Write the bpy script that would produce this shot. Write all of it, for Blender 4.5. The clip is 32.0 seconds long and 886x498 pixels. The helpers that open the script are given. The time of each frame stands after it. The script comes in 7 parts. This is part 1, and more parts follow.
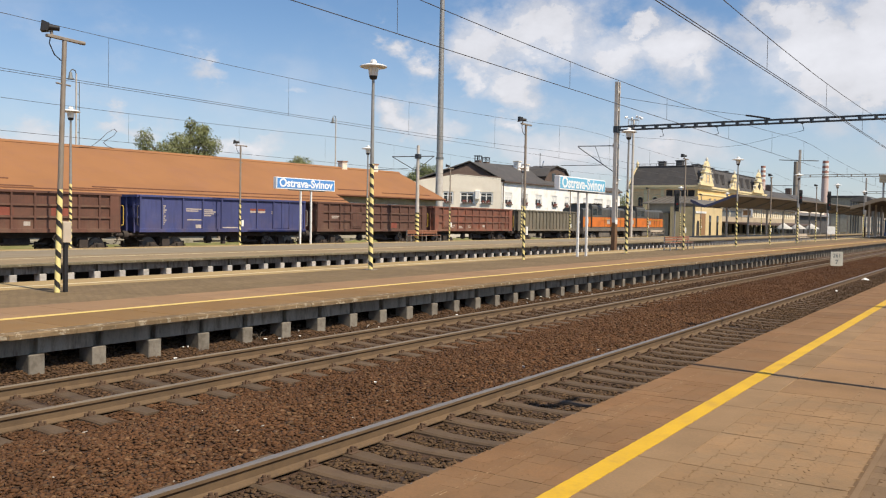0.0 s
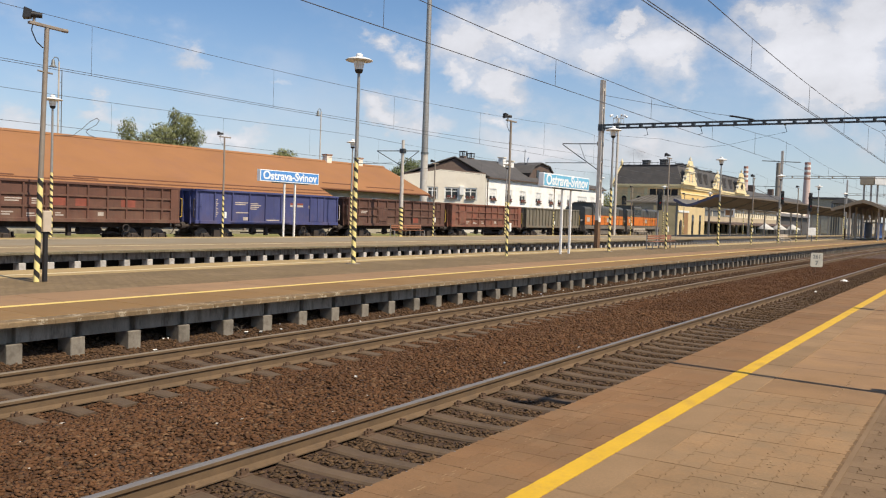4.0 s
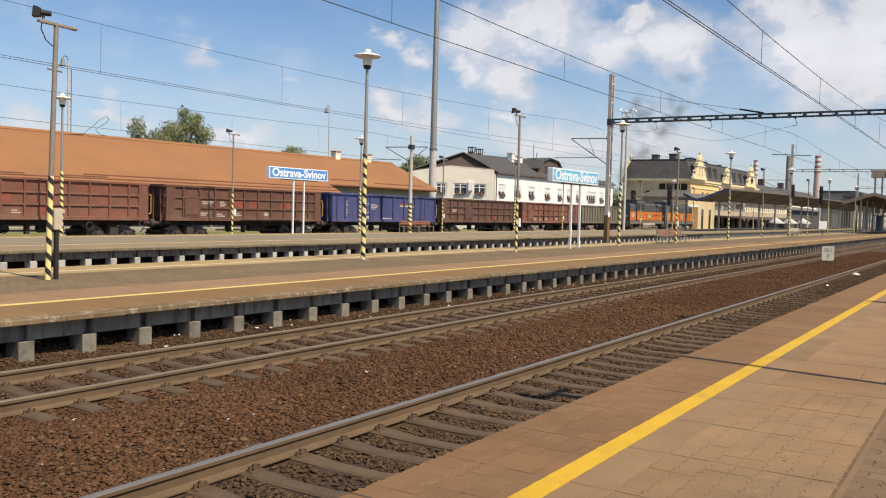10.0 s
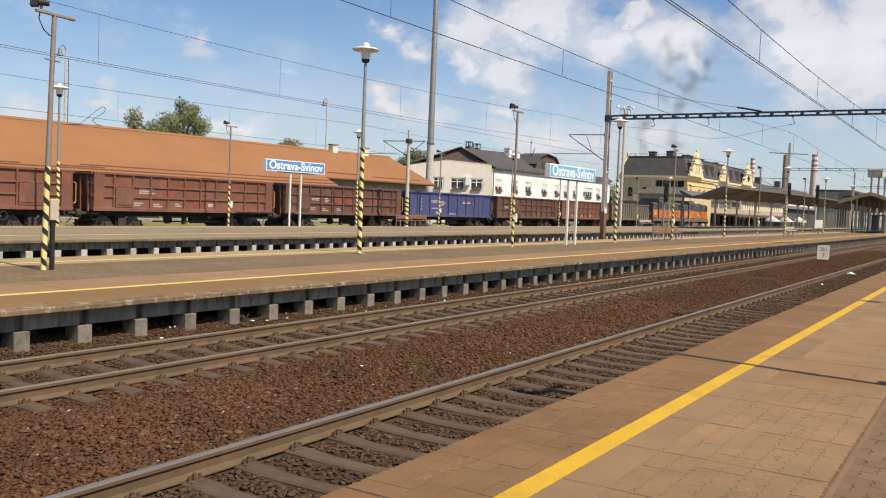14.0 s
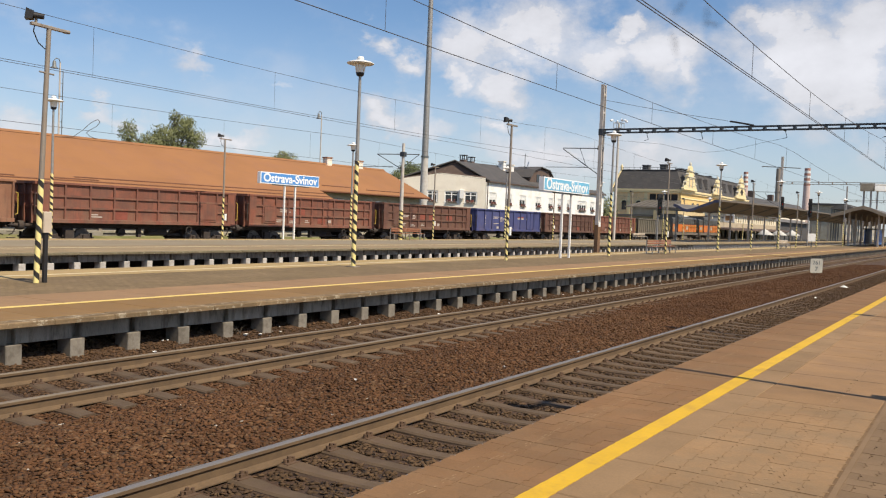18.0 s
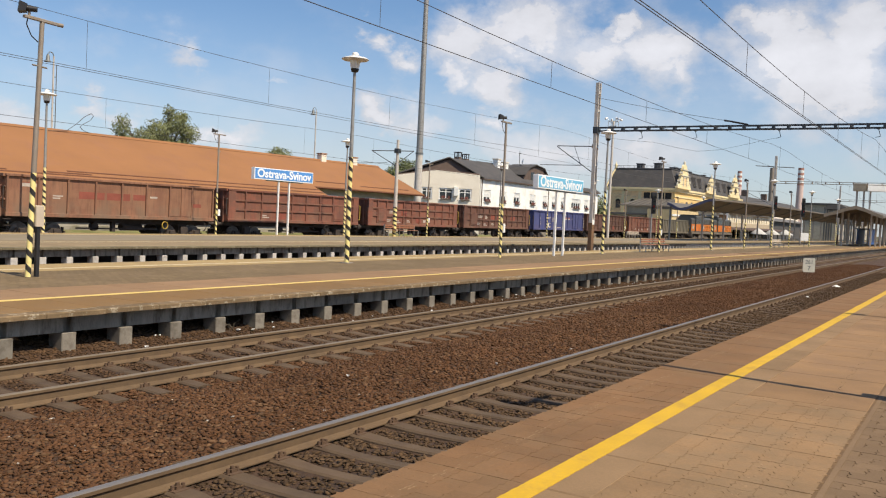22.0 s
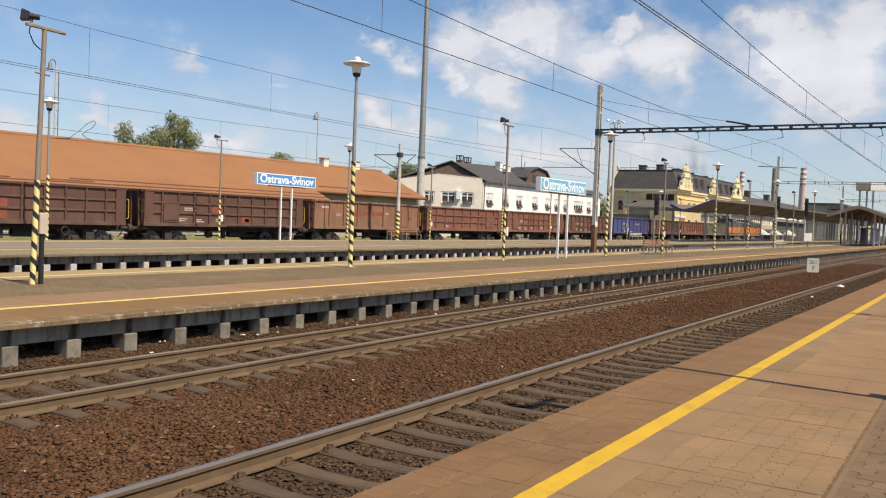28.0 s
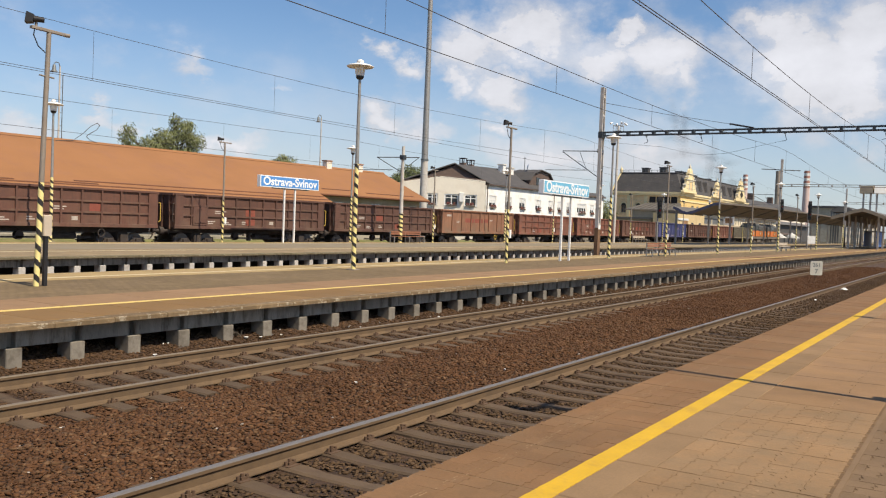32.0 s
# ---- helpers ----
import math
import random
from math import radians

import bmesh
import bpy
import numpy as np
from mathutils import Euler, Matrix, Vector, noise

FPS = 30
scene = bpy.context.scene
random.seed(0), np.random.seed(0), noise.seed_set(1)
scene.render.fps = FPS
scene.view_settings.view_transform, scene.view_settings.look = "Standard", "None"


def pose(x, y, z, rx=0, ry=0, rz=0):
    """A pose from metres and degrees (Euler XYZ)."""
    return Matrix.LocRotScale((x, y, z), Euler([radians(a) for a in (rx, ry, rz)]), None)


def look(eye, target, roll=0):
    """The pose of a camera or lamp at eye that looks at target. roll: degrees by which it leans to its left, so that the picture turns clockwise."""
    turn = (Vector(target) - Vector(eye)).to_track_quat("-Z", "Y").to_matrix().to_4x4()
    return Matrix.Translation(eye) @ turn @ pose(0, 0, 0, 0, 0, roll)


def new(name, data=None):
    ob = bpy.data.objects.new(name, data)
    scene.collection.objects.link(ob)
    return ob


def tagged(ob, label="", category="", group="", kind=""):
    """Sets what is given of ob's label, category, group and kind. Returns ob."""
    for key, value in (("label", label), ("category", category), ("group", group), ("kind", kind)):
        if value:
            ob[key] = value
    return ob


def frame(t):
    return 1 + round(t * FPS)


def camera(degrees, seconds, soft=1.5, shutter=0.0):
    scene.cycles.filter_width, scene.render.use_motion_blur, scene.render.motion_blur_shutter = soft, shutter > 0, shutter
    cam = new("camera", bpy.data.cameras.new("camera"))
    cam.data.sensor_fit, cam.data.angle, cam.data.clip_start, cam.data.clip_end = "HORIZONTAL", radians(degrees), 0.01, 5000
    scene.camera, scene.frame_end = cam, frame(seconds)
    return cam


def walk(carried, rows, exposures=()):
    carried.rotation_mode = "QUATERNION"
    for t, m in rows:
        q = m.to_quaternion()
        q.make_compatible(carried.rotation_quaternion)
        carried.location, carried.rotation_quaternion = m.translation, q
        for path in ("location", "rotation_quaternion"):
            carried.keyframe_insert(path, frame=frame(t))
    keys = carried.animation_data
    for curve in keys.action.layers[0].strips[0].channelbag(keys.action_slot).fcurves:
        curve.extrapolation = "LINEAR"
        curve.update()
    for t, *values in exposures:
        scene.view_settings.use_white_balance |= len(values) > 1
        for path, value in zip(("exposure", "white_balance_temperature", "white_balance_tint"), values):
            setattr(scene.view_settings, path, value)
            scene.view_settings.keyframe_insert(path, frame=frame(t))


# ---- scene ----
cam = camera(54.0, 32.0, soft=1.15)
PATH = [
    (0, pose(-0, -0, 2.165, 88.04, -1.009, -56.835)),
    (0.5, pose(0.006, 0.004, 2.177, 87.99, -1.038, -56.99)),
    (1, pose(-0.002, -0.003, 2.166, 88.252, -1.115, -57.133)),
    (1.5, pose(0.004, 0.006, 2.162, 88.174, -1.33, -57.253)),
    (2, pose(-0.001, -0.007, 2.169, 88.04, -1.34, -57.223)),
    (2.5, pose(-0.001, -0.011, 2.175, 88.079, -1.49, -57.349)),
    (3, pose(0.003, -0.01, 2.166, 88.016, -1.796, -57.454)),
    (3.5, pose(0.01, -0.008, 2.165, 87.851, -2.011, -57.68)),
    (4, pose(0.005, -0.013, 2.17, 87.748, -1.927, -57.882)),
    (4.5, pose(0.004, -0.007, 2.168, 87.571, -2.245, -58.137)),
    (6.5, pose(0.008, -0.002, 2.16, 87.062, -1.636, -58.415)),
    (7, pose(0.007, -0.007, 2.163, 87.466, -1.263, -58.307)),
    (7.5, pose(0.011, -0.008, 2.164, 87.403, -1.115, -57.881)),
    (8, pose(0.006, -0.006, 2.164, 87.484, -1.268, -57.736)),
    (8.5, pose(0.014, -0.005, 2.164, 87.247, -1.229, -57.481)),
    (9, pose(0.013, -0.002, 2.162, 87.183, -1.493, -57.509)),
    (9.5, pose(0.016, 0.007, 2.16, 87.241, -1.486, -57.45)),
    (10, pose(0.017, 0.009, 2.151, 87.476, -1.551, -57.299)),
    (10.5, pose(0.016, 0.002, 2.161, 87.437, -1.323, -57.143)),
    (11, pose(0.005, 0.003, 2.162, 87.346, -1.418, -57.18)),
    (11.5, pose(0.011, 0.003, 2.164, 87.45, -1.51, -57.091)),
    (12, pose(0.01, 0, 2.167, 87.741, -1.485, -57.016)),
    (12.5, pose(0.004, 0.001, 2.161, 87.781, -1.782, -56.928)),
    (13, pose(0.008, 0.004, 2.163, 87.581, -2.008, -57.05)),
    (13.5, pose(0.003, -0.005, 2.151, 87.462, -2.142, -57.241)),
    (14, pose(-0.001, -0, 2.164, 87.11, -2.223, -57.515)),
    (14.5, pose(0.008, -0.001, 2.16, 87.488, -2.02, -57.769)),
    (16.5, pose(0.012, -0.002, 2.167, 87.695, -1.692, -58.351)),
    (17, pose(0.006, -0.006, 2.162, 87.852, -1.933, -58.176)),
    (17.5, pose(0.005, 0.005, 2.163, 87.972, -2.158, -58.178)),
    (18, pose(0.001, 0.001, 2.168, 87.983, -2.298, -57.897)),
    (18.5, pose(0.002, -0.003, 2.162, 87.818, -2.351, -57.932)),
    (19, pose(-0.007, -0.01, 2.16, 87.651, -2.418, -57.916)),
    (19.5, pose(0.001, 0.005, 2.155, 87.548, -2.326, -58.027)),
    (20, pose(0.006, 0.006, 2.165, 87.526, -2.469, -57.934)),
    (20.5, pose(0.005, 0.002, 2.161, 87.956, -2.347, -57.941)),
    (21, pose(-0.006, 0.005, 2.16, 87.962, -2.653, -58.096)),
    (21.5, pose(0.008, -0.004, 2.166, 87.869, -2.844, -58.211)),
    (22, pose(0.011, -0.007, 2.159, 87.809, -2.691, -58.279)),
    (22.5, pose(0.009, 0.011, 2.158, 87.852, -2.61, -58.226)),
    (23, pose(0.006, 0.001, 2.165, 87.86, -2.276, -58.251)),
    (23.5, pose(0.002, -0.006, 2.165, 88.104, -1.983, -58.287)),
    (24, pose(0.001, -0.003, 2.163, 88.037, -2.491, -58.295)),
    (24.5, pose(0.006, 0.009, 2.161, 87.814, -2.471, -58.413)),
    (25, pose(0.004, -0.004, 2.16, 87.945, -2.533, -58.449)),
    (25.5, pose(0.017, 0.005, 2.16, 88.129, -2.324, -58.169)),
    (27.5, pose(0.003, 0.017, 2.153, 87.805, -2.281, -58.004)),
    (28, pose(0.008, 0.015, 2.159, 88.033, -2.15, -58.114)),
    (28.5, pose(0, 0.001, 2.159, 88.198, -1.973, -58.086)),
    (29, pose(0.004, 0.004, 2.153, 88.15, -2.112, -58.236)),
    (29.5, pose(0.003, 0.005, 2.156, 87.926, -1.977, -58.045)),
    (30, pose(0, 0.002, 2.158, 88.134, -1.971, -57.986)),
    (30.5, pose(-0.001, 0.011, 2.159, 88.259, -2.123, -57.949)),
    (31, pose(0.003, 0, 2.152, 88.08, -2.086, -57.839)),
    (31.5, pose(-0.001, 0.007, 2.162, 87.978, -2.232, -57.906)),
    (32, pose(-0.002, 0.007, 2.159, 88.19, -2.204, -57.913)),
]
walk(cam, PATH)

# ---- light ----
SUN_EL, SUN_AZ = 53.0, 187.5            # degrees; azimuth clockwise from +y, where the sun stands
sun_dir = Vector((math.sin(radians(SUN_AZ)) * math.cos(radians(SUN_EL)), math.cos(radians(SUN_AZ)) * math.cos(radians(SUN_EL)), math.sin(radians(SUN_EL))))
sun_data = bpy.data.lights.new("sun", "SUN")
sun_data.energy, sun_data.angle, sun_data.color = 4.4, radians(0.6), (1.0, 0.87, 0.68)
sun = new("sun", sun_data)
sun.matrix_world = look(Vector((0, 0, 60)) + sun_dir * 10, (0, 0, 60))

world = bpy.data.worlds.new("sky")
scene.world = world
world.use_nodes = True
scene.view_settings.exposure = 0.36


def sky_nodes():
    nt = world.node_tree
    nt.nodes.clear()
    N, L = nt.nodes.new, nt.links.new

    def math_node(op, a, b=None, c=None, clamp=False):
        n = N("ShaderNodeMath")
        n.operation, n.use_clamp = op, clamp
        for i, v in enumerate((a, b, c)):
            if v is None:
                continue
            if isinstance(v, (int, float)):
                n.inputs[i].default_value = v
            else:
                L(v, n.inputs[i])
        return n.outputs[0]

    out, bg = N("ShaderNodeOutputWorld"), N("ShaderNodeBackground")
    sky = N("ShaderNodeTexSky")
    sky.sky_type, sky.sun_disc = "NISHITA", False
    sky.sun_elevation, sky.sun_rotation = radians(SUN_EL), radians(SUN_AZ)
    sky.altitude, sky.air_density, sky.dust_density, sky.ozone_density = 250, 1.0, 0.6, 2.0
    geo = N("ShaderNodeTexCoord")
    way = geo.outputs["Generated"]
    # cumulus: broad heaps at some bearings, torn up by noise
    def fbm(scale, detail, rough, off):
        mp = N("ShaderNodeMapping")
        mp.inputs["Location"].default_value = off
        mp.inputs["Scale"].default_value = (1, 1, 1.6)
        L(way, mp.inputs["Vector"])
        n = N("ShaderNodeTexNoise")
        n.inputs["Scale"].default_value, n.inputs["Detail"].default_value, n.inputs["Roughness"].default_value = scale, detail, rough
        L(mp.outputs[0], n.inputs["Vector"])
        return n.outputs["Fac"]

    # the outlines are torn by shifting the direction with noise
    mp = N("ShaderNodeMapping")
    mp.inputs["Scale"].default_value = (1, 1, 1.5)
    L(way, mp.inputs["Vector"])
    bent = way
    for scale, amount, rough in ((9.0, 0.10, 0.5), (30.0, 0.05, 0.65)):
        tear = N("ShaderNodeTexNoise")
        tear.inputs["Scale"].default_value, tear.inputs["Detail"].default_value, tear.inputs["Roughness"].default_value = scale, 8, rough
        L(mp.outputs[0], tear.inputs["Vector"])
        mid, push = N("ShaderNodeVectorMath"), N("ShaderNodeVectorMath")
        mid.operation, push.operation = "SUBTRACT", "MULTIPLY_ADD"
        mid.inputs[1].default_value = (0.5, 0.5, 0.5)
        push.inputs[1].default_value = (amount, amount, amount)
        L(tear.outputs["Color"], mid.inputs[0])
        L(mid.outputs[0], push.inputs[0])
        L(bent, push.inputs[2])
        bent = push.outputs[0]
    heaps = None
    for (bearing, elev, wide, high, gain) in CLOUDS:
        b, e = radians(bearing), radians(elev)
        d = Vector((math.cos(b) * math.cos(e), math.sin(b) * math.cos(e), math.sin(e)))
        right = Vector((math.sin(b), -math.cos(b), 0))
        up = right.cross(d)
        def dotted(v):
            n = N("ShaderNodeVectorMath")
            n.operation = "DOT_PRODUCT"
            n.inputs[1].default_value = v
            L(bent, n.inputs[0])
            return n.outputs["Value"]
        u = math_node("MULTIPLY", dotted(right), 1 / math.sin(radians(wide)))
        w = math_node("MULTIPLY", dotted(up), 1 / math.sin(radians(high)))
        r2 = math_node("ADD", math_node("MULTIPLY", u, u), math_node("MULTIPLY", w, w))
        front = math_node("GREATER_THAN", dotted(d), 0.0)
        h = math_node("MULTIPLY", math_node("MULTIPLY", math_node("EXPONENT", math_node("MULTIPLY", r2, -1.0)), gain), front)
        heaps = h if heaps is None else math_node("MAXIMUM", heaps, h)
    base = fbm(3.0, 4, 0.55, (3.1, 1.7, 0.4))
    fine = fbm(17.0, 10, 0.58, (0.3, 7.7, 2.2))
    lump = fbm(7.5, 5, 0.5, (2.3, 4.1, 0.6))
    field = math_node("ADD", math_node("ADD", heaps, math_node("MULTIPLY", math_node("SUBTRACT", fine, 0.5), 0.85)), math_node("MULTIPLY", math_node("SUBTRACT", lump, 0.5), 0.75))

    def ranged(v, a, b, lo, hi, smooth=True):
        n = N("ShaderNodeMapRange")
        if smooth:
            n.interpolation_type = "SMOOTHSTEP"
        for k, x in zip(("From Min", "From Max", "To Min", "To Max"), (a, b, lo, hi)):
            n.inputs[k].default_value = x
        L(v, n.inputs["Value"])
        return n.outputs[0]

    # a firm body with a ragged rim, a soft fringe round it, and a thin veil over the whole sky
    body = ranged(field, 0.34, 0.66, 0.0, 0.92)
    fringe = ranged(field, -0.02, 0.56, 0.0, 0.72)
    streak = ranged(math_node("ADD", base, math_node("MULTIPLY", fine, 0.5)), 0.70, 1.0, 0.0, 0.22)
    cover = math_node("MAXIMUM", math_node("MAXIMUM", body, fringe), streak)
    # shading inside the heaps: bright crowns, greyer hollows
    tone = fbm(9.0, 6, 0.6, (5.2, 0.1, 1.9))
    shade = math_node("ADD", ranged(tone, 0.3, 0.75, 0.74, 0.98, False), ranged(field, 0.35, 0.95, 0.0, 0.12))
    white = N("ShaderNodeCombineColor")
    for k, v in enumerate(CLOUD_WHITE):
        L(math_node("MULTIPLY", shade, v), white.inputs[k])
    # haze near the horizon
    sep = N("ShaderNodeSeparateXYZ")
    L(way, sep.inputs[0])
    hz = N("ShaderNodeMapRange")
    hz.interpolation_type = "SMOOTHSTEP"
    hz.inputs["From Min"].default_value, hz.inputs["From Max"].default_value = 0.0, 0.24
    hz.inputs["To Min"].default_value, hz.inputs["To Max"].default_value = 0.50, 0.0
    L(sep.outputs[2], hz.inputs["Value"])
    veil = N("ShaderNodeMix")
    veil.data_type = "RGBA"
    veil.inputs[7].default_value = (*HAZE, 1)
    L(hz.outputs[0], veil.inputs[0])
    lift = N("ShaderNodeMix")
    lift.data_type, lift.blend_type = "RGBA", "MULTIPLY"
    lift.inputs[0].default_value = 1.0
    lift.inputs[7].default_value = (*SKY_GAIN, 1)
    L(sky.outputs[0], lift.inputs[6])
    L(lift.outputs[2], veil.inputs[6])
    mix = N("ShaderNodeMix")
    mix.data_type = "RGBA"
    L(cover, mix.inputs[0])
    L(veil.outputs[2], mix.inputs[6])
    L(white.outputs[0], mix.inputs[7])
    L(mix.outputs[2], bg.inputs["Color"])
    bg.inputs["Strength"].default_value = SKY_STRENGTH
    L(bg.outputs[0], out.inputs[0])


SKY_STRENGTH = 0.08
SKY_GAIN = (0.92, 1.06, 1.19)
HAZE = (6.3, 6.45, 7.1)
CLOUD_WHITE = (8.35, 8.3, 8.7)
# bearing (degrees from +x towards +y), height over the horizon, half width, half height, strength
CLOUDS = [
    (28.4, 8.9, 1.9, 1.4, 1.05), (30.5, 11.2, 2.0, 1.8, 0.8), (31.0, 9.4, 1.0, 1.0, 0.8), (26.8, 11.9, 3.3, 1.7, 0.8), (22.5, 11.5, 3.3, 1.9, 0.85),
    (18.6, 10.8, 3.0, 1.9, 0.85), (20.1, 12.8, 1.2, 0.7, 1.0), (16.9, 9.6, 1.1, 1.5, 0.6), (36.7, 11.2, 0.9, 0.7, 0.78), (34.9, 10.1, 1.1, 0.8, 0.8),
    (36.3, 6.7, 1.5, 0.9, 0.92), (33.3, 6.1, 2.0, 1.0, 0.65), (28.4, 6.7, 1.4, 0.7, 0.8), (11.0, 11.4, 3.0, 2.2, 1.05), (8.4, 9.6, 3.3, 3.0, 1.05),
    (7.1, 7.3, 2.2, 1.5, 0.95), (12.3, 12.7, 1.9, 1.1, 0.9), (6.7, 12.1, 2.4, 2.4, 0.85), (25.2, 5.0, 5.2, 1.5, 0.55), (18.7, 4.7, 3.7, 1.5, 0.55),
    (53.8, 5.2, 1.2, 0.6, 0.7), (52.2, 4.9, 1.2, 0.5, 0.65), (46.0, 4.7, 2.8, 0.9, 0.7), (48.5, 9.3, 1.3, 0.6, 0.5), (43.6, 7.7, 1.0, 0.5, 0.4),
    (58.5, 4.2, 3.0, 0.8, 0.5), (-6.0, 12.0, 5.0, 3.0, 0.8), (-30.0, 25.0, 9.0, 5.0, 0.8), (75.0, 9.0, 7.0, 3.0, 0.8), (120.0, 20.0, 12.0, 6.0, 0.8), (200.0, 16.0, 12.0, 5.0, 0.8), (280.0, 18.0, 12.0, 5.0, 0.8),
]
sky_nodes()

# ---- materials ----


def material(name, base, rough=0.7, metal=0.0, vary=0.12, scale=3.0, fine=40.0, bump=0.15, second=None, amount=0.0, spread=(0.45, 0.65), piece=0.0, island=0.0, coat=0.0, stretch=(1, 1, 1), spec=0.5, bump_dist=0.01, world=False):
    """A surface with variation at two scales, a second colour in patches, and fine relief."""
    m = bpy.data.materials.new(name)
    m.use_nodes = True
    nt = m.node_tree
    N, L = nt.nodes.new, nt.links.new
    bsdf = nt.nodes["Principled BSDF"]
    bsdf.inputs["Roughness"].default_value, bsdf.inputs["Metallic"].default_value = rough, metal
    bsdf.inputs["Specular IOR Level"].default_value = spec
    bsdf.inputs["Coat Weight"].default_value = coat
    tc, mp = N("ShaderNodeTexCoord"), N("ShaderNodeMapping")
    mp.inputs["Scale"].default_value = stretch
    spot = N("ShaderNodeNewGeometry")
    L(spot.outputs["Position"] if world else tc.outputs["Object"], mp.inputs["Vector"])
    info = N("ShaderNodeObjectInfo")
    shift = N("ShaderNodeVectorMath")
    shift.operation = "ADD"
    L(mp.outputs[0], shift.inputs[0])
    if not world:
        L(info.outputs["Random"], shift.inputs[1])

    def noise_of(s, d, r=0.6):
        n = N("ShaderNodeTexNoise")
        n.inputs["Scale"].default_value, n.inputs["Detail"].default_value, n.inputs["Roughness"].default_value = s, d, r
        L(shift.outputs[0], n.inputs["Vector"])
        return n.outputs["Fac"]

    def ranged(v, a, b, lo, hi, smooth=False):
        n = N("ShaderNodeMapRange")
        if smooth:
            n.interpolation_type = "SMOOTHSTEP"
        for k, x in zip(("From Min", "From Max", "To Min", "To Max"), (a, b, lo, hi)):
            n.inputs[k].default_value = x
        L(v, n.inputs["Value"])
        return n.outputs[0]

    def times(col, v):
        n = N("ShaderNodeMix")
        n.data_type, n.blend_type = "RGBA", "MULTIPLY"
        n.inputs[0].default_value = 1.0
        L(col, n.inputs[6])
        L(v, n.inputs[7])
        return n.outputs[2]

    big, small = noise_of(scale, 4), noise_of(fine, 5, 0.7)
    rgb = N("ShaderNodeRGB")
    rgb.outputs[0].default_value = (*base, 1)
    col = rgb.outputs[0]
    if second:
        mix = N("ShaderNodeMix")
        mix.data_type = "RGBA"
        mix.inputs[7].default_value = (*second, 1)
        L(col, mix.inputs[6])
        L(ranged(noise_of(scale * 1.7, 7, 0.68), spread[0], spread[1], 0.0, amount, True), mix.inputs[0])
        col = mix.outputs[2]
    col = times(col, ranged(big, 0.3, 0.7, 1 - vary, 1 + vary))
    col = times(col, ranged(small, 0.3, 0.7, 1 - vary * 0.8, 1 + vary * 0.8))
    if piece:
        col = times(col, ranged(info.outputs["Random"], 0, 1, 1 - piece, 1 + piece))
    if island:
        g = N("ShaderNodeNewGeometry")
        col = times(col, ranged(g.outputs["Random Per Island"], 0, 1, 1 - island, 1 + island))
    L(col, bsdf.inputs["Base Color"])
    L(ranged(small, 0.3, 0.7, max(0.02, rough - 0.08), min(1, rough + 0.08)), bsdf.inputs["Roughness"])
    if bump:
        bp = N("ShaderNodeBump")
        bp.inputs["Strength"].default_value, bp.inputs["Distance"].default_value = bump, bump_dist
        L(small, bp.inputs["Height"])
        L(bp.outputs[0], bsdf.inputs["Normal"])
    return m


def striped(name, dark, light, pitch, share=0.41):
    """Spiral warning bands round a pole that stands on its origin."""
    m = material(name, light, 0.45, vary=0.06, scale=6, fine=60, bump=0.03)
    nt = m.node_tree
    N, L = nt.nodes.new, nt.links.new
    tc, sep = N("ShaderNodeTexCoord"), N("ShaderNodeSeparateXYZ")
    L(tc.outputs["Object"], sep.inputs[0])
    def mt(op, a, b):
        n = N("ShaderNodeMath")
        n.operation = op
        for i, v in enumerate((a, b)):
            if isinstance(v, (int, float)):
                n.inputs[i].default_value = v
            else:
                L(v, n.inputs[i])
        return n.outputs[0]
    ang = mt("DIVIDE", mt("ARCTAN2", sep.outputs[1], sep.outputs[0]), 2 * math.pi)
    f = mt("FRACT", mt("ADD", mt("DIVIDE", sep.outputs[2], pitch), mt("ADD", ang, 8)), 0)
    band = mt("LESS_THAN", f, share)
    mix = N("ShaderNodeMix")
    mix.data_type = "RGBA"
    mix.inputs[7].default_value = (*dark, 1)
    bsdf = nt.nodes["Principled BSDF"]
    old = bsdf.inputs["Base Color"].links[0].from_socket
    L(band, mix.inputs[0])
    L(old, mix.inputs[6])
    L(mix.outputs[2], bsdf.inputs["Base Color"])
    return m


def plain_glass(name, tint, rough=0.05):
    m = bpy.data.materials.new(name)
    m.use_nodes = True
    b = m.node_tree.nodes["Principled BSDF"]
    b.inputs["Base Color"].default_value = (*tint, 1)
    b.inputs["Roughness"].default_value = rough
    b.inputs["Specular IOR Level"].default_value = 0.4
    return m


def paved(m, wide, deep, dark):
    """Lays a bond of blocks over a material: darker joints, and blocks of slightly different tone."""
    nt = m.node_tree
    N, L = nt.nodes.new, nt.links.new
    bsdf = nt.nodes["Principled BSDF"]
    old = bsdf.inputs["Base Color"].links[0].from_socket
    tc, br, mix = N("ShaderNodeTexCoord"), N("ShaderNodeTexBrick"), N("ShaderNodeMix")
    br.inputs["Color1"].default_value, br.inputs["Color2"].default_value, br.inputs["Mortar"].default_value = (1.08, 1.08, 1.08, 1), (0.88, 0.88, 0.88, 1), (dark, dark, dark, 1)
    br.inputs["Scale"].default_value, br.inputs["Mortar Size"].default_value = 1.0, 0.008
    br.inputs["Brick Width"].default_value, br.inputs["Row Height"].default_value = wide, deep
    L(tc.outputs["Object"], br.inputs["Vector"])
    mix.data_type, mix.blend_type = "RGBA", "MULTIPLY"
    mix.inputs[0].default_value = 1.0
    L(old, mix.inputs[6])
    L(br.outputs["Color"], mix.inputs[7])
    L(mix.outputs[2], bsdf.inputs["Base Color"])


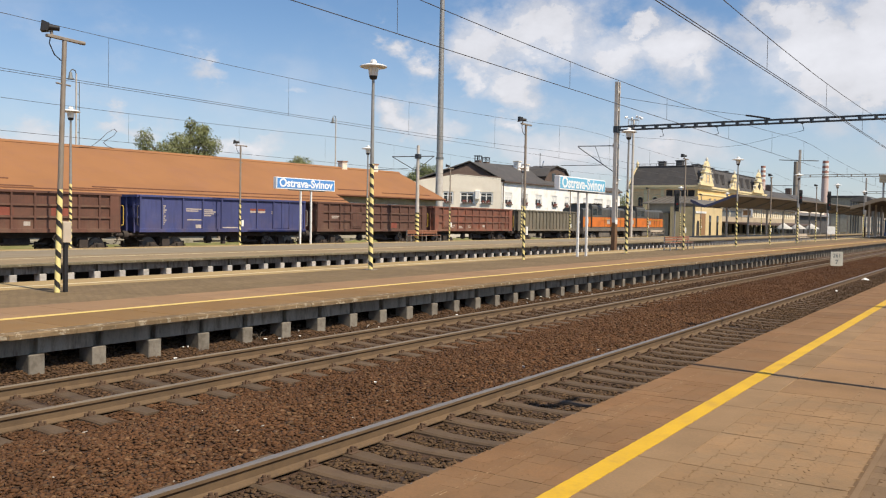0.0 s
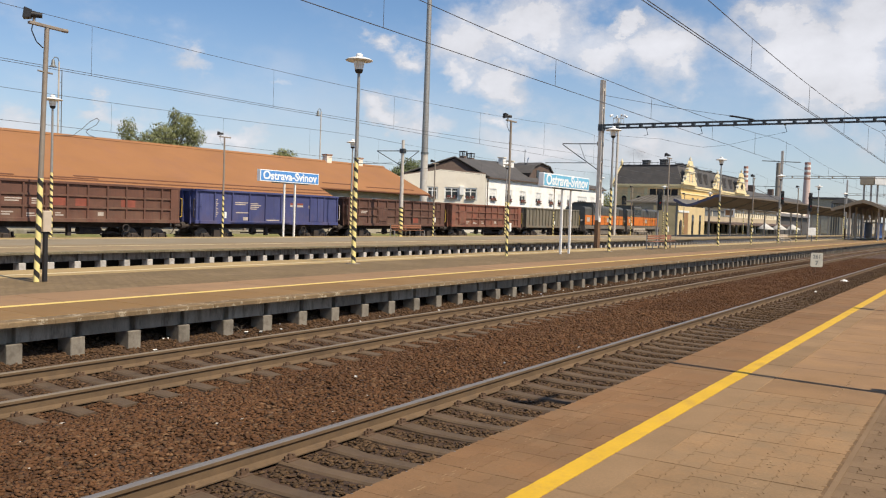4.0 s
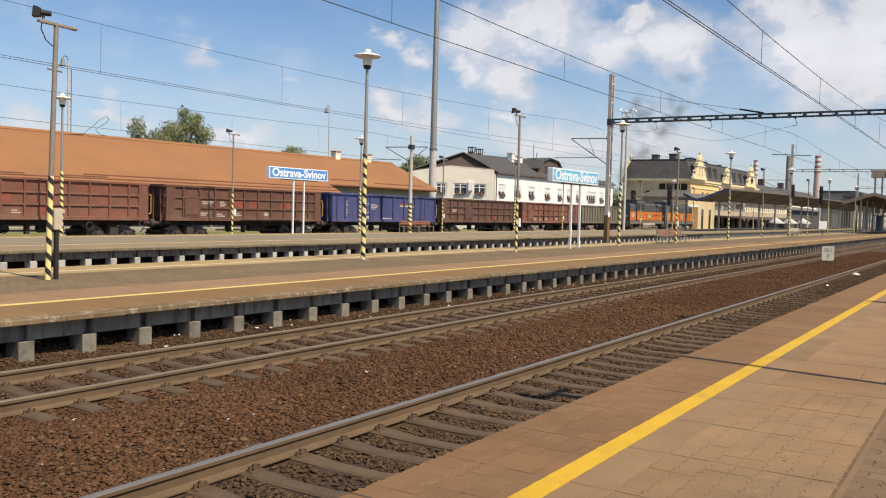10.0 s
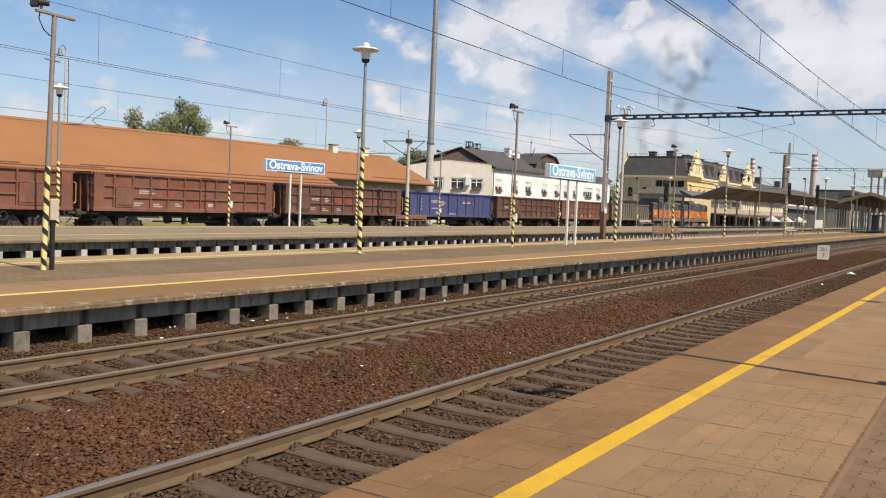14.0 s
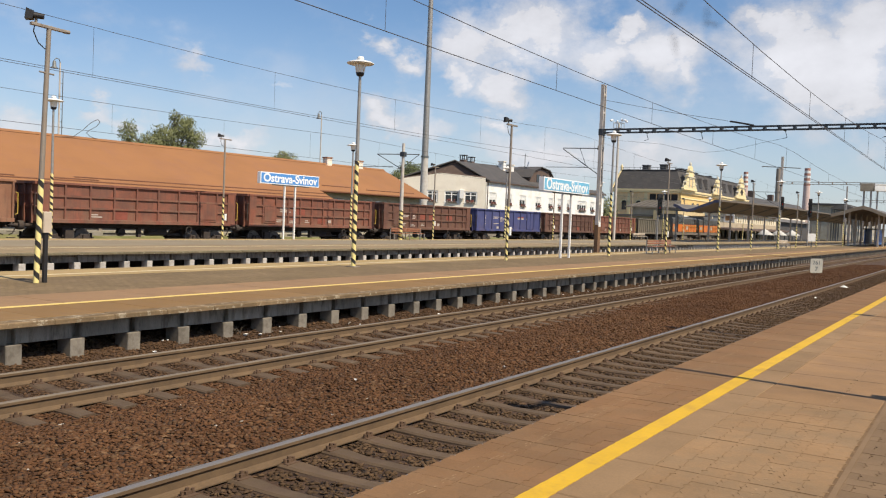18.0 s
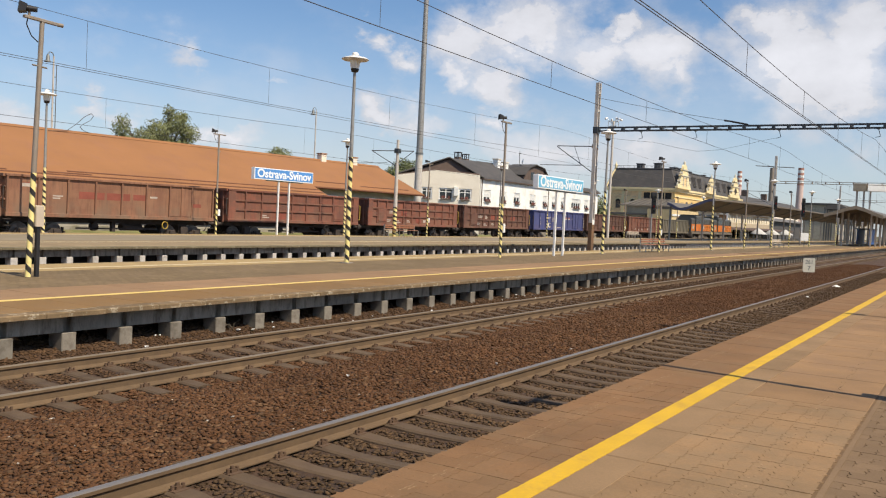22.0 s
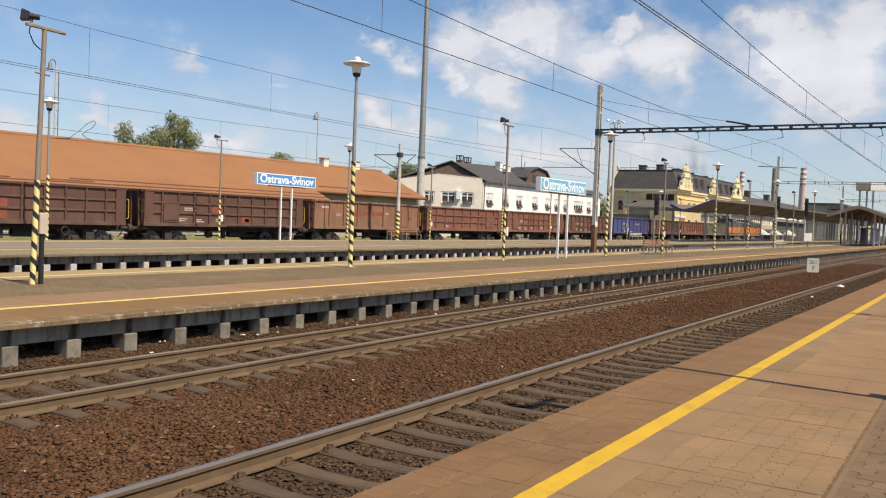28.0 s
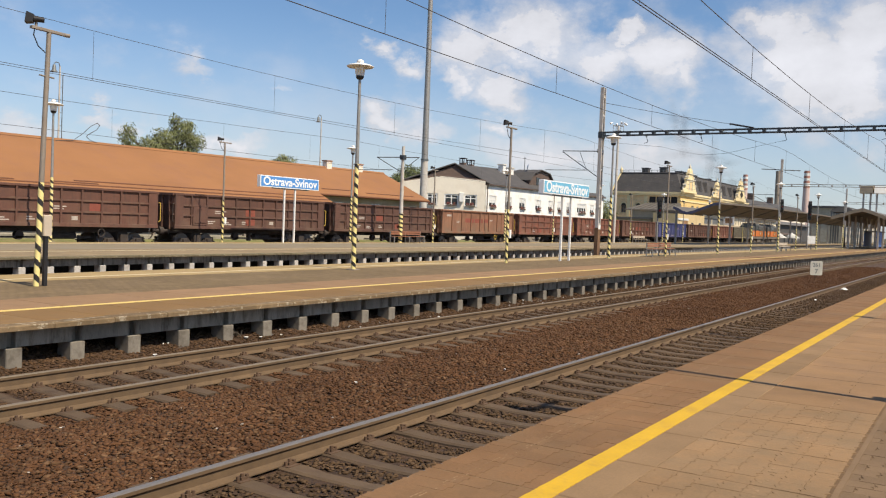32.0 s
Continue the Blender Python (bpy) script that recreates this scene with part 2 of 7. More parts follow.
M = {}
M["ballast"] = material("ballast", (0.070, 0.036, 0.018), 0.95, vary=0.3, scale=1.1, fine=22, bump=0.9, second=(0.060, 0.035, 0.0195), amount=0.7, bump_dist=0.04)
M["stone"] = material("ballast_stone", (0.098, 0.0462, 0.0204), 0.92, vary=0.2, scale=0.7, fine=30, bump=0.3, island=0.24, spec=0.25)
M["stone_grey"] = material("oily_ballast_stone", (0.088, 0.0535, 0.028), 0.9, vary=0.2, scale=0.8, fine=30, bump=0.3, island=0.35, spec=0.25)
M["stone_foot"] = material("brown_ballast_stone", (0.088, 0.050, 0.026), 0.9, vary=0.2, scale=0.8, fine=30, bump=0.3, island=0.4, spec=0.25)
M["rail_side"] = material("rusty_rail", (0.130, 0.083, 0.043), 0.85, vary=0.15, scale=2, fine=50, bump=0.25, second=(0.092, 0.059, 0.033), amount=0.6)
M["rail_head"] = material("worn_rail_steel", (0.25, 0.225, 0.205), 0.5, 0.5, vary=0.06, scale=4, fine=30, bump=0.05, stretch=(0.1, 1, 1))
M["rail_head_dull"] = material("dull_rail_steel", (0.22, 0.175, 0.125), 0.6, 0.25, vary=0.1, scale=4, fine=30, bump=0.05, stretch=(0.1, 1, 1))
M["sleeper"] = material("sleeper_concrete", (0.096, 0.063, 0.036), 0.92, vary=0.16, scale=3, fine=45, bump=0.4, second=(0.085, 0.053, 0.032), amount=0.8, piece=0.15)
M["clip"] = material("rusty_fastening", (0.105, 0.062, 0.036), 0.85, vary=0.2, scale=8, fine=60, bump=0.3)
M["panel"] = material("platform_panel", (0.266, 0.161, 0.081), 0.92, vary=0.16, scale=0.8, fine=42, bump=0.3, second=(0.225, 0.140, 0.080), amount=0.9, piece=0.06, spread=(0.34, 0.72), spec=0.2, world=True)
M["panel_edge"] = material("reddish_edge_panel", (0.205, 0.112, 0.053), 0.92, vary=0.16, scale=0.8, fine=42, bump=0.3, second=(0.185, 0.115, 0.062), amount=0.8, piece=0.06, spread=(0.34, 0.72), spec=0.2, world=True)
M["panel_block"] = material("platform_block", (0.279, 0.172, 0.088), 0.92, vary=0.15, scale=0.9, fine=42, bump=0.3, second=(0.215, 0.15, 0.088), amount=0.8, piece=0.02, spread=(0.34, 0.72), spec=0.2, world=True)
M["border"] = material("bare_concrete_border", (0.240, 0.156, 0.085), 0.92, vary=0.14, scale=1.1, fine=46, bump=0.3, second=(0.250, 0.162, 0.088), amount=0.8, piece=0.05, spread=(0.36, 0.7), spec=0.2, world=True)
M["paver"] = material("grey_paver", (0.180, 0.119, 0.069), 0.92, spec=0.2, vary=0.1, scale=1.5, fine=50, bump=0.4, piece=0.1)
M["joint"] = material("joint_sand", (0.072, 0.047, 0.029), 0.95, vary=0.2, scale=5, fine=60, bump=0.3)
M["joint_soft"] = material("filled_joint_sand", (0.190, 0.120, 0.064), 0.95, vary=0.2, scale=5, fine=60, bump=0.3, spec=0.2)
M["joint_pale"] = material("dusty_joint_sand", (0.150, 0.094, 0.051), 0.95, vary=0.2, scale=5, fine=60, bump=0.3, spec=0.2)
M["yellow"] = material("yellow_line_paint", (0.565, 0.338, 0.012), 0.7, vary=0.09, scale=2.5, fine=30, bump=0.15, second=(0.34, 0.20, 0.05), amount=0.45, spread=(0.50, 0.72))
M["yellow_far"] = material("pale_yellow_line_paint", (0.68, 0.50, 0.16), 0.75, vary=0.06, scale=2.5, fine=30, bump=0.1, second=(0.36, 0.26, 0.13), amount=0.6, spread=(0.52, 0.7))
M["line_pale"] = material("bleached_line_paint", (0.58, 0.49, 0.31), 0.75, vary=0.06, scale=2.5, fine=30, bump=0.1, second=(0.34, 0.27, 0.17), amount=0.6, spread=(0.52, 0.7))
M["edge_mossy"] = material("mossy_edge_concrete", (0.15, 0.125, 0.078), 0.92, spec=0.2, vary=0.22, scale=4.5, fine=35, bump=0.4, second=(0.30, 0.26, 0.19), amount=0.7, spread=(0.55, 0.64), piece=0.14)
M["edge"] = material("platform_edge_concrete", (0.178, 0.124, 0.070), 0.92, spec=0.2, vary=0.22, scale=4.5, fine=35, bump=0.4, second=(0.40, 0.34, 0.25), amount=0.8, spread=(0.54, 0.62), piece=0.14)
M["beam_concrete"] = material("shaded_grey_concrete", (0.30, 0.258, 0.205), 0.92, spec=0.2, vary=0.2, scale=2, fine=30, bump=0.4, second=(0.15, 0.12, 0.09), amount=0.9, piece=0.12, stretch=(2.2, 2.2, 0.5))
M["deck"] = material("platform_deck", (0.2376, 0.1476, 0.0792), 0.92, vary=0.12, scale=0.5, fine=14, bump=0.3, second=(0.1728, 0.1332, 0.0936), amount=0.6)
M["deck_paver"] = material("worn_brown_paving", (0.182, 0.130, 0.071), 0.92, spec=0.2, vary=0.13, scale=0.5, fine=12, bump=0.35, second=(0.215, 0.154, 0.092), amount=0.6)
paved(M["deck_paver"], 0.2, 0.165, 0.6)
# far platform's deck: sunlight is put into this paler paving colour
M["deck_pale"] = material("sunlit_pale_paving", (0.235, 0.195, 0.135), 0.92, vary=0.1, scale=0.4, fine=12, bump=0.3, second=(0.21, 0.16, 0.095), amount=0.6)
M["pillar_pale"] = material("pale_pillar_concrete", (0.50, 0.47, 0.43), 0.92, vary=0.12, scale=3, fine=40, bump=0.3, second=(0.3, 0.27, 0.23), amount=0.5, piece=0.12)
M["slab"] = material("edge_panel", (0.226, 0.134, 0.056), 0.9, spec=0.2, vary=0.1, scale=0.6, fine=20, bump=0.25, piece=0.07, second=(0.205, 0.135, 0.07), amount=0.6)
M["slab_inner"] = material("pinkish_inner_slab", (0.285, 0.178, 0.098), 0.9, spec=0.2, vary=0.1, scale=0.6, fine=20, bump=0.25, piece=0.08, second=(0.235, 0.150, 0.088), amount=0.7)
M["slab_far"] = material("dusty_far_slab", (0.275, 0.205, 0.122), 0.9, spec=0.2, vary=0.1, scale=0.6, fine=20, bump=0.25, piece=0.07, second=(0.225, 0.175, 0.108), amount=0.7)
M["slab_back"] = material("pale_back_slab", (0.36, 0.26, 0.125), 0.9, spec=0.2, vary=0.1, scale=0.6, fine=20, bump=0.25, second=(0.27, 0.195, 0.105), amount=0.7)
M["pillar"] = material("pillar_concrete", (0.215, 0.190, 0.155), 0.92, vary=0.14, scale=3, fine=40, bump=0.4, second=(0.10, 0.082, 0.063), amount=0.6, piece=0.12)
# near-black that paints in the shade of voids and openings; also the grille
M["dark"] = material("void_shade_black", (0.035, 0.03, 0.027), 0.95, vary=0.2, scale=2, fine=20, bump=0.2)
M["earth"] = material("earth_and_grass", (0.0864, 0.0684, 0.036), 0.95, vary=0.25, scale=0.25, fine=6, bump=0.6, second=(0.072, 0.0936, 0.0252), amount=0.85, bump_dist=0.1)
M["grass"] = material("grass_verge", (0.17, 0.175, 0.055), 0.95, vary=0.25, scale=0.6, fine=16, bump=0.8, second=(0.26, 0.22, 0.10), amount=0.8, bump_dist=0.06)
M["stripe"] = striped("warning_stripes", (0.025, 0.022, 0.02), (0.80, 0.68, 0.28), 0.31)
M["stripe_thin"] = striped("fine_warning_stripes", (0.025, 0.022, 0.02), (0.80, 0.68, 0.30), 0.29)
M["pole"] = material("galvanised_pole", (0.36, 0.35, 0.33), 0.5, 0.55, vary=0.1, scale=3, fine=40, bump=0.08, second=(0.26, 0.22, 0.18), amount=0.5)
M["pole_dark"] = material("weathered_pole", (0.27, 0.225, 0.18), 0.6, 0.2, vary=0.12, scale=3, fine=40, bump=0.1, second=(0.28, 0.25, 0.22), amount=0.6)
M["concrete_mast"] = material("concrete_mast", (0.52, 0.49, 0.45), 0.85, vary=0.1, scale=1.6, fine=30, bump=0.25, second=(0.40, 0.34, 0.27), amount=0.5)
M["rust"] = material("rusty_steel", (0.17, 0.095, 0.05), 0.85, 0.1, vary=0.2, scale=3, fine=40, bump=0.3)
M["white"] = material("white_enamel", (0.80, 0.80, 0.78), 0.35, vary=0.04, scale=4, fine=40, bump=0.03, second=(0.6, 0.58, 0.52), amount=0.4)
M["black"] = material("black_paint", (0.018, 0.017, 0.018), 0.5, vary=0.15, scale=4, fine=40, bump=0.05)
M["sign_blue"] = material("sign_blue_film", (0.085, 0.265, 0.62), 0.4, vary=0.05, scale=1.5, fine=30, bump=0.02)
M["sign_white"] = material("sign_white_film", (0.82, 0.84, 0.86), 0.4, vary=0.03, scale=2, fine=30, bump=0.0)
M["steel_grey"] = material("grey_painted_steel", (0.16, 0.17, 0.17), 0.55, 0.2, vary=0.1, scale=2, fine=30, bump=0.08)
M["wire"] = material("wire", (0.085, 0.08, 0.08), 0.6, 0.3, vary=0.1, bump=0.0)
M["beam"] = material("dark_green_lattice_paint", (0.045, 0.055, 0.065), 0.55, 0.2, vary=0.12, scale=2, fine=30, bump=0.06)

# ---- mesh tools ----


class Build:
    """Collects the faces of one mesh."""

    def __init__(self):
        self.v, self.f, self.smooth = [], [], []

    def add(self, verts, faces, smooth=False):
        o = len(self.v)
        self.v += [tuple(p) for p in verts]
        self.f += [tuple(i + o for i in f) for f in faces]
        self.smooth += [smooth] * len(faces)
        return self

    def box(self, x0, x1, y0, y1, z0, z1, bev=0.0):
        if bev <= 0:
            p = [(x, y, z) for z in (z0, z1) for y in (y0, y1) for x in (x0, x1)]
            return self.add(p, [(0, 2, 3, 1), (4, 5, 7, 6), (0, 1, 5, 4), (2, 6, 7, 3), (0, 4, 6, 2), (1, 3, 7, 5)])
        # chamfered along the top and the upright edges
        def ring(d, z):
            return [(x0 + d + bev, y0 + d, z), (x1 - d - bev, y0 + d, z), (x1 - d, y0 + d + bev, z), (x1 - d, y1 - d - bev, z),
                    (x1 - d - bev, y1 - d, z), (x0 + d + bev, y1 - d, z), (x0 + d, y1 - d - bev, z), (x0 + d, y0 + d + bev, z)]
        p = ring(0, z0) + ring(0, z1 - bev) + ring(bev, z1)
        f = [tuple(range(7, -1, -1)), tuple(range(16, 24))]
        for r in (0, 8):
            f += [(r + i, r + (i + 1) % 8, r + 8 + (i + 1) % 8, r + 8 + i) for i in range(8)]
        return self.add(p, f)

    def cyl(self, a, b, r0, r1=None, n=10, caps=True, smooth=True):
        r1 = r0 if r1 is None else r1
        a, b = Vector(a), Vector(b)
        q = (b - a).to_track_quat("Z", "Y")
        p = []
        for c, r in ((a, r0), (b, r1)):
            p += [c + q @ Vector((r * math.cos(2 * math.pi * i / n), r * math.sin(2 * math.pi * i / n), 0)) for i in range(n)]
        self.add(p, [(i, (i + 1) % n, n + (i + 1) % n, n + i) for i in range(n)], smooth)
        if caps:
            self.add(p, [tuple(range(n - 1, -1, -1)), tuple(range(n, 2 * n))])
        return self

    def path(self, pts, r, n=6):
        for a, b in zip(pts, pts[1:]):
            self.cyl(a, b, r, n=n)
        return self

    def lathe(self, prof, at=(0, 0, 0), n=16, smooth=True):
        p = [(at[0] + r * math.cos(2 * math.pi * i / n), at[1] + r * math.sin(2 * math.pi * i / n), at[2] + z) for r, z in prof for i in range(n)]
        f = []
        for k in range(len(prof) - 1):
            f += [(k * n + i, k * n + (i + 1) % n, (k + 1) * n + (i + 1) % n, (k + 1) * n + i) for i in range(n)]
        return self.add(p, f, smooth)

    def prism(self, poly, axis, a, b):
        """A flat outline pushed from a to b along an axis. x: (y, z) outline; y: (x, z); z: (x, y)."""
        def at(u, v, w):
            return {"x": (w, u, v), "y": (u, w, v), "z": (u, v, w)}[axis]
        n = len(poly)
        p = [at(u, v, a) for u, v in poly] + [at(u, v, b) for u, v in poly]
        return self.add(p, [(i, (i + 1) % n, n + (i + 1) % n, n + i) for i in range(n)] + [tuple(range(n - 1, -1, -1)), tuple(range(n, 2 * n))])

    def mesh(self, name, mat):
        me = bpy.data.meshes.new(name)
        me.from_pydata(self.v, [], self.f)
        me.polygons.foreach_set("use_smooth", self.smooth)
        for m in (mat if isinstance(mat, (list, tuple)) else [mat]):
            me.materials.append(M[m])
        bm = bmesh.new()
        bm.from_mesh(me)
        bmesh.ops.recalc_face_normals(bm, faces=bm.faces)
        bm.to_mesh(me)
        bm.free()
        return me


def part(name, build, mat, parent=None, label="", at=None):
    ob = new(name, build.mesh(name, mat) if isinstance(build, Build) else build)
    if parent:
        ob.parent = parent
    if at is not None:
        ob.matrix_local = at if isinstance(at, Matrix) else Matrix.Translation(at)
        ob.matrix_basis = at if isinstance(at, Matrix) else Matrix.Translation(at)
    if label:
        tagged(ob, label)
    return ob


def thing(name, label, category, group="", kind="", at=None):
    ob = tagged(new(name), label, category, group, kind)
    if at is not None:
        ob.matrix_basis = at if isinstance(at, Matrix) else Matrix.Translation(at)
    return ob


def structure(name, build, mat, label):
    return tagged(new(name, build.mesh(name, mat)), label, kind="structure")


# ---- ground and track beds ----
PZ = 0.52                       # platform height over the rails
b = Build()
for (xa, xb, ya, yb) in ((-3000, 4500, -3000, 4500),):
    nx, ny = 30, 30
    b.add([(xa + (xb - xa) * i / nx, ya + (yb - ya) * j / ny, -0.62) for j in range(ny + 1) for i in range(nx + 1)],
          [(j * (nx + 1) + i, j * (nx + 1) + i + 1, (j + 1) * (nx + 1) + i + 1, (j + 1) * (nx + 1) + i) for j in range(ny) for i in range(nx)])
structure("ground", b, "earth", "bare earth and thin grass reaching the horizon")


def bed_height(x, y):
    """The stone bed between the platforms: heaped between the tracks, level with the sleepers in them."""
    h = -0.186 + 0.008 * min(1, max(0, (y - 5.4) / 0.5))
    for c in (4.77, 9.64):
        h -= 0.016 * max(0.0, 1 - abs(y - c) / 0.62)
    far = min(1.0, max(0.0, (x - 13) / 20))
    h += 0.020 * far
    mid = abs(y - 7.2)
    if mid < 1.35:
        h = -0.182 + 0.020 * far + (0.084 - 0.02 * far) * (0.5 + 0.5 * math.cos(math.pi * mid / 1.35))
    if y > 10.95:
        h = -0.182 + 0.122 * min(1, (y - 10.95) / 0.45) + 0.20 * min(1, max(0, (y - 11.45) / 0.7))
    return h + 0.02 * noise.noise((x * 0.9, y * 0.9, 0.0))


def strip(xs, ys, zf):
    nx, ny = len(xs), len(ys)
    return Build().add([(x, y, zf(x, y)) for y in ys for x in xs],
                       [(j * nx + i, j * nx + i + 1, (j + 1) * nx + i + 1, (j + 1) * nx + i) for j in range(ny - 1) for i in range(nx - 1)], True)


xs = [-12 + 0.35 * i for i in range(180)] + [51 + 4 * i for i in range(120)]
ys = [3.2 + 0.22 * i for i in range(42)]
structure("ballast_bed", strip(xs, ys, lambda x, y: bed_height(x, y) - 0.015), "ballast", "rust-brown crushed stone bed under the tracks")
structure("ballast_bed_middle", strip([-12 + 8 * i for i in range(80)], [19.2, 20.5, 22.4, 24.3, 26.4], lambda x, y: -0.24), "ballast", "brown crushed stone between two platforms")
structure("ballast_bed_far", strip([-90 + 8 * i for i in range(90)], [36.3, 37.8, 39.9, 42.0], lambda x, y: -0.24), "ballast", "brown crushed stone under the goods track")
structure("grass_verge", strip([-90 + 6 * i for i in range(31)], [42.0, 43.0, 44.0, 45.0, 46.2, 47.6], lambda x, y: -0.22 + 0.46 * min(1, max(0, (y - 42.0) / 2.6)) ** 1.3 + 0.10 * noise.noise((x * 0.3, y * 0.7, 3))), "grass", "rough grass strip beside the goods track")


def rail_profile():
    """The outline of a rail, (y, z), from the foot to the head."""
    return [(-0.075, -0.172), (0.075, -0.172), (0.075, -0.160), (0.030, -0.146), (0.017, -0.128), (0.016, -0.058), (0.026, -0.046), (0.036, -0.040), (0.036, -0.012)]


def rail_meshes():
    prof = rail_profile()
    poly = prof + [(-0.036, -0.012), (-0.036, -0.040), (-0.026, -0.046), (-0.016, -0.058), (-0.017, -0.128), (-0.030, -0.146), (-0.075, -0.160)]
    head = [(-0.036, -0.012), (0.036, -0.012), (0.033, -0.003), (0.020, 0.0), (-0.020, 0.0), (-0.033, -0.003)]
    return poly, head


SLEEPER = 0.61


def sleeper_build():
    b = Build()
    prof = [(-1.25, 0.0), (-0.95, 0.015), (-0.45, 0.0), (-0.25, -0.014), (0.25, -0.014), (0.45, 0.0), (0.95, 0.015), (1.25, 0.0)]
    # tapering block with sloping shoulders
    p = []
    for y, z in prof:
        w = 0.135 if abs(y) > 0.3 else 0.115
        p += [(-w, y, -0.2), (-w + 0.02, y, z - 0.018), (-w + 0.045, y, z), (w - 0.045, y, z), (w - 0.02, y, z - 0.018), (w, y, -0.2)]
    f = []
    for k in range(len(prof) - 1):
        f += [(6 * k + i, 6 * k + i + 1, 6 * k + 7 + i, 6 * k + 6 + i) for i in range(5)]
    f += [tuple(range(6)), tuple(range(6 * len(prof) - 1, 6 * len(prof) - 7, -1))]
    return b.add(p, f)


def clip_build(b, x, y, z):
    """One rail seat: ribbed plate, and on each side a clip between two bolts."""
    b.box(x - 0.08, x + 0.08, y - 0.165, y + 0.165, z - 0.004, z + 0.012)
    for s in (-1, 1):
        b.box(x - 0.03, x + 0.03, y + s * 0.098 - 0.03, y + s * 0.098 + 0.03, z + 0.012, z + 0.040)
        for d in (-0.055, 0.055):
            b.cyl((x + d, y + s * 0.108, z + 0.012), (x + d, y + s * 0.108, z + 0.052), 0.017, n=6)
        b.cyl((x, y + s * 0.105, z + 0.04), (x, y + s * 0.105, z + 0.066), 0.019, n=6)


def railway_track(label, yc, x0, x1, near, head_mat, fine=True):
    track = thing("railway_track", label, "railway track", "railway tracks", at=(0, yc, 0))
    poly, head = rail_meshes()
    for s in (-1, 1):
        r = part("rail", Build().prism(poly, "x", x0, x1), "rail_side", track, at=(0, s * 0.752, 0))
        part("rail_head", Build().prism(head, "x", x0, x1), head_mat, r, "polished running surface")
    if fine:
        me = sleeper_build().mesh("sleeper", "sleeper")
        n0, n1 = math.ceil(x0 / SLEEPER), int(near / SLEEPER)
        for i in range(n0, n1):
            part("sleeper", me, None, track, at=pose(i * SLEEPER + random.uniform(-0.015, 0.015), random.uniform(-0.02, 0.02), -0.172, 0, 0, random.uniform(-0.8, 0.8)))
        b = Build()
        for i in range(n0, n1):
            for s in (-1, 1):
                clip_build(b, i * SLEEPER, s * 0.752, -0.172)
        tagged(part("rail_fastening", b, "clip", track), kind="stuff")
        b = Build()
        for i in range(n1, int(x1 / SLEEPER)):
            b.box(i * SLEEPER - 0.125, i * SLEEPER + 0.125, -1.25, 1.25, -0.25, -0.172)
        tagged(part("far_sleeper", b, "sleeper", track), kind="stuff")
    return track


railway_track("running track with worn bright rails on concrete sleepers", 4.77, -10, 260, 100, "rail_head")
railway_track("running track with dull brown rails on concrete sleepers", 9.64, -10, 260, 100, "rail_head_dull")
railway_track("rusty track between two platforms", 22.4, -10, 260, 0, "rail_head_dull", fine=False)
railway_track("goods track behind the far platform", 39.9, -90, 300, 0, "rail_head_dull", fine=False)

# ---- own platform ----


def slab_body(name, y0, y1, x0, x1, label, mat="deck"):
    return structure(name, Build().box(x0, x1, y0, y1, -0.62, PZ - 0.10), mat, label)


p1 = slab_body("platform_near", -14, 2.97, -12, 260, "concrete body of the platform with the camera", "joint")
MID = 2.24                      # inner and edge panels meet under the yellow line
INN = 1.87                      # a bare concrete border runs between here and the line
me = Build().box(-0.491, 0.491, 0.79, INN - 0.002, PZ - 0.099, PZ, 0.006).mesh("panel", "panel")
me_border = Build().box(-0.491, 0.491, INN + 0.002, MID - 0.004, PZ - 0.099, PZ, 0.006).mesh("border", "border")
me_edge = Build().box(-0.491, 0.491, MID + 0.004, 3.085, PZ - 0.099, PZ, 0.008).mesh("panel", "panel_edge")
BLOCKS = (3.5, 8.5)             # the panels between these are laid of blocks
JOINTS = [x + 0.0 for x in (-12, -11, -10, -9, -8, -7, -6, -5, -4, -3, -2, -1, 0, 1, 2, 2.9, 3.9, 4.86, 5.86, 6.92, 8.0, 8.98)]
for a, c in zip(JOINTS, JOINTS[1:]):
    part("border", Build().box(a + 0.009, c - 0.009, INN + 0.002, MID - 0.004, PZ - 0.099, PZ, 0.006), "border", p1)
    if BLOCKS[0] < a < BLOCKS[1]:
        continue
    part("panel", Build().box(a + 0.009, c - 0.009, 0.79, INN - 0.002, PZ - 0.099, PZ, 0.006), "panel", p1)
    part("panel", Build().box(a + 0.009, c - 0.009, MID + 0.004, 3.085, PZ - 0.099, PZ, 0.008), "panel_edge", p1)
part("panel", Build().box(8.989, 9.826, 0.79, INN - 0.002, PZ - 0.099, PZ, 0.006), "panel", p1)
part("border", Build().box(8.989, 9.826, INN + 0.002, MID - 0.004, PZ - 0.099, PZ, 0.006), "border", p1)
part("panel", Build().box(8.989, 9.826, MID + 0.004, 3.085, PZ - 0.099, PZ, 0.008), "panel_edge", p1)
for i in range(60):
    part("panel", me, None, p1, at=(10.335 + i * 1.0, 0, random.uniform(-0.002, 0.002)))
    part("border", me_border, None, p1, at=(10.335 + i * 1.0, 0, random.uniform(-0.002, 0.002)))
    part("panel", me_edge, None, p1, at=(10.335 + i * 1.0, 0, random.uniform(-0.002, 0.002)))
tagged(part("far_panel", Build().box(69.85, 260, 0.79, MID - 0.004, PZ - 0.099, PZ), "panel", p1), kind="stuff")
tagged(part("far_panel", Build().box(69.85, 260, MID + 0.004, 3.085, PZ - 0.099, PZ), "panel_edge", p1), kind="stuff")
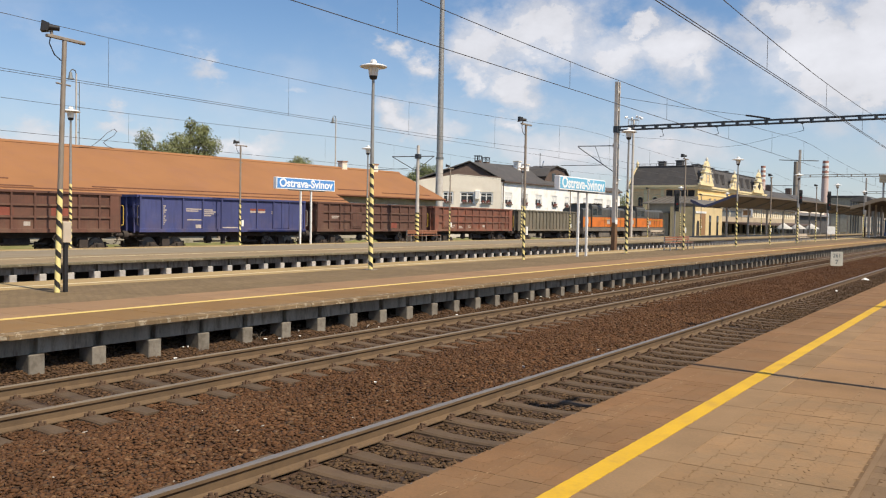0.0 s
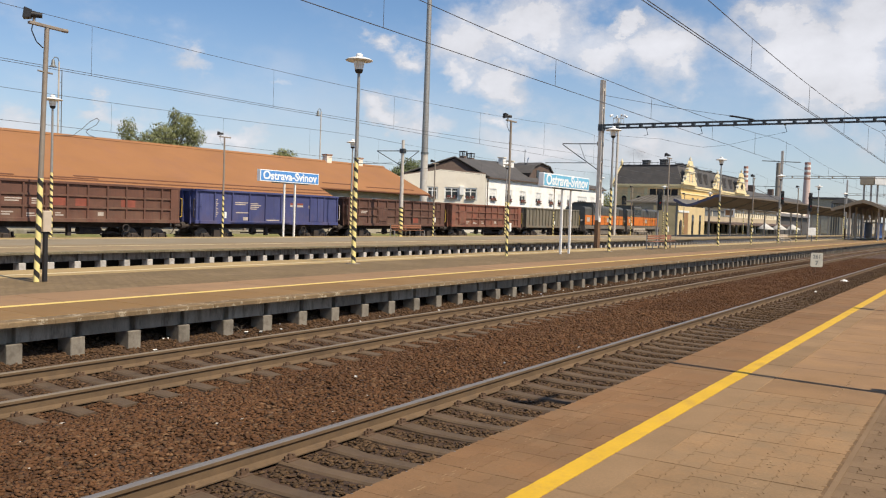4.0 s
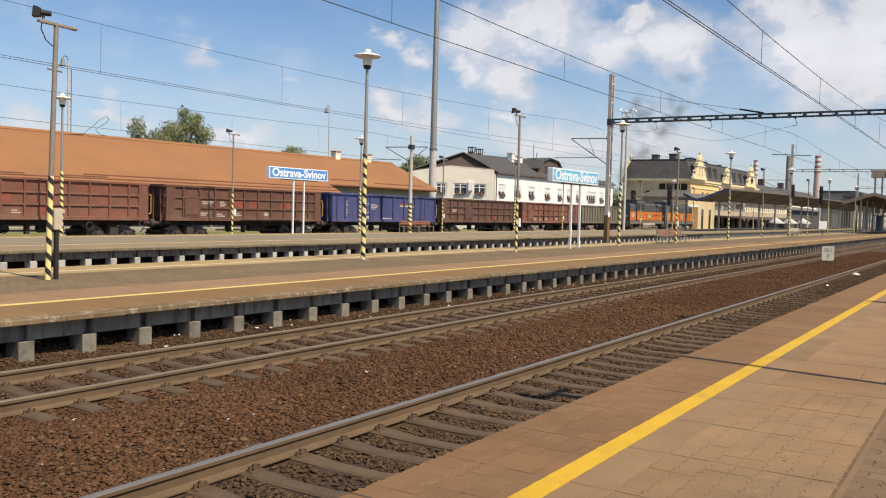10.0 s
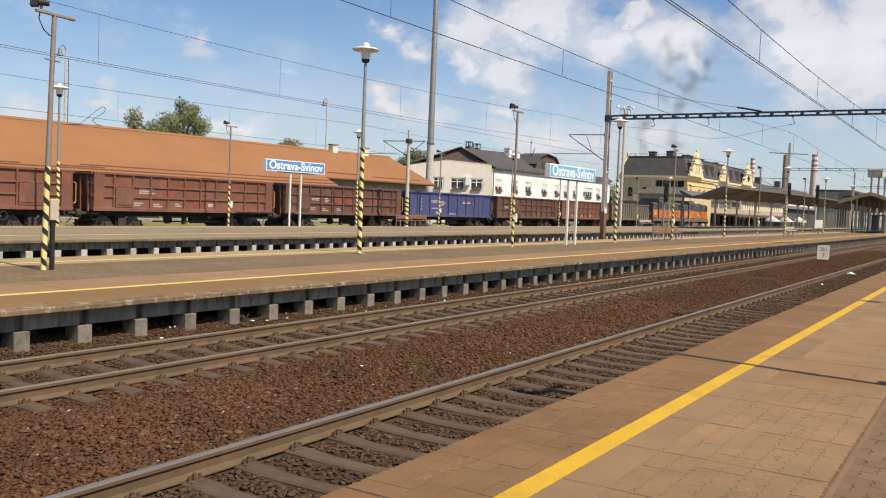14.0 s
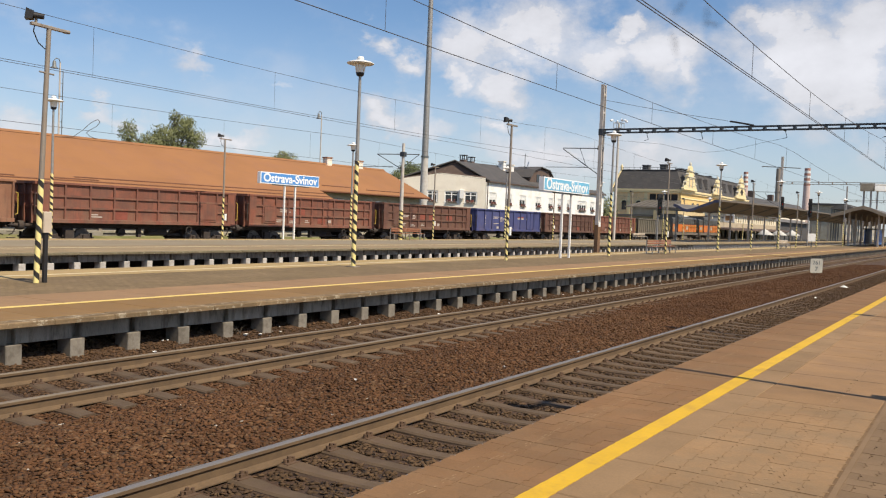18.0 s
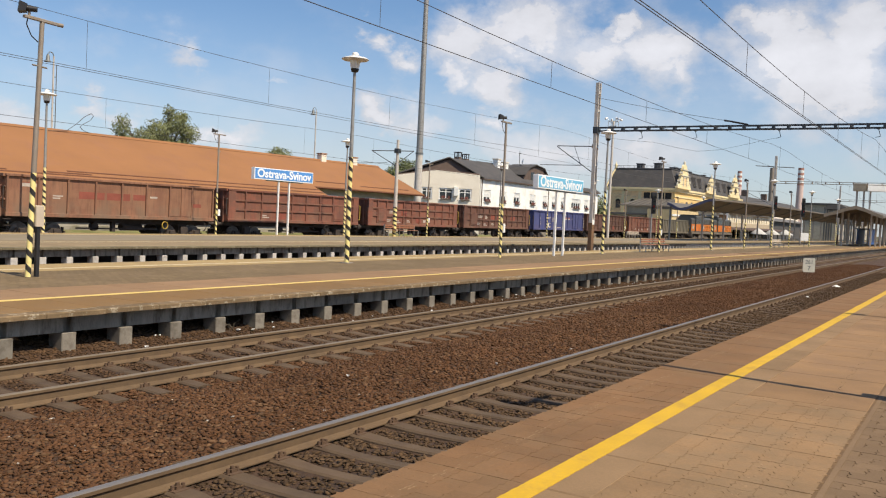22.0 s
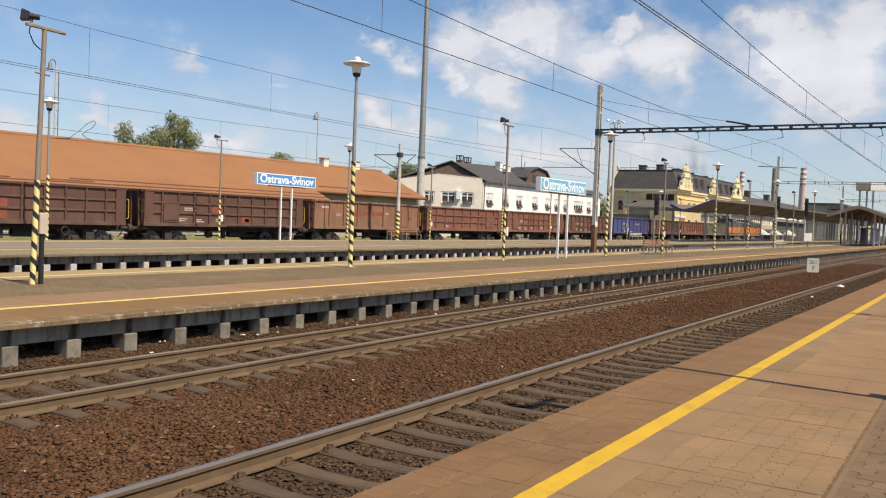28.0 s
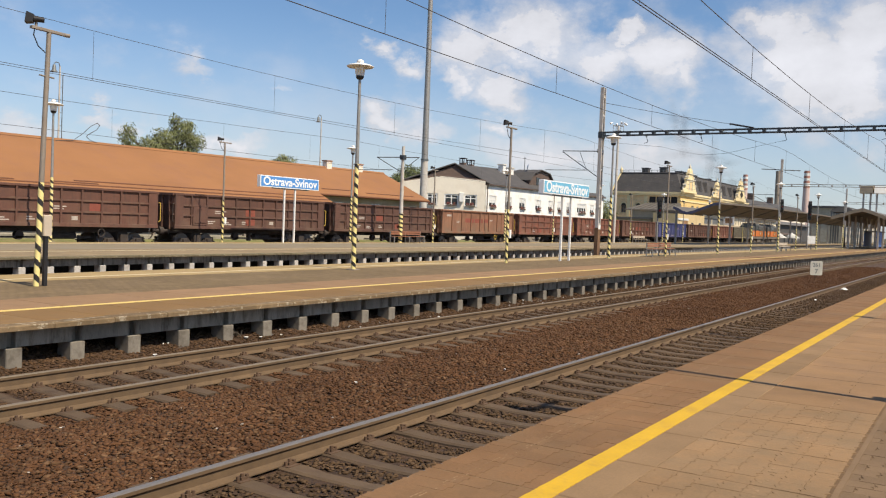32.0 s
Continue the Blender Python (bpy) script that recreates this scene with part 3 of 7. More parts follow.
for x in JOINTS[1:] + [10.335 - 0.5 + k for k in range(1, 40)]:
    part("joint_fill", Build().box(x - 0.010, x + 0.010, 0.79, 3.075, PZ - 0.09, PZ - 0.0035), "joint", p1)
part("joint_fill", Build().box(-12, 60, 0.768, 0.79, PZ - 0.09, PZ - 0.004), "joint_pale", p1)
rng = random.Random(19)
b, x = Build(), 3.0
lo, hi = 2.155, 2.31
while x < 45:
    n = rng.uniform(0.02, 0.06)
    lo2, hi2 = 2.155 + rng.uniform(-0.0022, 0.0022), 2.31 + rng.uniform(-0.003, 0.003)
    b.prism([(x, lo), (x + n, lo2), (x + n, hi2), (x, hi)], "z", PZ - 0.003, PZ + 0.0035)
    x, lo, hi = x + n, lo2, hi2
b.box(-12, 3.0, 2.155, 2.31, PZ - 0.003, PZ + 0.0035).box(x, 260, 2.155, 2.31, PZ - 0.003, PZ + 0.0035)
part("yellow_line", b, "yellow", p1, "worn yellow safety line")
# scuffed remains of old paint lines
M["scuff"] = material("pale_scuffed_paint", (0.275, 0.182, 0.102), 0.92, vary=0.2, scale=9, fine=40, bump=0.2, spec=0.2)
rng = random.Random(31)
for y, wide, cover in ((1.17, 0.03, 0.3), (1.20, 0.03, 0.3), (2.80, 0.012, 0.4), (2.83, 0.012, 0.4)):
    b = Build()
    x = 3.5
    while x < 34:
        n = rng.uniform(0.012, 0.06)
        if rng.random() < cover:
            o, w = rng.uniform(-0.2, 0.2) * wide, wide * rng.uniform(0.3, 1.0) / 2
            b.prism([(x, y + o - w * 0.5), (x + n * 0.4, y + o - w), (x + n, y + o - w * 0.3), (x + n * 0.9, y + o + w * 0.7), (x + n * 0.3, y + o + w)], "z", PZ - 0.004, PZ + 0.0018)
        x += n
    tagged(part("scuffed_line", b, "scuff", p1, "pale worn paint flecks"), kind="stuff")
# interlocking grey pavers behind the panels
def paver_build(lx, ly, top, low, gap=0.004, wave=0.016, slit=0.0):
    """A block with wavy sides that fits its neighbours, open by a slit at the wave; centred, lx by ly."""
    side = [(-0.5, 0.0, 0), (-0.20, 0.0, 1), (-0.07, 1.0, 1), (0.07, -1.0, 1), (0.20, 0.0, 1), (0.5, 0.0, 0)]
    n = [(u * lx, -ly / 2 + v * wave) for u, v, w in side] + [(-u * lx, ly / 2 - v * wave - w * slit) for u, v, w in side]
    poly = [(x * (1 - gap / lx), y * (1 - gap / ly)) for x, y in n]
    return Build().prism(poly, "z", low, top)


# the nearest panels are laid of blocks
me_cream = paver_build(0.2, 0.1538, PZ, PZ - 0.099, 0.0005, 0.020, 0.0045).mesh("paver", "panel_block")
me_red = paver_build(0.2, 0.1678, PZ, PZ - 0.099, 0.0005, 0.016, 0.0033).mesh("paver", "panel_edge")
for a, c in zip(JOINTS, JOINTS[1:]):
    if not BLOCKS[0] < a < BLOCKS[1]:
        continue
    nx = 5
    sx = (c - a - 0.02) / (nx * 0.2)
    for j in range(nx):
        for i in range(7):
            part("paver", me_cream, None, p1, at=Matrix.Translation((a + 0.01 + (j + 0.5) * 0.2 * sx, 0.79 + 0.0769 + i * 0.1538, random.uniform(-0.0015, 0.0015))) @ Matrix.Diagonal((sx, 1, 1, 1)))
        for i in range(5):
            part("paver", me_red, None, p1, at=Matrix.Translation((a + 0.01 + (j + 0.5) * 0.2 * sx, MID + 0.004 + 0.0839 + i * 0.1678, random.uniform(-0.0015, 0.0015))) @ Matrix.Diagonal((sx, 1, 1, 1)))
me = paver_build(0.165, 0.2, PZ - 0.004, PZ - 0.095, 0.003, 0.018, 0.006).mesh("paver", "paver")
half_me = paver_build(0.165, 0.1, PZ - 0.004, PZ - 0.095, 0.003, 0.0).mesh("paver", "paver")
for i in range(1, 44, 2):
    part("paver", half_me, None, p1, at=(4.4 + i * 0.165, 0.715, -0.002))
for i in range(44):
    for j in range(6):
        part("paver", me, None, p1, at=pose(4.4 + i * 0.165, 0.665 - j * 0.2 - (0.1 if i % 2 else 0), random.uniform(-0.003, 0.0)))
part("block_bed", Build().box(3.91, 8.97, 0.792, 3.07, PZ - 0.12, PZ - 0.0022), "joint_soft", p1)
for y0, y1, mat in ((INN - 0.034, INN + 0.0015, "panel_block"), (0.791, 0.825, "panel_block"), (MID + 0.0045, MID + 0.03, "panel_edge"), (3.03, 3.068, "panel_edge")):
    part("course_fill", Build().box(3.92, 8.96, y0, y1, PZ - 0.09, PZ - 0.0017), mat, p1)
part("edging", Build().box(4.31, 11.58, 0.728, 0.767, PZ - 0.09, PZ - 0.002), "paver", p1, "narrow edging course")
part("paver_bed", Build().box(4.32, 11.57, -0.63, 0.772, PZ - 0.12, PZ - 0.010), "joint_pale", p1)
b = Build().box(-12, 4.3, -14, 0.772, PZ - 0.095, PZ - 0.006).box(11.58, 260, -14, 0.772, PZ - 0.095, PZ - 0.006).box(4.3, 11.58, -14, -0.64, PZ - 0.095, PZ - 0.006)
tagged(part("far_paving", b, "paver", p1), kind="stuff")

# ---- the two platforms across the tracks ----


def island_platform(name, label, y0, y1, x0, x1, px0, px1, line_front, line_back, phase, deck="deck_paver", pillar="pillar", inner=3.21, back=1.85, outer_mat="slab", inner_mat="slab_inner", kerb_mat="edge", line_mat="yellow_far"):
    # the shade behind the pillars is put into the body's dark colour
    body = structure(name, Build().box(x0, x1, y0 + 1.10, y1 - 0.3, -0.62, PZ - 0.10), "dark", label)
    part("deck", Build().box(x0, x1, y0 + inner, y1 - back, PZ - 0.10, PZ - 0.004), deck, body, "worn brown paving")
    part("back_edge", Build().box(x0, x1, y1 - back, y1, PZ - 0.12, PZ), "slab_back", body, "pale worn slabs along the back edge")
    row = Build().box(-0.493, 0.493, line_front + 0.165, y0 + inner - 0.006, PZ - 0.08, PZ, 0.006).mesh("slab", inner_mat)
    me = Build().box(-0.493, 0.493, y0 + 0.30, line_front + 0.155, PZ - 0.08, PZ, 0.006).mesh("slab", outer_mat)
    kerb = Build().box(-0.4995, 0.4995, y0, y0 + 0.292, PZ - 0.075, PZ, 0.014).mesh("edge_stone", kerb_mat)
    beam = Build().box(-0.44, 0.44, y0 + 0.24, y0 + 0.42, 0.185, PZ - 0.083, 0.01).mesh("edge_beam", "beam_concrete")
    pil = Build().box(-0.12, 0.12, y0 + 0.17, y0 + 0.50, -0.5, 0.183, 0.012).mesh("pillar", pillar)
    neck = Build().box(-0.11, 0.11, y0 + 0.34, y0 + 0.60, 0.184, PZ - 0.084).mesh("pillar_neck", "beam_concrete")
    n = int(px1 - px0)
    for i in range(n):
        x = phase + px0 + i
        if x < 62:
            part("slab", me, None, body, at=(x, 0, random.uniform(-0.003, 0.003)))
            part("inner_slab", row, None, body, at=(x + 0.35, 0, random.uniform(-0.003, 0.003)))
        part("edge_stone", kerb, None, body, at=(x, random.uniform(-0.006, 0.006), random.uniform(-0.004, 0.004)))
        if x < 90:
            part("edge_beam", beam, None, body, at=(x + 0.5, random.uniform(-0.006, 0.006), 0))
        part("pillar", pil, None, body, at=(x, random.uniform(-0.01, 0.01), 0))
        if x < 90:
            part("pillar_neck", neck, None, body, at=(x, 0, 0))
    far = Build().box(62.5 + phase % 1, x1, y0 + 0.30, line_front + 0.155, PZ - 0.10, PZ)
    tagged(part("far_slab", far, outer_mat, body), kind="stuff")
    far = Build().box(62.8 + phase % 1, x1, line_front + 0.165, y0 + inner - 0.006, PZ - 0.10, PZ)
    tagged(part("far_slab", far, inner_mat, body), kind="stuff")
    part("slab_bed", Build().box(x0, x1, y0 + 1.11, y0 + inner, PZ - 0.12, PZ - 0.03), "joint", body)
    far = Build().box(90.5 + phase % 1, x1, y0 + 0.24, y0 + 0.42, 0.185, PZ - 0.083)
    for i in range(n, int(x1 - px0 - phase)):
        x = phase + px0 + i
        far.box(x - 0.12, x + 0.12, y0 + 0.17, y0 + 0.50, -0.5, 0.183)
    tagged(part("far_pillar", far, pillar, body), kind="stuff")
    tagged(part("far_edge_stone", Build().box(phase + px0 + n - 0.5, x1, y0, y0 + 0.292, PZ - 0.075, PZ), kerb_mat, body), kind="stuff")
    part("yellow_line", Build().box(x0, x1, line_front, line_front + 0.16, PZ + 0.001, PZ + 0.005), line_mat, body, "faded yellow safety line")
    part("yellow_line", Build().box(x0, x1, line_back, line_back + 0.15, PZ + 0.001, PZ + 0.005), "line_pale", body, "almost white worn safety line")
    return body


island_platform("platform_middle", "island platform on short concrete pillars with a yellow line", 11.14, 19.45, -12, 260, -4, 130, 12.72, 18.1, 0.02)
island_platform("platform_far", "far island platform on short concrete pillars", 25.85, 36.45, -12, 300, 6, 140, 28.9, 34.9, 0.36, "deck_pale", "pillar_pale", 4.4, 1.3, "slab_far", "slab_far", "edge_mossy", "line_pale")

# ---- platform furniture ----


def lamp_post(at, height=6.62, stripe=3.35, fine=False):
    """A tall pole with a flat white hat over a bell-shaped lantern."""
    lamp = thing("platform_lamp", "tall grey lamp post with white disc hat and striped foot" if not fine else "slim lamp post with white disc hat and fine warning stripes", "lamp post", "platform lamps", at=at)
    part("foot_stripes", Build().cyl((0, 0, 0), (0, 0, stripe), 0.075, 0.066, 14), "stripe" if not fine else "stripe_thin", lamp, "yellow and black warning stripes")
    part("pole", Build().cyl((0, 0, stripe), (0, 0, height - 0.55), 0.062, 0.045, 12), "pole", lamp)
    part("base_plate", Build().box(-0.16, 0.16, -0.16, 0.16, -0.004, 0.025, 0.006), "pole_dark", lamp)
    part("lamp_bowl", Build().lathe([(0.0, -0.62), (0.05, -0.62), (0.10, -0.60), (0.125, -0.55), (0.13, -0.50)], (0, 0, height), 16), "black", lamp, "dark lantern bottom")
    part("lantern", Build().lathe([(0.13, -0.50), (0.15, -0.42), (0.165, -0.28), (0.17, -0.22)], (0, 0, height), 18), "white", lamp, "pale bell-shaped lantern")
    hat = part("hat", Build().lathe([(0.17, -0.22), (0.40, -0.235), (0.43, -0.215), (0.43, -0.20), (0.36, -0.165), (0.17, -0.115), (0.10, -0.10)], (0, 0, height), 28), "white", lamp, "white enamel disc")
    part("cap", Build().lathe([(0.10, -0.10), (0.115, -0.06), (0.10, -0.02), (0.06, 0.01), (0.0, 0.02)], (0, 0, height), 14), "white", hat)
    return lamp


def speaker_pole(at, height=5.35, stripe=2.1, box_side=True, box_z=1.05, lean=0.0):
    pole = thing("loudspeaker_pole", "grey steel pole with a horn loudspeaker and striped foot", "loudspeaker pole", "loudspeaker poles", at=Matrix.Translation(at) @ pose(0, 0, 0, 0, lean, 0))
    part("foot_stripes", Build().cyl((0, 0, 0), (0, 0, stripe), 0.058, 0.056, 14), "stripe", pole, "yellow and black warning stripes")
    part("pole", Build().cyl((0, 0, stripe), (0, 0, height), 0.054, 0.047, 12), "pole_dark", pole)
    part("crossbar", Build().box(-0.40, 0.34, -0.05, 0.05, height, height + 0.055, 0.01).cyl((0.34, 0, height + 0.025), (0.46, 0, height + 0.03), 0.04), "pole_dark", pole)
    horn = part("loudspeaker", Build().prism([(0.05, 0.0), (0.22, -0.05), (0.22, 0.24), (0.05, 0.20)], "x", -0.14, 0.14).cyl((0, 0.05, 0.10), (0, -0.17, 0.12), 0.085, 0.075, 12), "black", pole, "black box-shaped horn loudspeaker", at=pose(-0.30, 0, height + 0.12, 6, 0, 50) @ Matrix.Diagonal((0.78, 0.85, 0.74, 1)))
    part("horn_mouth", Build().box(-0.125, 0.125, 0.221, 0.226, -0.03, 0.22), "dark", horn)
    part("bracket", Build().box(-0.31, -0.27, -0.02, 0.02, height + 0.05, height + 0.20), "pole_dark", pole)
    part("cable", Build().path([(-0.30, 0, height + 0.1), (-0.32, 0.02, height - 0.12), (-0.2, 0.03, height - 0.32), (-0.05, 0.02, height - 0.42)], 0.012, 5), "black", pole)
    part("step_bolt", Build().cyl((-0.18, -0.03, height - 0.9), (0.18, 0.03, height - 0.9), 0.018, n=6), "pole_dark", pole)
    if box_side:
        part("control_box", Build().box(0.060, 0.205, -0.09, 0.04, box_z, box_z + 0.35, 0.012), "white", pole, "pale grey control box")
    return pole


PITCH_LAMP = 21.9
for k in range(6):
    lamp_post((21.85 + PITCH_LAMP * k, 17.0, PZ))
for k in range(7):
    lamp_post((24.2 + 22.07 * k, 36.35, PZ), 6.50, 2.98, True)
speaker_pole((10.62, 16.4, PZ), 5.18, 2.12, False, lean=1.7)
# on the near platform, behind the view; their shadows fall across it
speaker_pole((9.70, 0.06, PZ), 5.62, 2.25, box_z=0.78)
speaker_pole((19.66, 1.22, PZ), 5.62, 2.25)
for x in (32.28, 53.5, 76.6, 97.0):
    speaker_pole((x, 17.05, PZ), 5.62, 2.25)
for x in (34.74, 56.55, 78.41, 100.33, 121.5):
    speaker_pole((x, 36.35, PZ), 5.545, 2.36)

M["beige_box"] = material("beige_box_paint", (0.50, 0.42, 0.33), 0.6, vary=0.06, scale=4, fine=40, bump=0.05)
box = thing("call_post", "dark slim post with a pale grey call box", "call post", at=(10.82, 16.42, PZ))
part("post", Build().box(-0.04, 0.04, -0.04, 0.04, 0, 1.05, 0.008), "black", box)
part("box", Build().box(-0.095, 0.095, -0.08, 0.08, 1.03, 1.46, 0.015), "beige_box", box, "pale beige metal box")


def letters(text, size, mat, parent, at, bold=0.012, stretch=1.0):
    cu = bpy.data.curves.new("lettering", "FONT")
    cu.body, cu.size, cu.align_x, cu.align_y, cu.extrude, cu.offset = text, size, "CENTER", "CENTER", 0.003, bold
    cu.materials.append(M[mat])
    ob = new("lettering", cu)
    dg = bpy.context.evaluated_depsgraph_get()
    me = bpy.data.meshes.new_from_object(ob.evaluated_get(dg))
    bpy.data.objects.remove(ob)
    me.transform(Matrix.Diagonal((stretch, 1, 1, 1)))
    if not me.materials:
        me.materials.append(M[mat])
    ob = new("lettering", me)
    ob.parent = parent
    ob.matrix_basis = at
    return ob


M["sign_cyan"] = material("pale_sign_film", (0.145, 0.45, 0.67), 0.4, vary=0.05, scale=1.5, fine=30, bump=0.02)


def station_sign(at, post_l, post_r, z0, z1, w=5.2, shift=0.0, blue="sign_blue"):
    sign = thing("station_sign", "long blue station name board with white letters on two posts", "station sign", "station signs", at=at)
    for x in (post_l, post_r):
        part("post", Build().box(x - 0.05, x + 0.05, -0.05, 0.05, 0, z0 - at[2] + 0.05, 0.008), "white", sign, "white steel post")
    zc, h = (z0 + z1) / 2 - at[2], z1 - z0
    case = part("case", Build().box(-w / 2, w / 2, -0.13, 0.13, zc - h / 2, zc + h / 2, 0.012), "sign_white", sign, "white light-box case", at=(shift, 0, 0))
    for s in (-1, 1):
        face = part("face", Build().box(-w / 2 + 0.06, w / 2 - 0.06, min(s * 0.131, s * 0.137), max(s * 0.131, s * 0.137), zc - h / 2 + 0.05, zc + h / 2 - 0.05), blue, case, "blue face")
        letters("Ostrava-Svinov", 0.67, "sign_white", case, pose(0, s * 0.141, zc, 90, 0, 0 if s < 0 else 180), 0.018, 1.15)
    part("lower_rail", Build().box(-1.6, 1.6, -0.06, 0.06, zc - h / 2 - 0.06, zc - h / 2), "steel_grey", sign)
    return sign


station_sign((38.15, 17.0, PZ), -0.57, 0.42, 3.60, 4.21, shift=-0.31, blue="sign_cyan")
station_sign((39.85, 36.0, PZ), -0.53, 0.41, 3.79, 4.47, shift=-0.13)


def bench(at, length=3.4, slats="bench_wood"):
    seat = thing("bench", "wooden slat bench with steel frame and backrest" if slats == "bench_wood" else "bleached pale slat bench with steel frame and backrest", "bench", "benches", at=at)
    n = 3
    for k in range(n):
        x = -length / 2 + length * k / (n - 1)
        leg = part("leg", Build().box(x - 0.03, x + 0.03, -0.22, 0.20, 0.40, 0.44).box(x - 0.03, x + 0.03, -0.22, -0.17, 0, 0.40).box(x - 0.03, x + 0.03, 0.14, 0.20, 0, 0.84), "pole", seat)
    for y in (-0.18, -0.07, 0.04):
        part("seat_slat", Build().box(-length / 2, length / 2, y, y + 0.09, 0.44, 0.475, 0.006), slats, seat)
    for z in (0.58, 0.72):
        part("back_slat", Build().box(-length / 2, length / 2, 0.105, 0.138, z, z + 0.10, 0.006), slats, seat)
    return seat


M["bench_wood"] = material("reddish_bench_wood", (0.26, 0.11, 0.06), 0.7, vary=0.2, scale=2, fine=30, bump=0.2, stretch=(0.2, 3, 3))
bench((53.6, 17.35, PZ), 4.6)
bench((52.0, 35.6, PZ), 3.8)
bench((92.0, 17.3, PZ), 5.0, "beige_box")
bench((100.0, 35.0, PZ), 4.0, "beige_box")

M["km_board"] = material("aged_white_board", (0.52, 0.49, 0.41), 0.6, vary=0.08, scale=3, fine=30, bump=0.05)
# hectometre post between the tracks
km = thing("kilometre_post", "white square kilometre board on a short post", "kilometre post", at=pose(46.4, 7.2, -0.15, 0, 0, 0))
part("post", Build().box(-0.03, 0.03, -0.03, 0.03, -0.1, 0.55), "rust", km)
R_ = [(sx * (0.24 + 0.06 * math.cos(a)), 0.71 + sz * (0.29 + 0.06 * math.sin(a))) for sx, sz, turns in ((1, 1, (0, 0.785, 1.571)), (-1, 1, (1.571, 0.785, 0)), (-1, -1, (0, 0.785, 1.571)), (1, -1, (1.571, 0.785, 0))) for a in turns]
plate = part("board", Build().prism(R_, "y", -0.02, 0.02), "km_board", km, "white board with black figures", at=pose(0, -0.06, 0, 0, 0, -58))
letters("261", 0.27, "steel_grey", plate, pose(0, -0.024, 0.86, 90, 0, 0), 0.005)
letters("7", 0.28, "steel_grey", plate, pose(0, -0.024, 0.55, 90, 0, 0), 0.01)


def signal(at, lamps, label, h=4.2):
    s = thing("railway_signal", label, "railway signal", "signals", at=at)
    part("mast", Build().cyl((0, 0, 0), (0, 0, h), 0.075, n=10), "pole", s)
    head = part("signal_head", Build().box(-0.19, 0.19, -0.12, 0.12, h - 0.2, h + 0.42 * lamps, 0.03), "black", s, "black signal board", at=pose(0, -0.14, 0, 0, 0, -60))
    for k in range(lamps):
        z = h + 0.05 + 0.40 * k
        part("hood", Build().lathe([(0.125, 0.0), (0.13, 0.17), (0.12, 0.17), (0.115, 0.0)], (0, 0, 0), 12), "black", head, at=pose(0, -0.12, z, 90, 0, 0))
        part("lens", Build().cyl((0, -0.125, z), (0, -0.135, z), 0.10, n=14), "lens_red" if k == 1 else "lens_dark", head, "red signal lens" if k == 1 else "dark signal lens")
    part("ladder", Build().box(-0.2, -0.17, 0.08, 0.11, 0.2, h + 0.6).box(0.17, 0.2, 0.08, 0.11, 0.2, h + 0.6), "pole", s)
    return s


M["lens_dark"] = plain_glass("dark_lens", (0.02, 0.025, 0.02), 0.1)
M["lens_red"] = plain_glass("red_lens", (0.5, 0.02, 0.015), 0.15)
signal((74.6, 24.6, -0.2), 4, "black four-lamp main signal on a grey mast", 3.6)
signal((115.6, 19.0, PZ), 5, "black five-lamp main signal on a grey mast", 3.8)
signal((99.2, 19.2, PZ), 3, "small black signal seen from behind on a mast", 4.2)

# ---- overhead line ----


def wire_line(name, label, pts, r):
    ob = tagged(new(name, Build().path(pts, r, 5).mesh(name, "wire")), label, "overhead wire")
    return ob


def overhead(yc, zc, zm, x0, x1, drop0, pitch, twin=0.0, r=0.009, label="", rise=0.7):
    line = thing("overhead_wire", label, "overhead wire", "overhead wires")
    def sag(x):
        u = ((x - 50.4) / 52.0) % 1.0
        return zm + rise * (abs(u - 0.5) * 2) ** 2
    for dy in ((-twin, twin) if twin else (0,)):
        part("contact_wire", Build().cyl((x0, yc + dy, zc), (x1, yc + dy, zc), r, n=5), "wire", line)
    xs_ = [x0 + (x1 - x0) * i / 60 for i in range(61)]
    part("messenger_wire", Build().path([(x, yc, sag(x)) for x in xs_], r, 5), "wire", line)
    x = drop0
    while x < min(x1, 110):
        part("dropper", Build().cyl((x, yc, zc), (x, yc, sag(x)), 0.006, n=4), "wire", line)
        x += pitch
    return line


overhead(4.77, 5.67, 6.41, -10, 260, -2.0, 7.55, 0.035, label="twin contact wires and messenger over the near track")
overhead(9.64, 5.585, 6.26, -10, 260, -1.95, 7.52, rise=0.6, label="contact wire and messenger over the second track")
overhead(22.4, 5.88, 7.25, -10, 260, 0.9, 7.62, 0, r=0.0075, label="contact wires and messenger over the middle track")
overhead(39.9, 5.98, 7.52, -60, 260, -10, 8.0, r=0.011, rise=0.35, label="contact wire and messenger over the goods track")
wire_line("second_contact_wire", "second contact wire slanting over the middle track", [(-10, 22.46, 5.95), (24, 22.46, 5.95), (33, 22.46, 6.02), (40.5, 22.46, 6.14), (51.4, 22.46, 6.35), (105, 22.46, 6.1), (260, 22.46, 5.81)], 0.0075)
anchor = wire_line("anchor_wire", "slack wire from the mast to the gantry", [(49.97, 20.2, 9.75), (49.97, 16.0, 8.86), (49.97, 12.33, 8.21), (49.97, 11.07, 7.96)], 0.012)
part("insulator", Build().path([(49.97, 12.6, 8.25), (49.97, 12.33, 8.21), (49.97, 11.3, 8.0)], 0.05, 8), "black", anchor, "dark rod insulator")


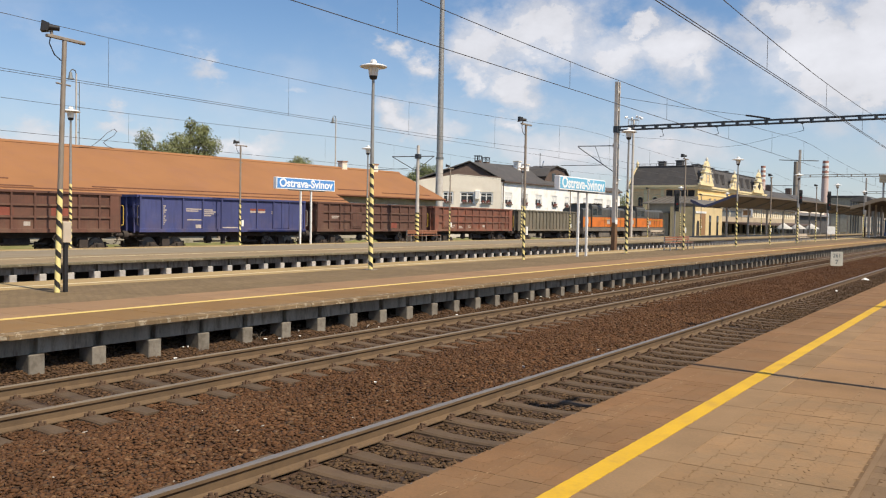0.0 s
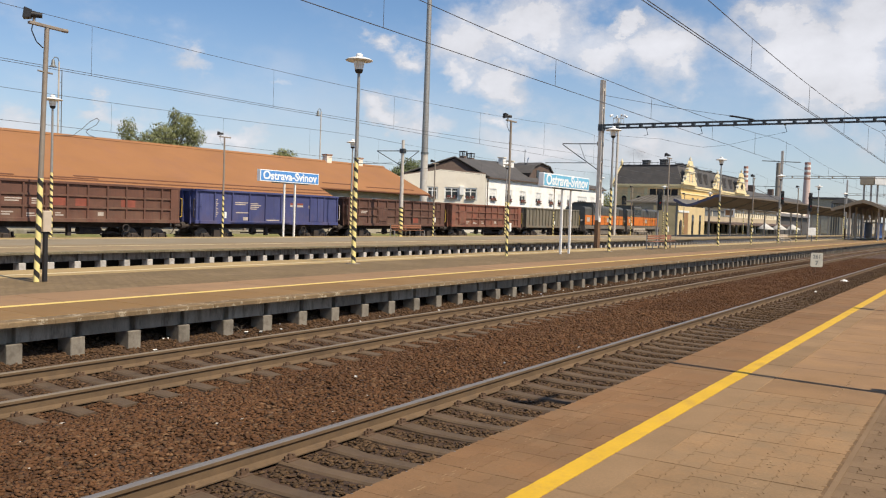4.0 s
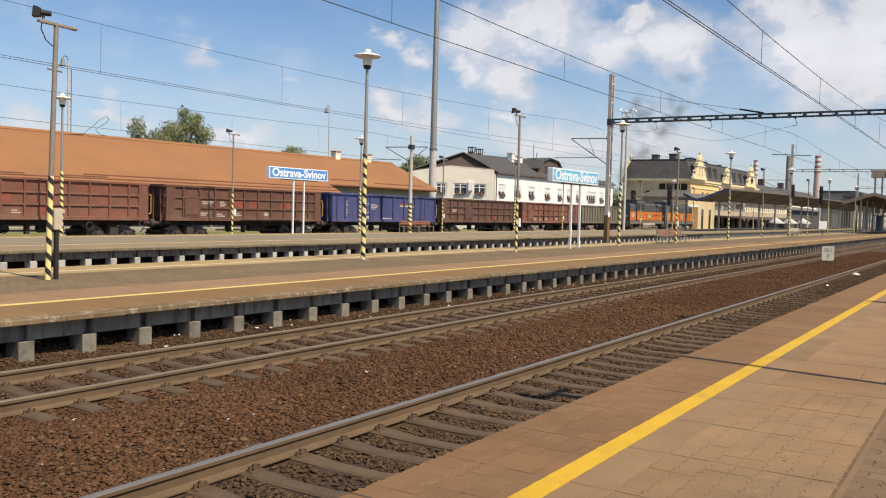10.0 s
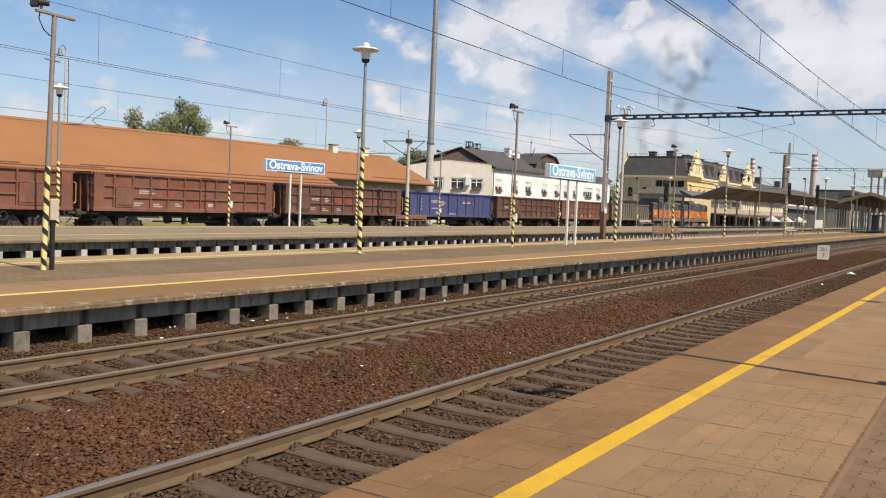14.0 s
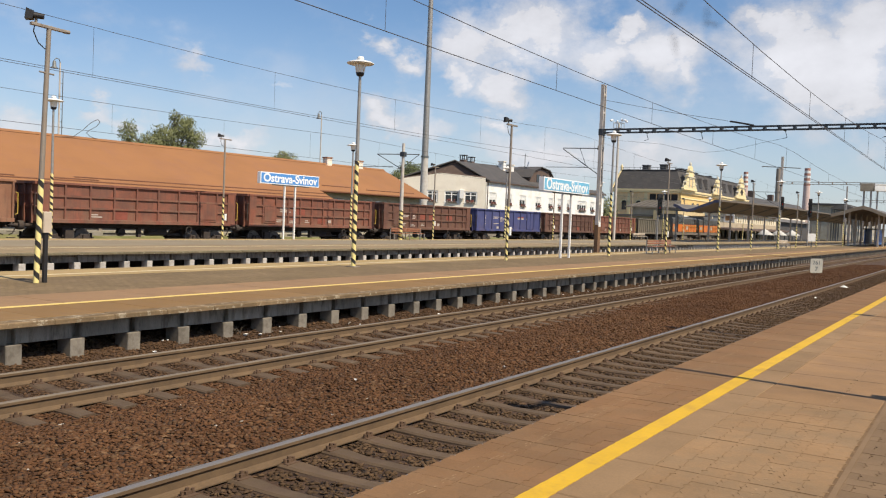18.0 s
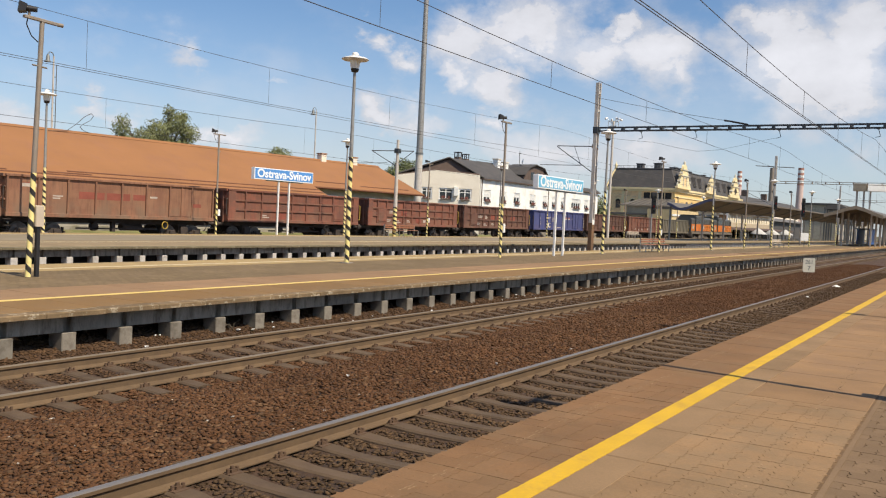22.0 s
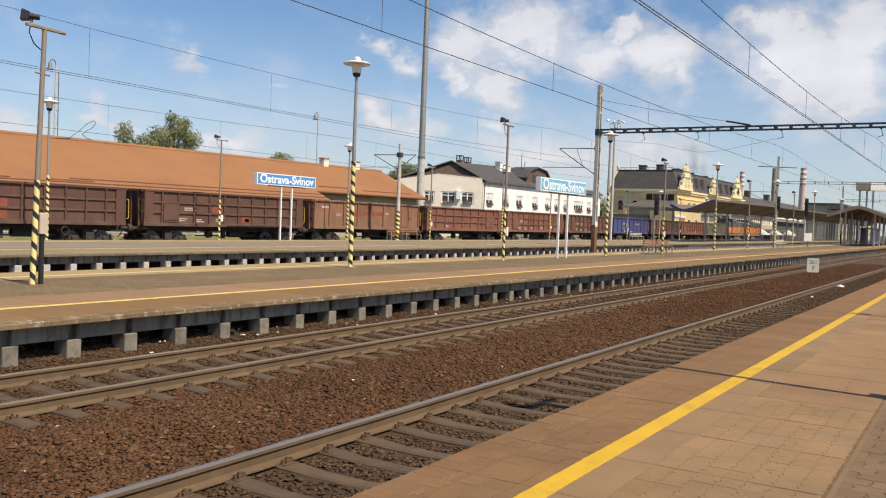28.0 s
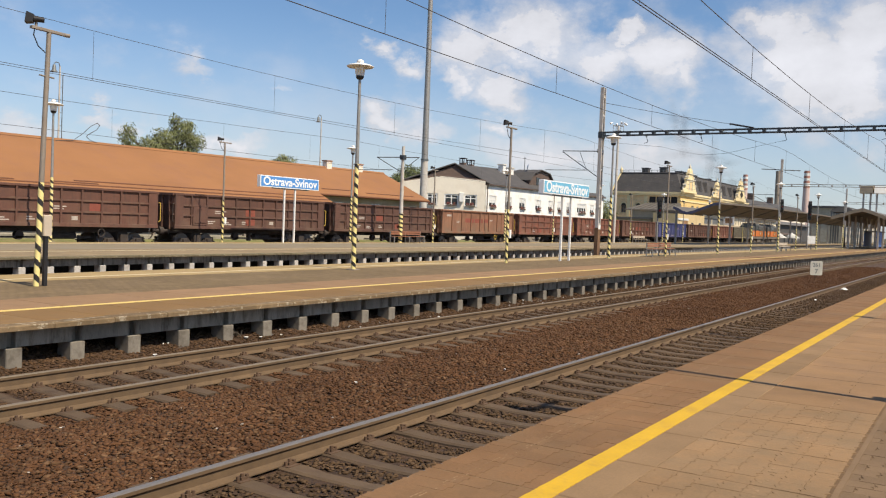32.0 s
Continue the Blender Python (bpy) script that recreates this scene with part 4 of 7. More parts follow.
wire_line("cross_span_wire", "thin sagging wire under the gantry", [(49.97, 20.09, 7.48), (49.97, 19.1, 7.27), (49.97, 16.5, 7.03), (49.97, 15.1, 6.70), (49.97, 14.0, 6.52), (49.97, 12.7, 6.61), (49.97, 11.5, 6.87), (49.97, 10.3, 7.14), (49.97, 9.62, 7.27)], 0.007)


def batten_mast(at, height, label, rust=True):
    m = thing("catenary_mast", label, "catenary mast", "catenary masts", at=at)
    for s in (-1, 1):
        c = Build().box(s * 0.16 - 0.035, s * 0.16 + 0.035, -0.11, 0.11, 0, height, 0.006)
        part("channel", c, "concrete_mast", m)
    z = 0.4
    while z < height:
        part("batten", Build().box(-0.124, 0.124, -0.08, 0.08, z, z + 0.12), "concrete_mast", m)
        z += 1.1
    part("rusty_foot", Build().box(-0.20, 0.20, -0.116, 0.116, 0.0, 2.45, 0.004), "rust", m, "rust-stained lower mast")
    part("notice", Build().box(-0.17, 0.17, -0.125, -0.118, 2.35, 2.62), "white", m, "small white notice")
    part("clamp", Build().box(-0.22, 0.22, -0.15, 0.15, 7.58 - at[2], 7.98 - at[2], 0.02), "beam", m)
    return m


def gantry(x, y0, y1, z0=7.70, z1=7.97, step=0.78, chord=0.07, mat="beam"):
    g = thing("gantry_beam", "dark lattice gantry beam across the tracks", "gantry", "gantries", at=(x, 0, 0))
    for z in (z0, z1 - chord):
        for dx in (-0.14, 0.14):
            part("chord", Build().box(dx - 0.03, dx + 0.03, y0, y1, z, z + chord), mat, g)
    y = y0
    while y < y1:
        part("batten", Build().box(-0.17, 0.17, y, y + 2 * chord, z0 + chord, z1 - chord), mat, g)
        y += step
    return g


def cantilever(parent, z_top, z_low, reach):
    """A swivelling bracket that reaches over a track, in the mast's space."""
    s = 1 if reach > 0 else -1
    part("top_tube", Build().cyl((0, 0, z_top), (0, reach, z_top + 0.05), 0.03), "steel_grey", parent)
    part("diagonal_tube", Build().cyl((0, s * 0.1, z_low - 0.7), (0, reach, z_top), 0.03), "steel_grey", parent)
    part("steady_arm", Build().cyl((0, reach * 0.30, z_low - 0.25), (0, reach * 1.45, z_low - 0.23), 0.022), "steel_grey", parent)
    part("insulator", Build().lathe([(0.03, 0), (0.075, 0.04), (0.03, 0.08), (0.075, 0.12), (0.03, 0.16), (0.075, 0.2), (0.03, 0.24)], (0, s * 0.18, z_top - 0.1), 10), "pole_dark", parent)
    part("stay", Build().cyl((0, reach * 0.55, z_top + 0.02), (0, reach * 0.38, z_low - 0.1), 0.015, n=6), "steel_grey", parent)


mc = batten_mast((49.97, 20.2, -0.3), 10.95, "tall double-channel catenary mast with rusty foot")
cantilever(mc, 7.10, 6.2, 2.52)
gantry(49.97, -3.4, 20.05)
batten_mast((49.97, -3.6, PZ), 9.8, "double-channel catenary mast on the near platform")
for i, yd in enumerate((9.64, 4.77, 14.2, 17.4)):
    dp = thing("gantry_dropper", "short dark hanger under the gantry beam", "hanger", "gantry hangers", at=(49.97, yd, 0))
    part("arm", Build().cyl((0, 0, 7.70), (0, -0.12, 7.3), 0.016).box(-0.17, 0.17, -0.05, 0.05, 7.66, 7.72), "beam", dp)
    part("foot_arm", Build().cyl((0, -0.12, 7.3), (0, 0.12, 7.24), 0.014), "beam", dp)
mf = batten_mast((104.2, 20.2, -0.3), 11.0, "distant double-channel catenary mast")
part("cross_tube", Build().cyl((0, -2.0, 9.7), (0, 2.2, 9.9), 0.05), "steel_grey", mf)
cantilever(mf, 6.95, 6.05, 3.2)
gantry(104.2, -3.4, 20.05, 7.60, 7.88, 1.4, 0.045, "pole_dark")
batten_mast((158, 20.2, -0.3), 10.5, "distant double-channel catenary mast")
gantry(158, -3.4, 20.05, 7.62, 7.95, 2.0, 0.05, "pole_dark")

me_ = thing("catenary_mast", "slim steel catenary mast with brackets to both sides and striped foot", "catenary mast", "catenary masts", at=(51.3, 35.75, PZ))
part("foot_stripes", Build().cyl((0, 0, 0), (0, 0, 2.1), 0.15, 0.145, 14), "stripe", me_, "yellow and black warning stripes")
part("mast", Build().cyl((0, 0, 2.1), (0, 0, 6.9), 0.14, 0.10, 12), "concrete_mast", me_)
part("cross_tube", Build().cyl((0, -1.4, 6.1), (0, 2.3, 6.15), 0.035), "steel_grey", me_)
part("diagonal_tube", Build().cyl((0, 0, 5.0), (0, 2.3, 6.15), 0.03), "steel_grey", me_)
part("diagonal_tube", Build().cyl((0, 0, 5.2), (0, -1.4, 6.1), 0.025), "steel_grey", me_)
part("steady_arm", Build().cyl((0, 0.9, 5.26), (0, 4.16, 5.23), 0.022), "steel_grey", me_)
part("clamp", Build().box(-0.18, 0.18, -0.18, 0.18, 5.95, 6.28, 0.02), "beam", me_)

fl = thing("floodlight_mast", "thick tall grey tapering floodlight mast", "floodlight mast", at=(91.19, 60.25, -0.6))
part("lower_tube", Build().cyl((0, 0, 0), (0, 0, 10.3), 0.52, 0.43, 20), "concrete_mast", fl)
part("flange", Build().cyl((0, 0, 10.3), (0, 0, 10.5), 0.50, n=20), "steel_grey", fl)
part("upper_tube", Build().cyl((0, 0, 10.5), (0, 0, 36), 0.41, 0.25, 20), "pole", fl)
fm = thing("floodlight_mast", "slim lattice mast with a ring of floodlights", "floodlight mast", at=(94.0, 36.0, PZ))
part("mast", Build().cyl((0, 0, 0), (0, 0, 13.2), 0.16, 0.12, 10), "concrete_mast", fm)
part("basket", Build().box(-0.45, 0.45, -0.45, 0.45, 12.55, 12.62).path([(-0.45, -0.45, 13.2), (0.45, -0.45, 13.2), (0.45, 0.45, 13.2), (-0.45, 0.45, 13.2), (-0.45, -0.45, 13.2)], 0.03).path([(-0.45, -0.45, 12.6), (-0.45, -0.45, 13.2)], 0.03).path([(0.45, -0.45, 12.6), (0.45, -0.45, 13.2)], 0.03).path([(-0.45, 0.45, 12.6), (-0.45, 0.45, 13.2)], 0.03).path([(0.45, 0.45, 12.6), (0.45, 0.45, 13.2)], 0.03), "pole", fm)
for x, y in ((-0.6, -0.5), (0.0, -0.6), (0.6, -0.5), (-0.6, 0.5), (0.6, 0.4)):
    part("floodlight", Build().cyl((x, y, 13.55), (x * 1.35, y * 1.35, 13.4), 0.07, 0.14, 12).cyl((x * 0.75, y * 0.75, 13.2), (x, y, 13.5), 0.025, n=6), "sign_white", fm)


def yard_lamp(at, h, label):
    l = thing("yard_lamp", label, "yard lamp", "yard lamps", at=at)
    part("mast", Build().cyl((0, 0, 0), (0, 0, h), 0.09, 0.06, 8), "concrete_mast", l)
    part("hook", Build().path([(0, 0, h), (-0.1, 0, h + 0.25), (-0.35, 0, h + 0.3), (-0.5, 0, h + 0.15)], 0.035, 6), "steel_grey", l)
    part("bell", Build().lathe([(0.05, 0.1), (0.12, 0.0), (0.16, -0.35), (0.3, -0.5)], (-0.5, 0, h), 12), "steel_grey", l)
    return l


yard_lamp((73.2, 62.0, -0.5), 13.4, "slim yard lamp with bell shade on a hooked arm")
yl = yard_lamp((41.75, 62.0, -0.5), 13.6, "lattice yard lamp with bell shade on a hooked arm")
part("ladder", Build().box(0.25, 0.29, -0.03, 0.03, 0, 13.0).box(0.0, 0.29, -0.02, 0.02, 7, 7.04).box(0.0, 0.29, -0.02, 0.02, 8, 8.04).box(0.0, 0.29, -0.02, 0.02, 9, 9.04).box(0.0, 0.29, -0.02, 0.02, 10, 10.04).box(0.0, 0.29, -0.02, 0.02, 11, 11.04).box(0.0, 0.29, -0.02, 0.02, 12, 12.04), "steel_grey", yl)

# ---- buildings behind the goods track ----
M["tile_roof"] = material("orange_brown_roofing", (0.285, 0.130, 0.049), 0.85, vary=0.08, scale=0.25, fine=9, bump=0.25, second=(0.26, 0.12, 0.058), amount=0.6)
M["roof_seam"] = material("dark_roof_edge", (0.14, 0.055, 0.025), 0.85, vary=0.2, scale=1, fine=12, bump=0.2)
M["cream_wall"] = material("weathered_cream_render", (0.42, 0.38, 0.30), 0.9, vary=0.08, scale=0.6, fine=12, bump=0.15, second=(0.3, 0.26, 0.2), amount=0.5)
M["dock_concrete"] = material("weathered_dock_concrete", (0.30, 0.275, 0.225), 0.92, vary=0.15, scale=0.7, fine=20, bump=0.3, second=(0.19, 0.175, 0.12), amount=0.8)
M["white_wall"] = material("white_render", (0.88, 0.87, 0.84), 0.85, vary=0.04, scale=0.5, fine=12, bump=0.1, second=(0.66, 0.63, 0.55), amount=0.5)
M["beige_wall"] = material("beige_render", (0.80, 0.72, 0.60), 0.9, vary=0.05, scale=0.5, fine=12, bump=0.1, second=(0.78, 0.70, 0.59), amount=0.5)
M["slate"] = material("dark_slate_roofing", (0.068, 0.064, 0.0624), 0.75, vary=0.15, scale=0.5, fine=8, bump=0.35, second=(0.096, 0.084, 0.076), amount=0.6)
M["slate_dark"] = material("dark_slate_edge", (0.05, 0.05, 0.055), 0.8, vary=0.15, scale=2, fine=20, bump=0.2)
M["end_render"] = material("warm_beige_render", (0.80, 0.74, 0.63), 0.9, vary=0.05, scale=0.5, fine=12, bump=0.1, second=(0.70, 0.63, 0.52), amount=0.5)
M["brown_roof"] = material("brown_bitumen_roofing", (0.11, 0.075, 0.06), 0.85, vary=0.15, scale=0.6, fine=8, bump=0.3, second=(0.15, 0.11, 0.09), amount=0.5)
M["yellow_wall"] = material("ochre_yellow_render", (0.72, 0.50, 0.20), 0.85, vary=0.05, scale=0.3, fine=10, bump=0.1, second=(0.62, 0.44, 0.2), amount=0.5)
M["cream_trim"] = material("cream_stucco", (0.80, 0.66, 0.38), 0.85, vary=0.05, scale=0.6, fine=10, bump=0.15)
M["glass"] = plain_glass("window_glass", (0.035, 0.04, 0.045), 0.06)
M["frame_white"] = material("white_window_frame", (0.78, 0.78, 0.76), 0.5, vary=0.03, bump=0.0)
M["blind_cloth"] = material("white_blind_cloth", (0.70, 0.70, 0.68), 0.85, vary=0.04, scale=3, fine=30, bump=0.05)
M["brick"] = material("old_brick", (0.30, 0.17, 0.11), 0.9, vary=0.15, scale=2, fine=16, bump=0.3, second=(0.4, 0.35, 0.3), amount=0.5)
M["canopy_grey"] = material("canopy_sheet", (0.15, 0.135, 0.115), 0.6, 0.2, vary=0.1, scale=0.6, fine=12, bump=0.1)
M["canopy_under"] = material("canopy_soffit", (0.145, 0.122, 0.098), 0.8, vary=0.1, scale=0.6, fine=12, bump=0.1)
M["canopy_edge"] = material("pale_brown_edge_board", (0.30, 0.245, 0.175), 0.75, vary=0.12, scale=0.8, fine=12, bump=0.1)
M["canopy_blue"] = material("blue_grey_fascia", (0.055, 0.064, 0.122), 0.6, vary=0.2, scale=0.8, fine=12, bump=0.05)
M["red_flowers"] = material("red_geraniums", (0.16, 0.032, 0.028), 0.8, vary=0.3, scale=6, fine=30, bump=0.5, second=(0.04, 0.05, 0.025), amount=1.0)
# chimney colours are paled, with the distance haze painted in
M["chim_red"] = material("hazed_red_chimney", (0.40, 0.21, 0.165), 0.8, vary=0.08, scale=0.2, fine=4, bump=0.05)
M["chim_grey"] = material("hazy_brick_chimney", (0.60, 0.46, 0.42), 0.9, vary=0.08, scale=0.2, fine=4, bump=0.05)
M["blue_panel"] = material("blue_painted_panel", (0.04, 0.14, 0.42), 0.5, vary=0.08, scale=1, fine=20, bump=0.03)


def wall_with_holes(x0, x1, z0, z1, y0, y1, holes):
    """A wall along x between y0 and y1, in one piece, open at the holes (x0, x1, z0, z1)."""
    xs_ = sorted({x0, x1, *[h[0] for h in holes], *[h[1] for h in holes]})
    zs_ = sorted({z0, z1, *[h[2] for h in holes], *[h[3] for h in holes]})
    nx, nz = len(xs_), len(zs_)
    def solid(i, k):
        if not (0 <= i < nx - 1 and 0 <= k < nz - 1):
            return False
        cx, cz = (xs_[i] + xs_[i + 1]) / 2, (zs_[k] + zs_[k + 1]) / 2
        return not any(a < cx < c and d < cz < e for a, c, d, e in holes)
    def at(i, k, back):
        return (back * nz + k) * nx + i
    v = [(x, y, z) for y in (y0, y1) for z in zs_ for x in xs_]
    f = []
    for i in range(nx - 1):
        for k in range(nz - 1):
            if not solid(i, k):
                continue
            for s in (0, 1):
                f.append((at(i, k, s), at(i + 1, k, s), at(i + 1, k + 1, s), at(i, k + 1, s)))
            for (di, dk, p, q) in ((-1, 0, (i, k), (i, k + 1)), (1, 0, (i + 1, k), (i + 1, k + 1)), (0, -1, (i, k), (i + 1, k)), (0, 1, (i, k + 1), (i + 1, k + 1))):
                if not solid(i + di, k + dk):
                    f.append((at(*p, 0), at(*q, 0), at(*q, 1), at(*p, 1)))
    return Build().add(v, f)


def window(parent, at, w, h, turn=0, bars=1, box=False, name="window", frame="frame_white", blind=0.0):
    """A framed window set in a wall that faces -y before it is turned; at: its lower middle."""
    m = Matrix.Translation(at) @ pose(0, 0, 0, 0, 0, turn)
    t = 0.11 if not box else 0.17
    panes = []
    for k in range(bars + 1):
        xa, xb = -w / 2 + w * k / (bars + 1), -w / 2 + w * (k + 1) / (bars + 1)
        xa, xb = xa + (t if k == 0 else 0.4 * t), xb - (t if k == bars else 0.4 * t)
        panes += [(xa, xb, t, h * 0.64), (xa, xb, h * 0.64 + 0.55 * t, h - t)]
    f = wall_with_holes(-w / 2, w / 2, 0, h, -0.05, 0.06, panes)
    win = part(name, f, frame, parent, at=m)
    part("pane", Build().box(-w / 2 + t, w / 2 - t, 0.0, 0.012, t, h - t), "glass", win)
    part("sill", Build().box(-w / 2 - 0.08, w / 2 + 0.08, -0.16, 0.06, -0.07, 0.0), "frame_white", win)
    if blind:
        part("blind", Build().box(-w / 2 + t, w / 2 - t, -0.02, -0.005, h - t - blind * (h - 2 * t), h - t), "blind_cloth", win, "drawn white blind")
    if box:
        b = Build()
        rng = random.Random(int(at[0] * 10))
        for k in range(18):
            x, z = rng.uniform(-0.34, 0.34) * w, rng.uniform(0.05, 0.36)
            b.cyl((x, -0.24, z), (x + rng.uniform(-0.1, 0.1), -0.30, z + 0.14), 0.10, 0.02, 5)
        part("flower_box", Build().box(-0.36 * w, 0.36 * w, -0.36, -0.17, -0.02, 0.14), "brown_roof", win)
        part("geranium_bush", b, "red_flowers", win, "red geraniums in a window box")
    return win


# -- goods shed --
shed = thing("goods_shed", "long low goods shed with orange-brown roof", "shed", at=pose(72.7, 53.1, 0, 0, 0, -4.0) @ pose(-72.7, -53.1, 0))
part("wall", Build().box(-46, 72.2, 47.8, 48.15, -0.6, 4.35).box(71.9, 72.2, 48.15, 58.5, -0.6, 4.3).prism([(48.0, 4.3), (58.3, 4.3), (53.1, 6.6)], "x", 71.9, 72.2), "cream_wall", shed, "weathered cream wall")
part("wall", Build().box(-46, 72.2, 58.2, 58.5, -0.6, 4.3), "cream_wall", shed)
SL = 2.72 / 6.1
def shed_z(y):
    return 6.88 - SL * (53.1 - y)
roof = part("roof", Build().prism([(47.0, shed_z(47.0)), (53.1, 6.88), (59.2, shed_z(47.0)), (59.2, shed_z(47.0) - 0.16), (53.1, 6.72), (47.0, shed_z(47.0) - 0.16)], "x", -46.5, 72.75), "tile_roof", shed, "orange-brown roof")
part("canopy_roof", Build().prism([(45.35, shed_z(45.35)), (47.1, shed_z(47.1) + 0.004), (47.1, shed_z(47.1) - 0.12), (45.35, shed_z(45.35) - 0.12)], "x", -46.5, 57.2), "tile_roof", shed, "roof over the loading side")
part("gutter", Build().cyl((57.2, 46.97, shed_z(47) - 0.1), (72.7, 46.97, shed_z(47) - 0.1), 0.09, n=8), "roof_seam", shed)
part("gutter", Build().cyl((-46, 45.30, shed_z(45.35) - 0.1), (57.2, 45.30, shed_z(45.35) - 0.1), 0.09, n=8), "roof_seam", shed)
part("ridge_cap", Build().prism([(52.85, 6.80), (53.1, 6.98), (53.35, 6.80)], "x", -46.5, 72.75), "tile_roof", shed)
for (xa, xb, y0) in ((34.5, 57.1, 46.2), (2, 57.1, 45.62), (20, 30.5, 45.9), (33, 36, 45.9), (58.5, 63.0, 47.9), (64, 71, 47.6), (10, 29.5, 46.9)):
    part("roof_seam", Build().prism([(y0, shed_z(y0) + 0.004), (y0 + 0.14, shed_z(y0 + 0.14) + 0.004), (y0 + 0.14, shed_z(y0 + 0.14) + 0.03), (y0, shed_z(y0) + 0.04)], "x", xa, xb), "roof_seam", shed, "dark lapped roof seam")
part("loading_dock", Build().box(-46, 57.5, 45.25, 47.79, -0.6, 0.50, 0.03), "dock_concrete", shed, "low weathered concrete loading dock")
for x in (-40 + 4 * k for k in range(24)):
    part("canopy_post", Build().box(x - 0.1, x + 0.1, 45.6, 45.8, 0.50, 3.35), "pole_dark", shed)
for xa, xb in ((64.1, 64.75), (68.6, 69.2)):
    ch = part("chimney", Build().box(xa, xb, 52.8, 53.4, 6.3, 7.45), "beige_wall", shed, "stubby rendered chimney")
    part("chimney_cap", Build().box(xa - 0.06, xb + 0.06, 52.74, 53.46, 7.45, 7.56), "brick", ch)
for x in (60.5, 65.5):
    window(shed, (x, 47.8, 2.2), 1.3, 1.3)

# a loose wire that curls over the ridge
lw = thing("loose_wire", "thin loose wire curling above the shed ridge", "wire", at=(38.6, 55.3, 6.9))
part("strand", Build().path([(-1.6, 0, -0.15), (-0.2, 0, 0.0), (0.55, 0.0, 0.55), (1.2, 0, 1.15), (1.75, 0, 1.45), (1.95, 0, 1.30), (1.7, 0, 0.95), (1.1, 0, 0.6), (0.85, 0, 0.38), (1.15, 0, 0.16), (1.9, 0, -0.02), (2.6, 0, -0.2)], 0.022, 5), "wire", lw)

# -- white two-storey office --
office = thing("office_building", "white two-storey office building with dark hipped roof", "building")
WX = [(100.56, 102.5), (105.0, 107.0), (109.3, 111.2), (114.4, 116.2), (118.8, 120.3), (122.1, 123.5), (125.5, 126.7), (129.6, 133.3), (134.9, 136.6)]
W0, W1 = 4.25, 5.85
part("front_wall", wall_with_holes(99.75, 140.7, -0.6, 7.15, 56.0, 56.35, [(a, c, W0, W1) for a, c in WX]), "white_wall", office, "bright white rendered wall")
for a, c in WX:
    window(office, ((a + c) / 2, 56.12, W0), c - a, W1 - W0, bars=1 if c - a < 3 else 3, box=True, blind=(0.62, 0.40, 0.55, 0.34)[int(a) % 4])
# the end wall stands askew to the front and rises to a low parapet gable
SKEW = 35.0
END = Matrix.Translation((99.4, 56.0, 0)) @ pose(0, 0, 0, 0, 0, SKEW)
EY = [(1.03, 2.74), (3.45, 5.33), (6.2, 7.6)]
b = wall_with_holes(0.0, 10.9, -0.6, 7.2, 0.0, 0.35, [(a, c, 4.3, 5.8) for a, c in EY])
b.prism([(0.0, 7.2), (10.9, 7.2), (10.4, 7.27), (5.87, 8.08), (0.0, 7.66)], "y", 0.0, 0.35)
part("end_wall", Build().add([tuple(END @ Vector((y, x, z))) for x, y, z in b.v], b.f), "end_render", office, "beige rendered end wall")
part("coping", Build().path([tuple(END @ Vector((0.17, y, z))) for y, z in ((0.0, 7.72), (5.87, 8.14), (10.6, 7.26))], 0.11, 6), "brown_roof", office, "thin dark coping")
for a, c in EY:
    window(office, tuple(END @ Vector((0.12, (a + c) / 2, 4.3))), c - a, 1.5, turn=SKEW - 90, box=True)
part("plinth", Build().box(99.75, 140.7, 55.90, 55.995, -0.6, 1.15), "pillar", office, "grey plinth")
part("air_conditioner", Build().box(-0.45, -0.01, 2.80, 3.40, 4.85, 6.0, 0.03), "white", office, "white air-conditioning unit", at=END)
part("back_wall", Build().box(94.0, 140.7, 66.3, 66.6, -0.6, 7.1).box(140.4, 140.7, 56.35, 66.3, -0.6, 7.1), "beige_wall", office)
part("cornice", Build().box(99.75, 141.0, 55.62, 55.995, 7.16, 7.30), "brown_roof", office, "thin brown eaves board")
# main roof with a boarded gable behind the parapet
rv = [(100.0, 55.6, 7.31), (125.0, 55.6, 7.31), (125.0, 66.8, 7.33), (94.6, 66.2, 7.33), (121.0, 61.2, 10.4), (98.6, 60.3, 9.85)]
part("roof", Build().add(rv, [(0, 1, 4, 5), (1, 2, 4), (2, 3, 5, 4)]), "slate", office, "dark grey pitched roof")
part("roof_gable", Build().add([(100.3, 56.2, 7.2), (95.2, 65.6, 7.2), (98.85, 60.3, 9.80), (100.6, 56.4, 7.2), (95.5, 65.8, 7.2), (99.15, 60.4, 9.74)], [(0, 1, 2), (3, 5, 4), (0, 3, 4, 1), (1, 4, 5, 2), (2, 5, 3, 0)]), "brown_roof", office, "brown boarded gable")
part("verge", Build().path([(99.95, 55.7, 7.36), (98.55, 60.3, 9.9), (94.7, 66.1, 7.4)], 0.12, 5), "slate", office, "dark roof verge")
part("low_roof", Build().prism([(55.7, 7.31), (66.8, 7.31), (66.0, 7.9), (56.5, 7.9)], "x", 125.0, 141.0), "slate", office)
dm = part("dormer", Build().prism([(113.9, 7.6), (121.8, 7.6), (121.6, 8.7), (120.3, 9.9), (117.4, 10.25), (115.3, 9.7), (113.9, 8.6)], "y", 56.9, 60.4), "brown_roof", office, "curved brown dormer")
